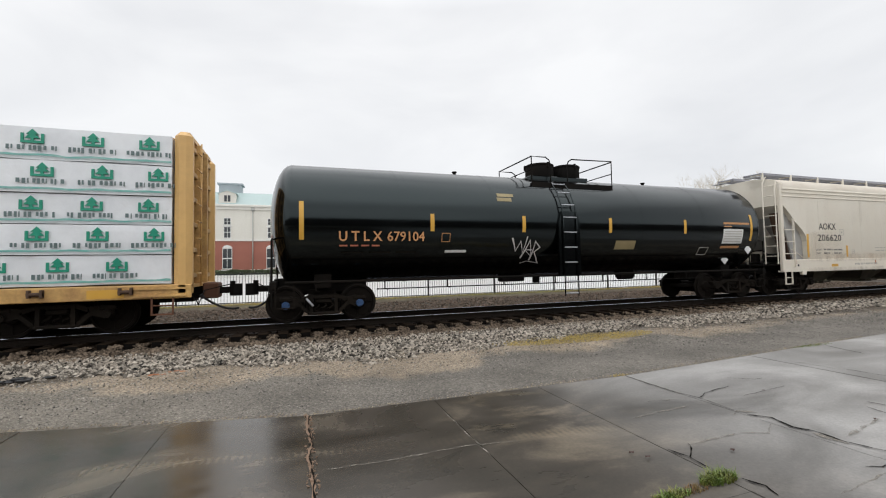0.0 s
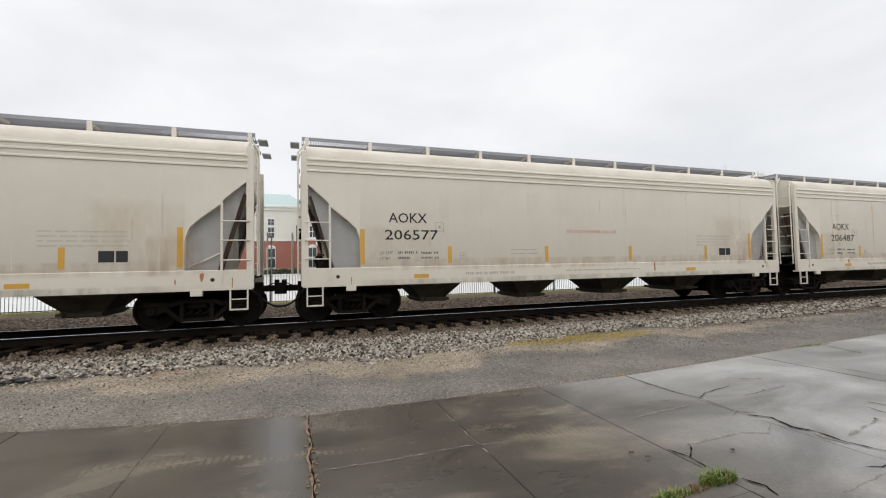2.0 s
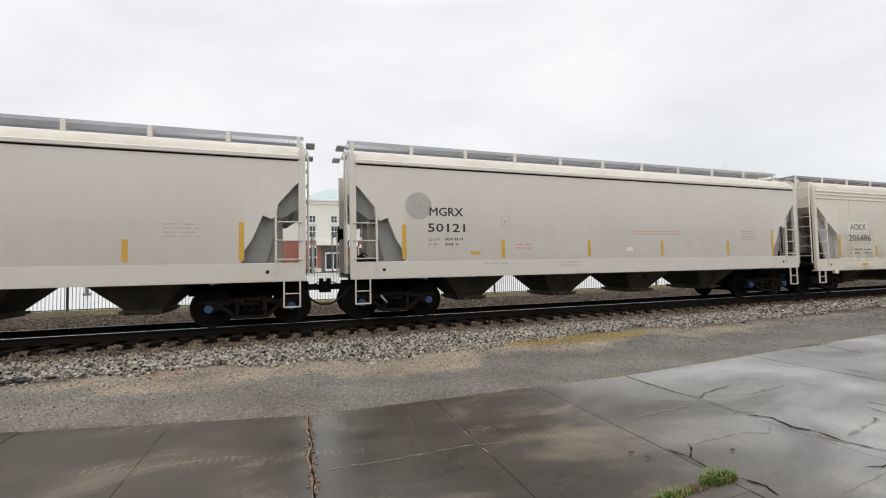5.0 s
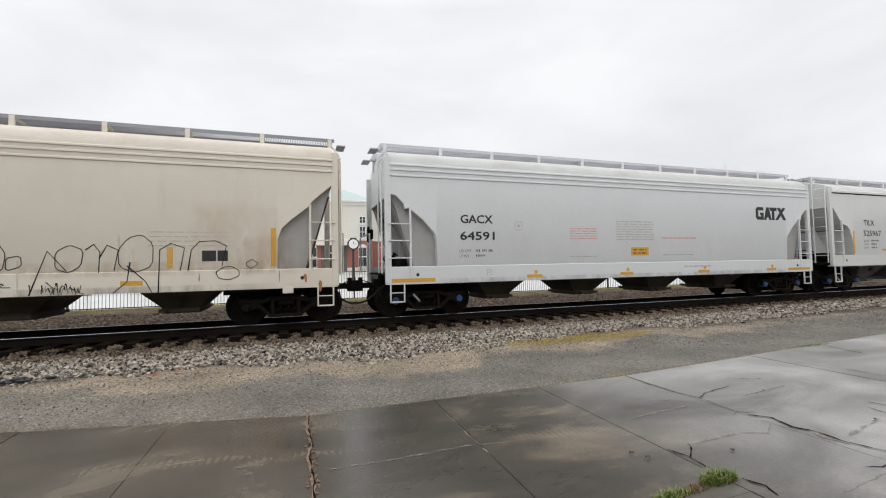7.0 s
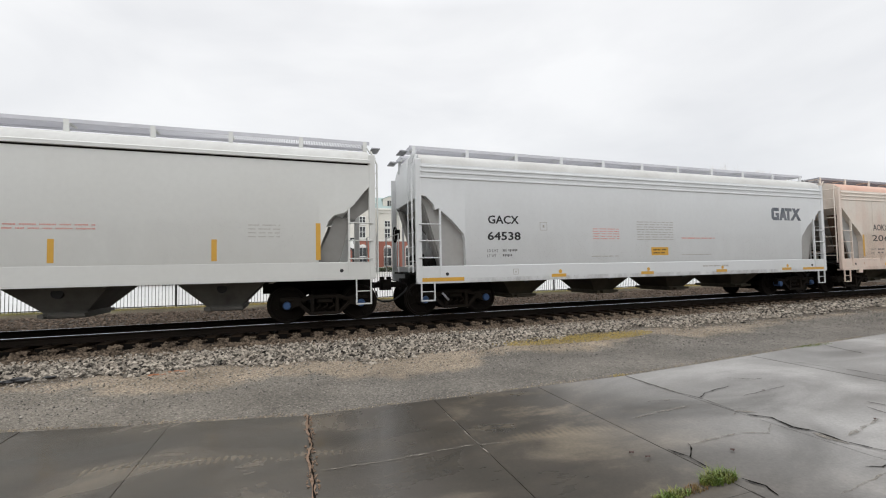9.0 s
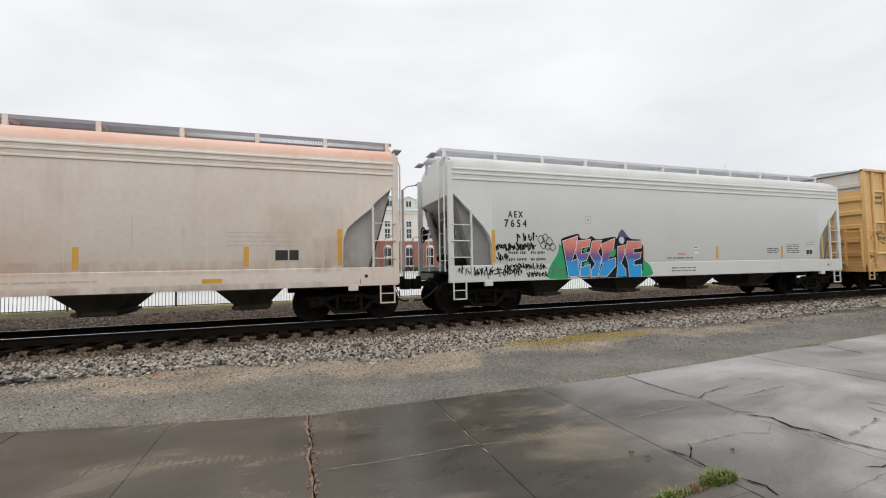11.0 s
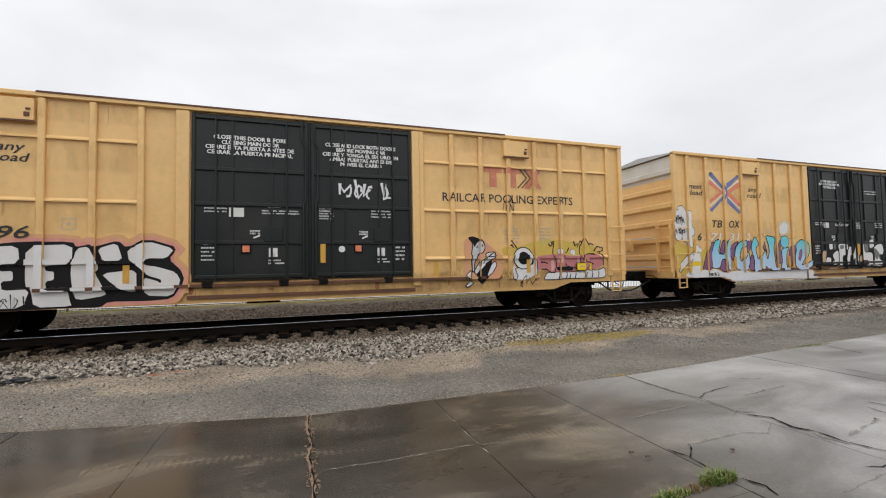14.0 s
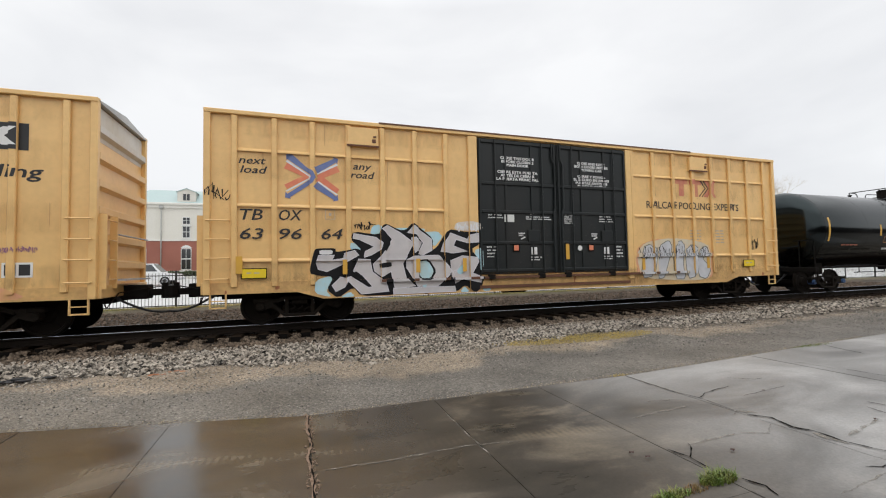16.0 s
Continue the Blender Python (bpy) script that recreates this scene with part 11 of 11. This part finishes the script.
def leafy(name, label, x, y, z, h, spread, material, seed, bare=False, trunk=0.16):
    """A tree: tapered trunk, forked limbs, twigs, and many small leaf clumps where it is in leaf."""
    r = random.Random(seed)
    BARK = mat("grey_brown_bark", (0.15, 0.12, 0.095), 0.85, amount=0.5, grain=12, bump=0.02) if not bare else mat("pale_bare_bark", (0.60, 0.54, 0.46), 0.85, amount=0.5, grain=12)
    tree = thing(name, label, "tree", at=pose(x, y, z))
    wood, tips = Mesh(), []
    def limb(p, d, length, rad, depth):
        pts, q = [p], p.copy()
        for k in range(3):
            d = (d + Vector((r.gauss(0, 0.16), r.gauss(0, 0.16), r.gauss(0.05, 0.08)))).normalized()
            q = q + d * length / 3
            pts.append(q.copy())
        n = 6 if depth < 2 else 4
        for a, b, f in ((0, 1, 1.0), (1, 2, 0.82), (2, 3, 0.66)):
            wood.tube([pts[a], pts[b]], rad * f, n)
        if depth >= (6 if bare else 3):
            tips.append(q)
            return
        if depth >= 2:
            tips.append(pts[2])
        for _ in range(r.choice((3, 3, 4) if bare else (2, 3, 3)) if depth else 4):
            dd = (d + Vector((r.gauss(0, spread), r.gauss(0, spread), r.gauss(0.1, 0.3)))).normalized()
            limb(pts[r.choice((2, 3, 3))], dd, length * r.uniform(0.55, 0.85), rad * 0.58, depth + 1)
    limb(Vector((0, 0, 0)), Vector((0, 0, 1)), h * 0.36, trunk, 0)
    part("trunk", wood, BARK, tree)
    if not bare:
        v, f = [], []
        for t in tips:
            for _ in range(46):
                c = t + Vector((r.gauss(0, 0.5), r.gauss(0, 0.5), r.gauss(0, 0.36))) * (h / 9)
                u, w = Vector((r.gauss(0, 1), r.gauss(0, 1), r.gauss(0, 1))).normalized(), Vector((r.gauss(0, 1), r.gauss(0, 1), r.gauss(0, 1))).normalized()
                s = r.uniform(0.06, 0.14) * (h / 8)
                n = len(v)
                v += [tuple(c + u * s), tuple(c + w * s * 0.6), tuple(c - u * s), tuple(c - w * s * 0.6)]
                f.append((n, n + 1, n + 2, n + 3))
        me = bpy.data.meshes.new("crown")
        me.from_pydata(v, [], f)
        me.materials.append(material)
        part("crown", me, material, tree)
    return tree


LEAVES = mat("spring_green_leaf", (0.085, 0.15, 0.035), 0.55, dirt=(0.12, 0.18, 0.05), amount=0.5, island=0.35, patch=0.5)
HEDGE = mat("dark_hedge_leaf", (0.05, 0.075, 0.03), 0.6, dirt=(0.10, 0.07, 0.04), amount=0.5, island=0.4, patch=0.5)


def hedge(x0, x1, y, z, h, seed):
    r = random.Random(seed)
    v, f = [], []
    for _ in range(int((x1 - x0) * 420)):
        x = r.uniform(x0, x1)
        c = Vector((x, y + r.uniform(-0.6, 0.6), z + h * r.random() ** 0.6 * (0.8 + 0.25 * noise.noise((x * 0.9, 0, seed)))))
        u, w = Vector((r.gauss(0, 1), r.gauss(0, 1), r.gauss(0, 1))).normalized(), Vector((r.gauss(0, 1), r.gauss(0, 1), r.gauss(0, 1))).normalized()
        s, n = r.uniform(0.05, 0.12), len(v)
        v += [tuple(c + u * s), tuple(c + w * s), tuple(c - u * s), tuple(c - w * s)]
        f.append((n, n + 1, n + 2, n + 3))
    me = bpy.data.meshes.new("hedge")
    me.from_pydata(v, [], f)
    me.materials.append(HEDGE)
    tagged(new("hedge", me), "clipped dark hedge before the building", "hedge", kind="stuff")


def make_street_clock(x, y):
    IRON = mat("black_iron_clock", (0.02, 0.022, 0.022), 0.45)
    ck = thing("street_clock", "black iron post clock with a white dial", "clock", at=pose(x, y, 0.0))
    part("post", Mesh().turned([(0, 0.34), (0.25, 0.34), (0.3, 0.22), (0.9, 0.20), (1.0, 0.13), (3.4, 0.10), (3.5, 0.16), (3.6, 0.10)], (0, 0, 0), "z", 14), IRON, ck)
    hd = part("clock_head", Mesh().turned([(-0.16, 0.2), (-0.15, 0.56), (0.15, 0.56), (0.16, 0.2)], (0, 0, 4.12), "y", 24).box(-0.3, 0.3, -0.1, 0.1, 4.62, 4.72, 0.02), IRON, ck)
    part("dial", Mesh().turned([(-0.175, 0.02), (-0.175, 0.44), (-0.15, 0.44)], (0, 0, 4.12), "y", 24), mat("white_clock_dial", (0.78, 0.78, 0.75), 0.4), hd, "white clock dial")
    part("hand", Mesh().box(-0.015, 0.015, -0.185, -0.178, 4.1, 4.42).box(-0.02, 0.24, -0.185, -0.178, 4.10, 4.135), IRON, hd)


def make_pole(x, y, h, label, arm=False):
    STEEL = mat("dull_grey_pole", (0.16, 0.16, 0.16), 0.55, amount=0.3)
    p = thing("lamp_post", label, "pole", at=pose(x, y, -0.03))
    part("pole", Mesh().tube([(0, 0, 0), (0, 0, h * 0.5), (0, 0, h)], 0.11, 10), STEEL, p)
    part("base", Mesh().turned([(0, 0.22), (0.5, 0.2), (0.55, 0.12)], (0, 0, 0), "z", 12), STEEL, p)
    if arm:
        part("lamp_head", Mesh().tube([(0, 0, h), (0.4, -0.3, h + 0.3), (1.2, -0.9, h + 0.35)], 0.05, 8).box(1.0, 1.6, -1.25, -0.85, h + 0.28, h + 0.42, 0.03), STEEL, p)


def make_pickup(x, y):
    WHITE = mat("white_car_paint", (0.74, 0.75, 0.76), 0.25, coat=0.6, amount=0.15)
    GLASS = mat("tinted_car_glass", (0.03, 0.035, 0.04), 0.06, spec=0.8)
    TYRE = mat("black_tyre_rubber", (0.02, 0.02, 0.02), 0.75)
    car = thing("pickup_truck", "white pickup truck parked beyond the fence", "truck", at=pose(x, y, 0.66))
    w = 0.95
    body = [(0.0, 0.55), (0.05, 1.08), (1.40, 1.12), (1.44, 1.10), (4.05, 1.10), (4.2, 1.04), (5.3, 0.94), (5.42, 0.55), (5.3, 0.42), (0.1, 0.45)]
    m = Mesh().prism(body, "y", -w, w)
    part("body", m, WHITE, car)
    cab = Mesh()
    v = [(1.45, -w + 0.04, 1.10), (4.15, -w + 0.04, 1.06), (3.45, -w + 0.2, 1.84), (1.60, -w + 0.2, 1.86)]
    cab.add(v + [(a, -b, c) for a, b, c in v], [(0, 1, 2, 3), (4, 7, 6, 5), (0, 4, 5, 1), (1, 5, 6, 2), (2, 6, 7, 3), (3, 7, 4, 0)])
    part("cab", cab, WHITE, car)
    gl = Mesh()
    gl.add([(1.66, -w + 0.040, 1.20), (2.62, -w + 0.040, 1.19), (2.62, -w + 0.165, 1.76), (1.74, -w + 0.17, 1.77)], [(0, 1, 2, 3)])
    gl.add([(2.72, -w + 0.040, 1.19), (3.86, -w + 0.045, 1.18), (3.40, -w + 0.165, 1.76), (2.72, -w + 0.165, 1.76)], [(0, 1, 2, 3)])
    part("side_window", gl, GLASS, car)
    part("windscreen", Mesh().add([(4.10, -0.8, 1.13), (4.10, 0.8, 1.13), (3.52, 0.66, 1.80), (3.52, -0.66, 1.80)], [(0, 1, 2, 3)]), GLASS, car)
    part("load_bed", Mesh().box(0.12, 1.38, -0.8, 0.8, 1.085, 1.13), TYRE, car)
    for a in (1.05, 4.4):
        for b in (-1, 1):
            wh = part("wheel", Mesh().turned([(b * 0.72, 0.30), (b * 0.72, 0.38), (b * 0.94, 0.38), (b * 0.96, 0.34), (b * 0.96, 0.24)], (a, 0, 0.38), "y", 20), TYRE, car)
            part("rim", Mesh().turned([(b * 0.95, 0.02), (b * 0.965, 0.22), (b * 0.93, 0.23)], (a, 0, 0.38), "y", 12), GALV, wh)
    part("headlight", Mesh().box(5.30, 5.42, -0.9, -0.6, 0.72, 0.90, 0.02), WHITEINK, car)
    part("bumper", Mesh().box(5.36, 5.52, -0.9, 0.9, 0.45, 0.62, 0.03).box(-0.12, 0.04, -0.9, 0.9, 0.48, 0.62, 0.03), GALV, car)
    part("beacon", Mesh().box(2.3, 2.75, -0.45, 0.45, 1.84, 1.93, 0.02), TYRE, car, "dark roof light bar")


def make_house(x, y):
    SHIN = mat("grey_shingle_roof", (0.24, 0.23, 0.22), 0.85, amount=0.4, grain=8, streak=0.2)
    WALL = mat("pale_grey_siding", (0.42, 0.42, 0.41), 0.7, amount=0.3, streak=0.2)
    h = thing("house", "small grey house with a shingled gable roof", "house", at=pose(x, y, 1.25, 0, 0, 20))
    part("wall", Mesh().prism([(-4, 0), (4, 0), (4, 3.0), (0, 6.0), (-4, 3.0)], "y", 0, 9), WALL, h)
    part("roof", Mesh().prism([(-4.5, 2.75), (0, 6.15), (4.5, 2.75), (4.5, 2.95), (0, 6.4), (-4.5, 2.95)], "y", -0.4, 9.4), SHIN, h)
    part("porch", Mesh().box(-4.2, 4.2, -2.2, 0, 2.6, 2.8, 0.03).box(-4.1, -3.9, -2.1, -1.9, 0, 2.6).box(3.9, 4.1, -2.1, -1.9, 0, 2.6), WALL, h)
    FR = mat("white_window_trim", (0.74, 0.74, 0.72), 0.5, amount=0.2)
    for a in (-2.2, 1.6):
        wn = part("window", Mesh().box(a - 0.5, a + 0.5, -0.06, 0.02, 1.0, 2.3, 0.02), FR, h)
        part("pane", Mesh().box(a - 0.4, a + 0.4, -0.08, -0.05, 1.1, 2.2), mat("dark_window_glass", (0.02, 0.024, 0.028), 0.08, spec=0.7), wn)


def make_beyond():
    make_fence()
    make_building()
    make_street_clock(5.0, 41.0)
    make_pole(9.2, 38.0, 9.0, "slim dark lamp post on the street", True)
    make_pole(-13.2, 34.0, 9.5, "grey pole by the street")
    make_pickup(-15.0, 42.0)
    make_house(-39.5, 95.0)
    make_house(-30.5, 99.0)
    hedge(-19, 1.5, 56.0, 1.2, 0.8, 1), hedge(9, 28, 56.0, 1.2, 0.8, 2)
    leafy("leafy_tree", "broad green tree in spring leaf", 39.0, 57.0, 1.2, 11.5, 0.55, LEAVES, 5, trunk=0.3)
    leafy("leafy_tree", "green tree beyond the street", 46.0, 60.0, 1.2, 10.0, 0.55, LEAVES, 6, trunk=0.26)
    leafy("bare_tree", "bare pale-twigged tree behind the train", 80.5, 60.0, 0.8, 18.5, 0.55, LEAVES, 8, True, 0.22)
    leafy("bare_tree", "bare tree far along the line", 96.0, 64.0, 0.8, 20.0, 0.5, LEAVES, 9, True, 0.26)
    leafy("leafy_tree", "green tree behind the small houses", -44.5, 108.0, 0.9, 10.0, 0.55, LEAVES, 10, trunk=0.2)
    for k in range(9):
        leafy("leafy_tree", "distant green tree along the railway", 62 + 17 * k, 66 + 9 * (k % 3), 1.0, 8.5 + 1.6 * (k % 4), 0.55, LEAVES, 20 + k, trunk=0.24)


make_ground()
solid("forecourt", Mesh().add([(x, y, z) for y, z in ((23.3, -0.022), (26, -0.02), (42, 0.66), (54.6, 0.95)) for x in (-400, 500)], [(0, 1, 3, 2), (2, 3, 5, 4), (4, 5, 7, 6)]), mat("rain_wet_pale_concrete", (0.56, 0.56, 0.55), 0.32, dirt=(0.44, 0.44, 0.43), amount=0.4, fleck=0.06), "pale rain-wet concrete forecourt beyond the fence", "road", kind="structure")
solid("retaining_wall", Mesh().box(-70, 90, 54.3, 54.62, -0.05, 1.25, 0.03), mat("white_retaining_wall", (0.62, 0.61, 0.58), 0.7, amount=0.3, streak=0.2), "low white retaining wall before the civic building", "wall", kind="structure")
# unseen wall, added to darken the tank's reflections and dim side light
solid("wall_behind", Mesh().box(-90, 110, -14.0, -13.5, -0.03, 6.2, 0.03), mat("unseen_dark_wall", (0.04, 0.034, 0.031), 0.8, amount=0.5, grain=12, fleck=0.15), "plain dark wall out of view, added for dark reflections", "wall", kind="structure")
make_track()
make_paving()
make_plants_near()
make_beyond()


graf, aex, b1, b2, b3, b4 = make_train()
tank = CARS[1][0]
SKIN.update({graf.name: "flat", aex.name: "flat", b1.name: "ribbed", b2.name: "ribbed", b3.name: "smooth", b4.name: "ribbed", tank.name: "round"})
graffiti_white(b2)
graffiti_green(b1)
graffiti_blue(b3)
graffiti_grey(b4)
graffiti_gradient(aex)
graffiti_outline(graf)
small_tags(tank, b1, b2, b4)
scrawl(b2, TAGWHITE, 6, 9.96, 11.28, 3.02, 3.52, 51, 0.045)


def motions():
    """The train rolls past at a steady speed; the wheels turn with it."""
    for car, x in CARS:
        walk(car, [(t, pose(x - SPEED * t, TRACK, RAIL)) for t in range(0, 17, 2)])
    n = int(SECONDS * FPS)
    rows = [(SECONDS * k / n, Matrix.Rotation(-SPEED * SECONDS * k / n / WHEEL_R, 4, "Y")) for k in range(n + 1)]
    first = WHEELSETS[0]
    walk(first, rows)
    for w in WHEELSETS[1:]:
        w.rotation_mode = "QUATERNION"
        keys = w.animation_data_create()
        keys.action = first.animation_data.action
        keys.action_slot = first.animation_data.action_slot


set_letters()
motions()
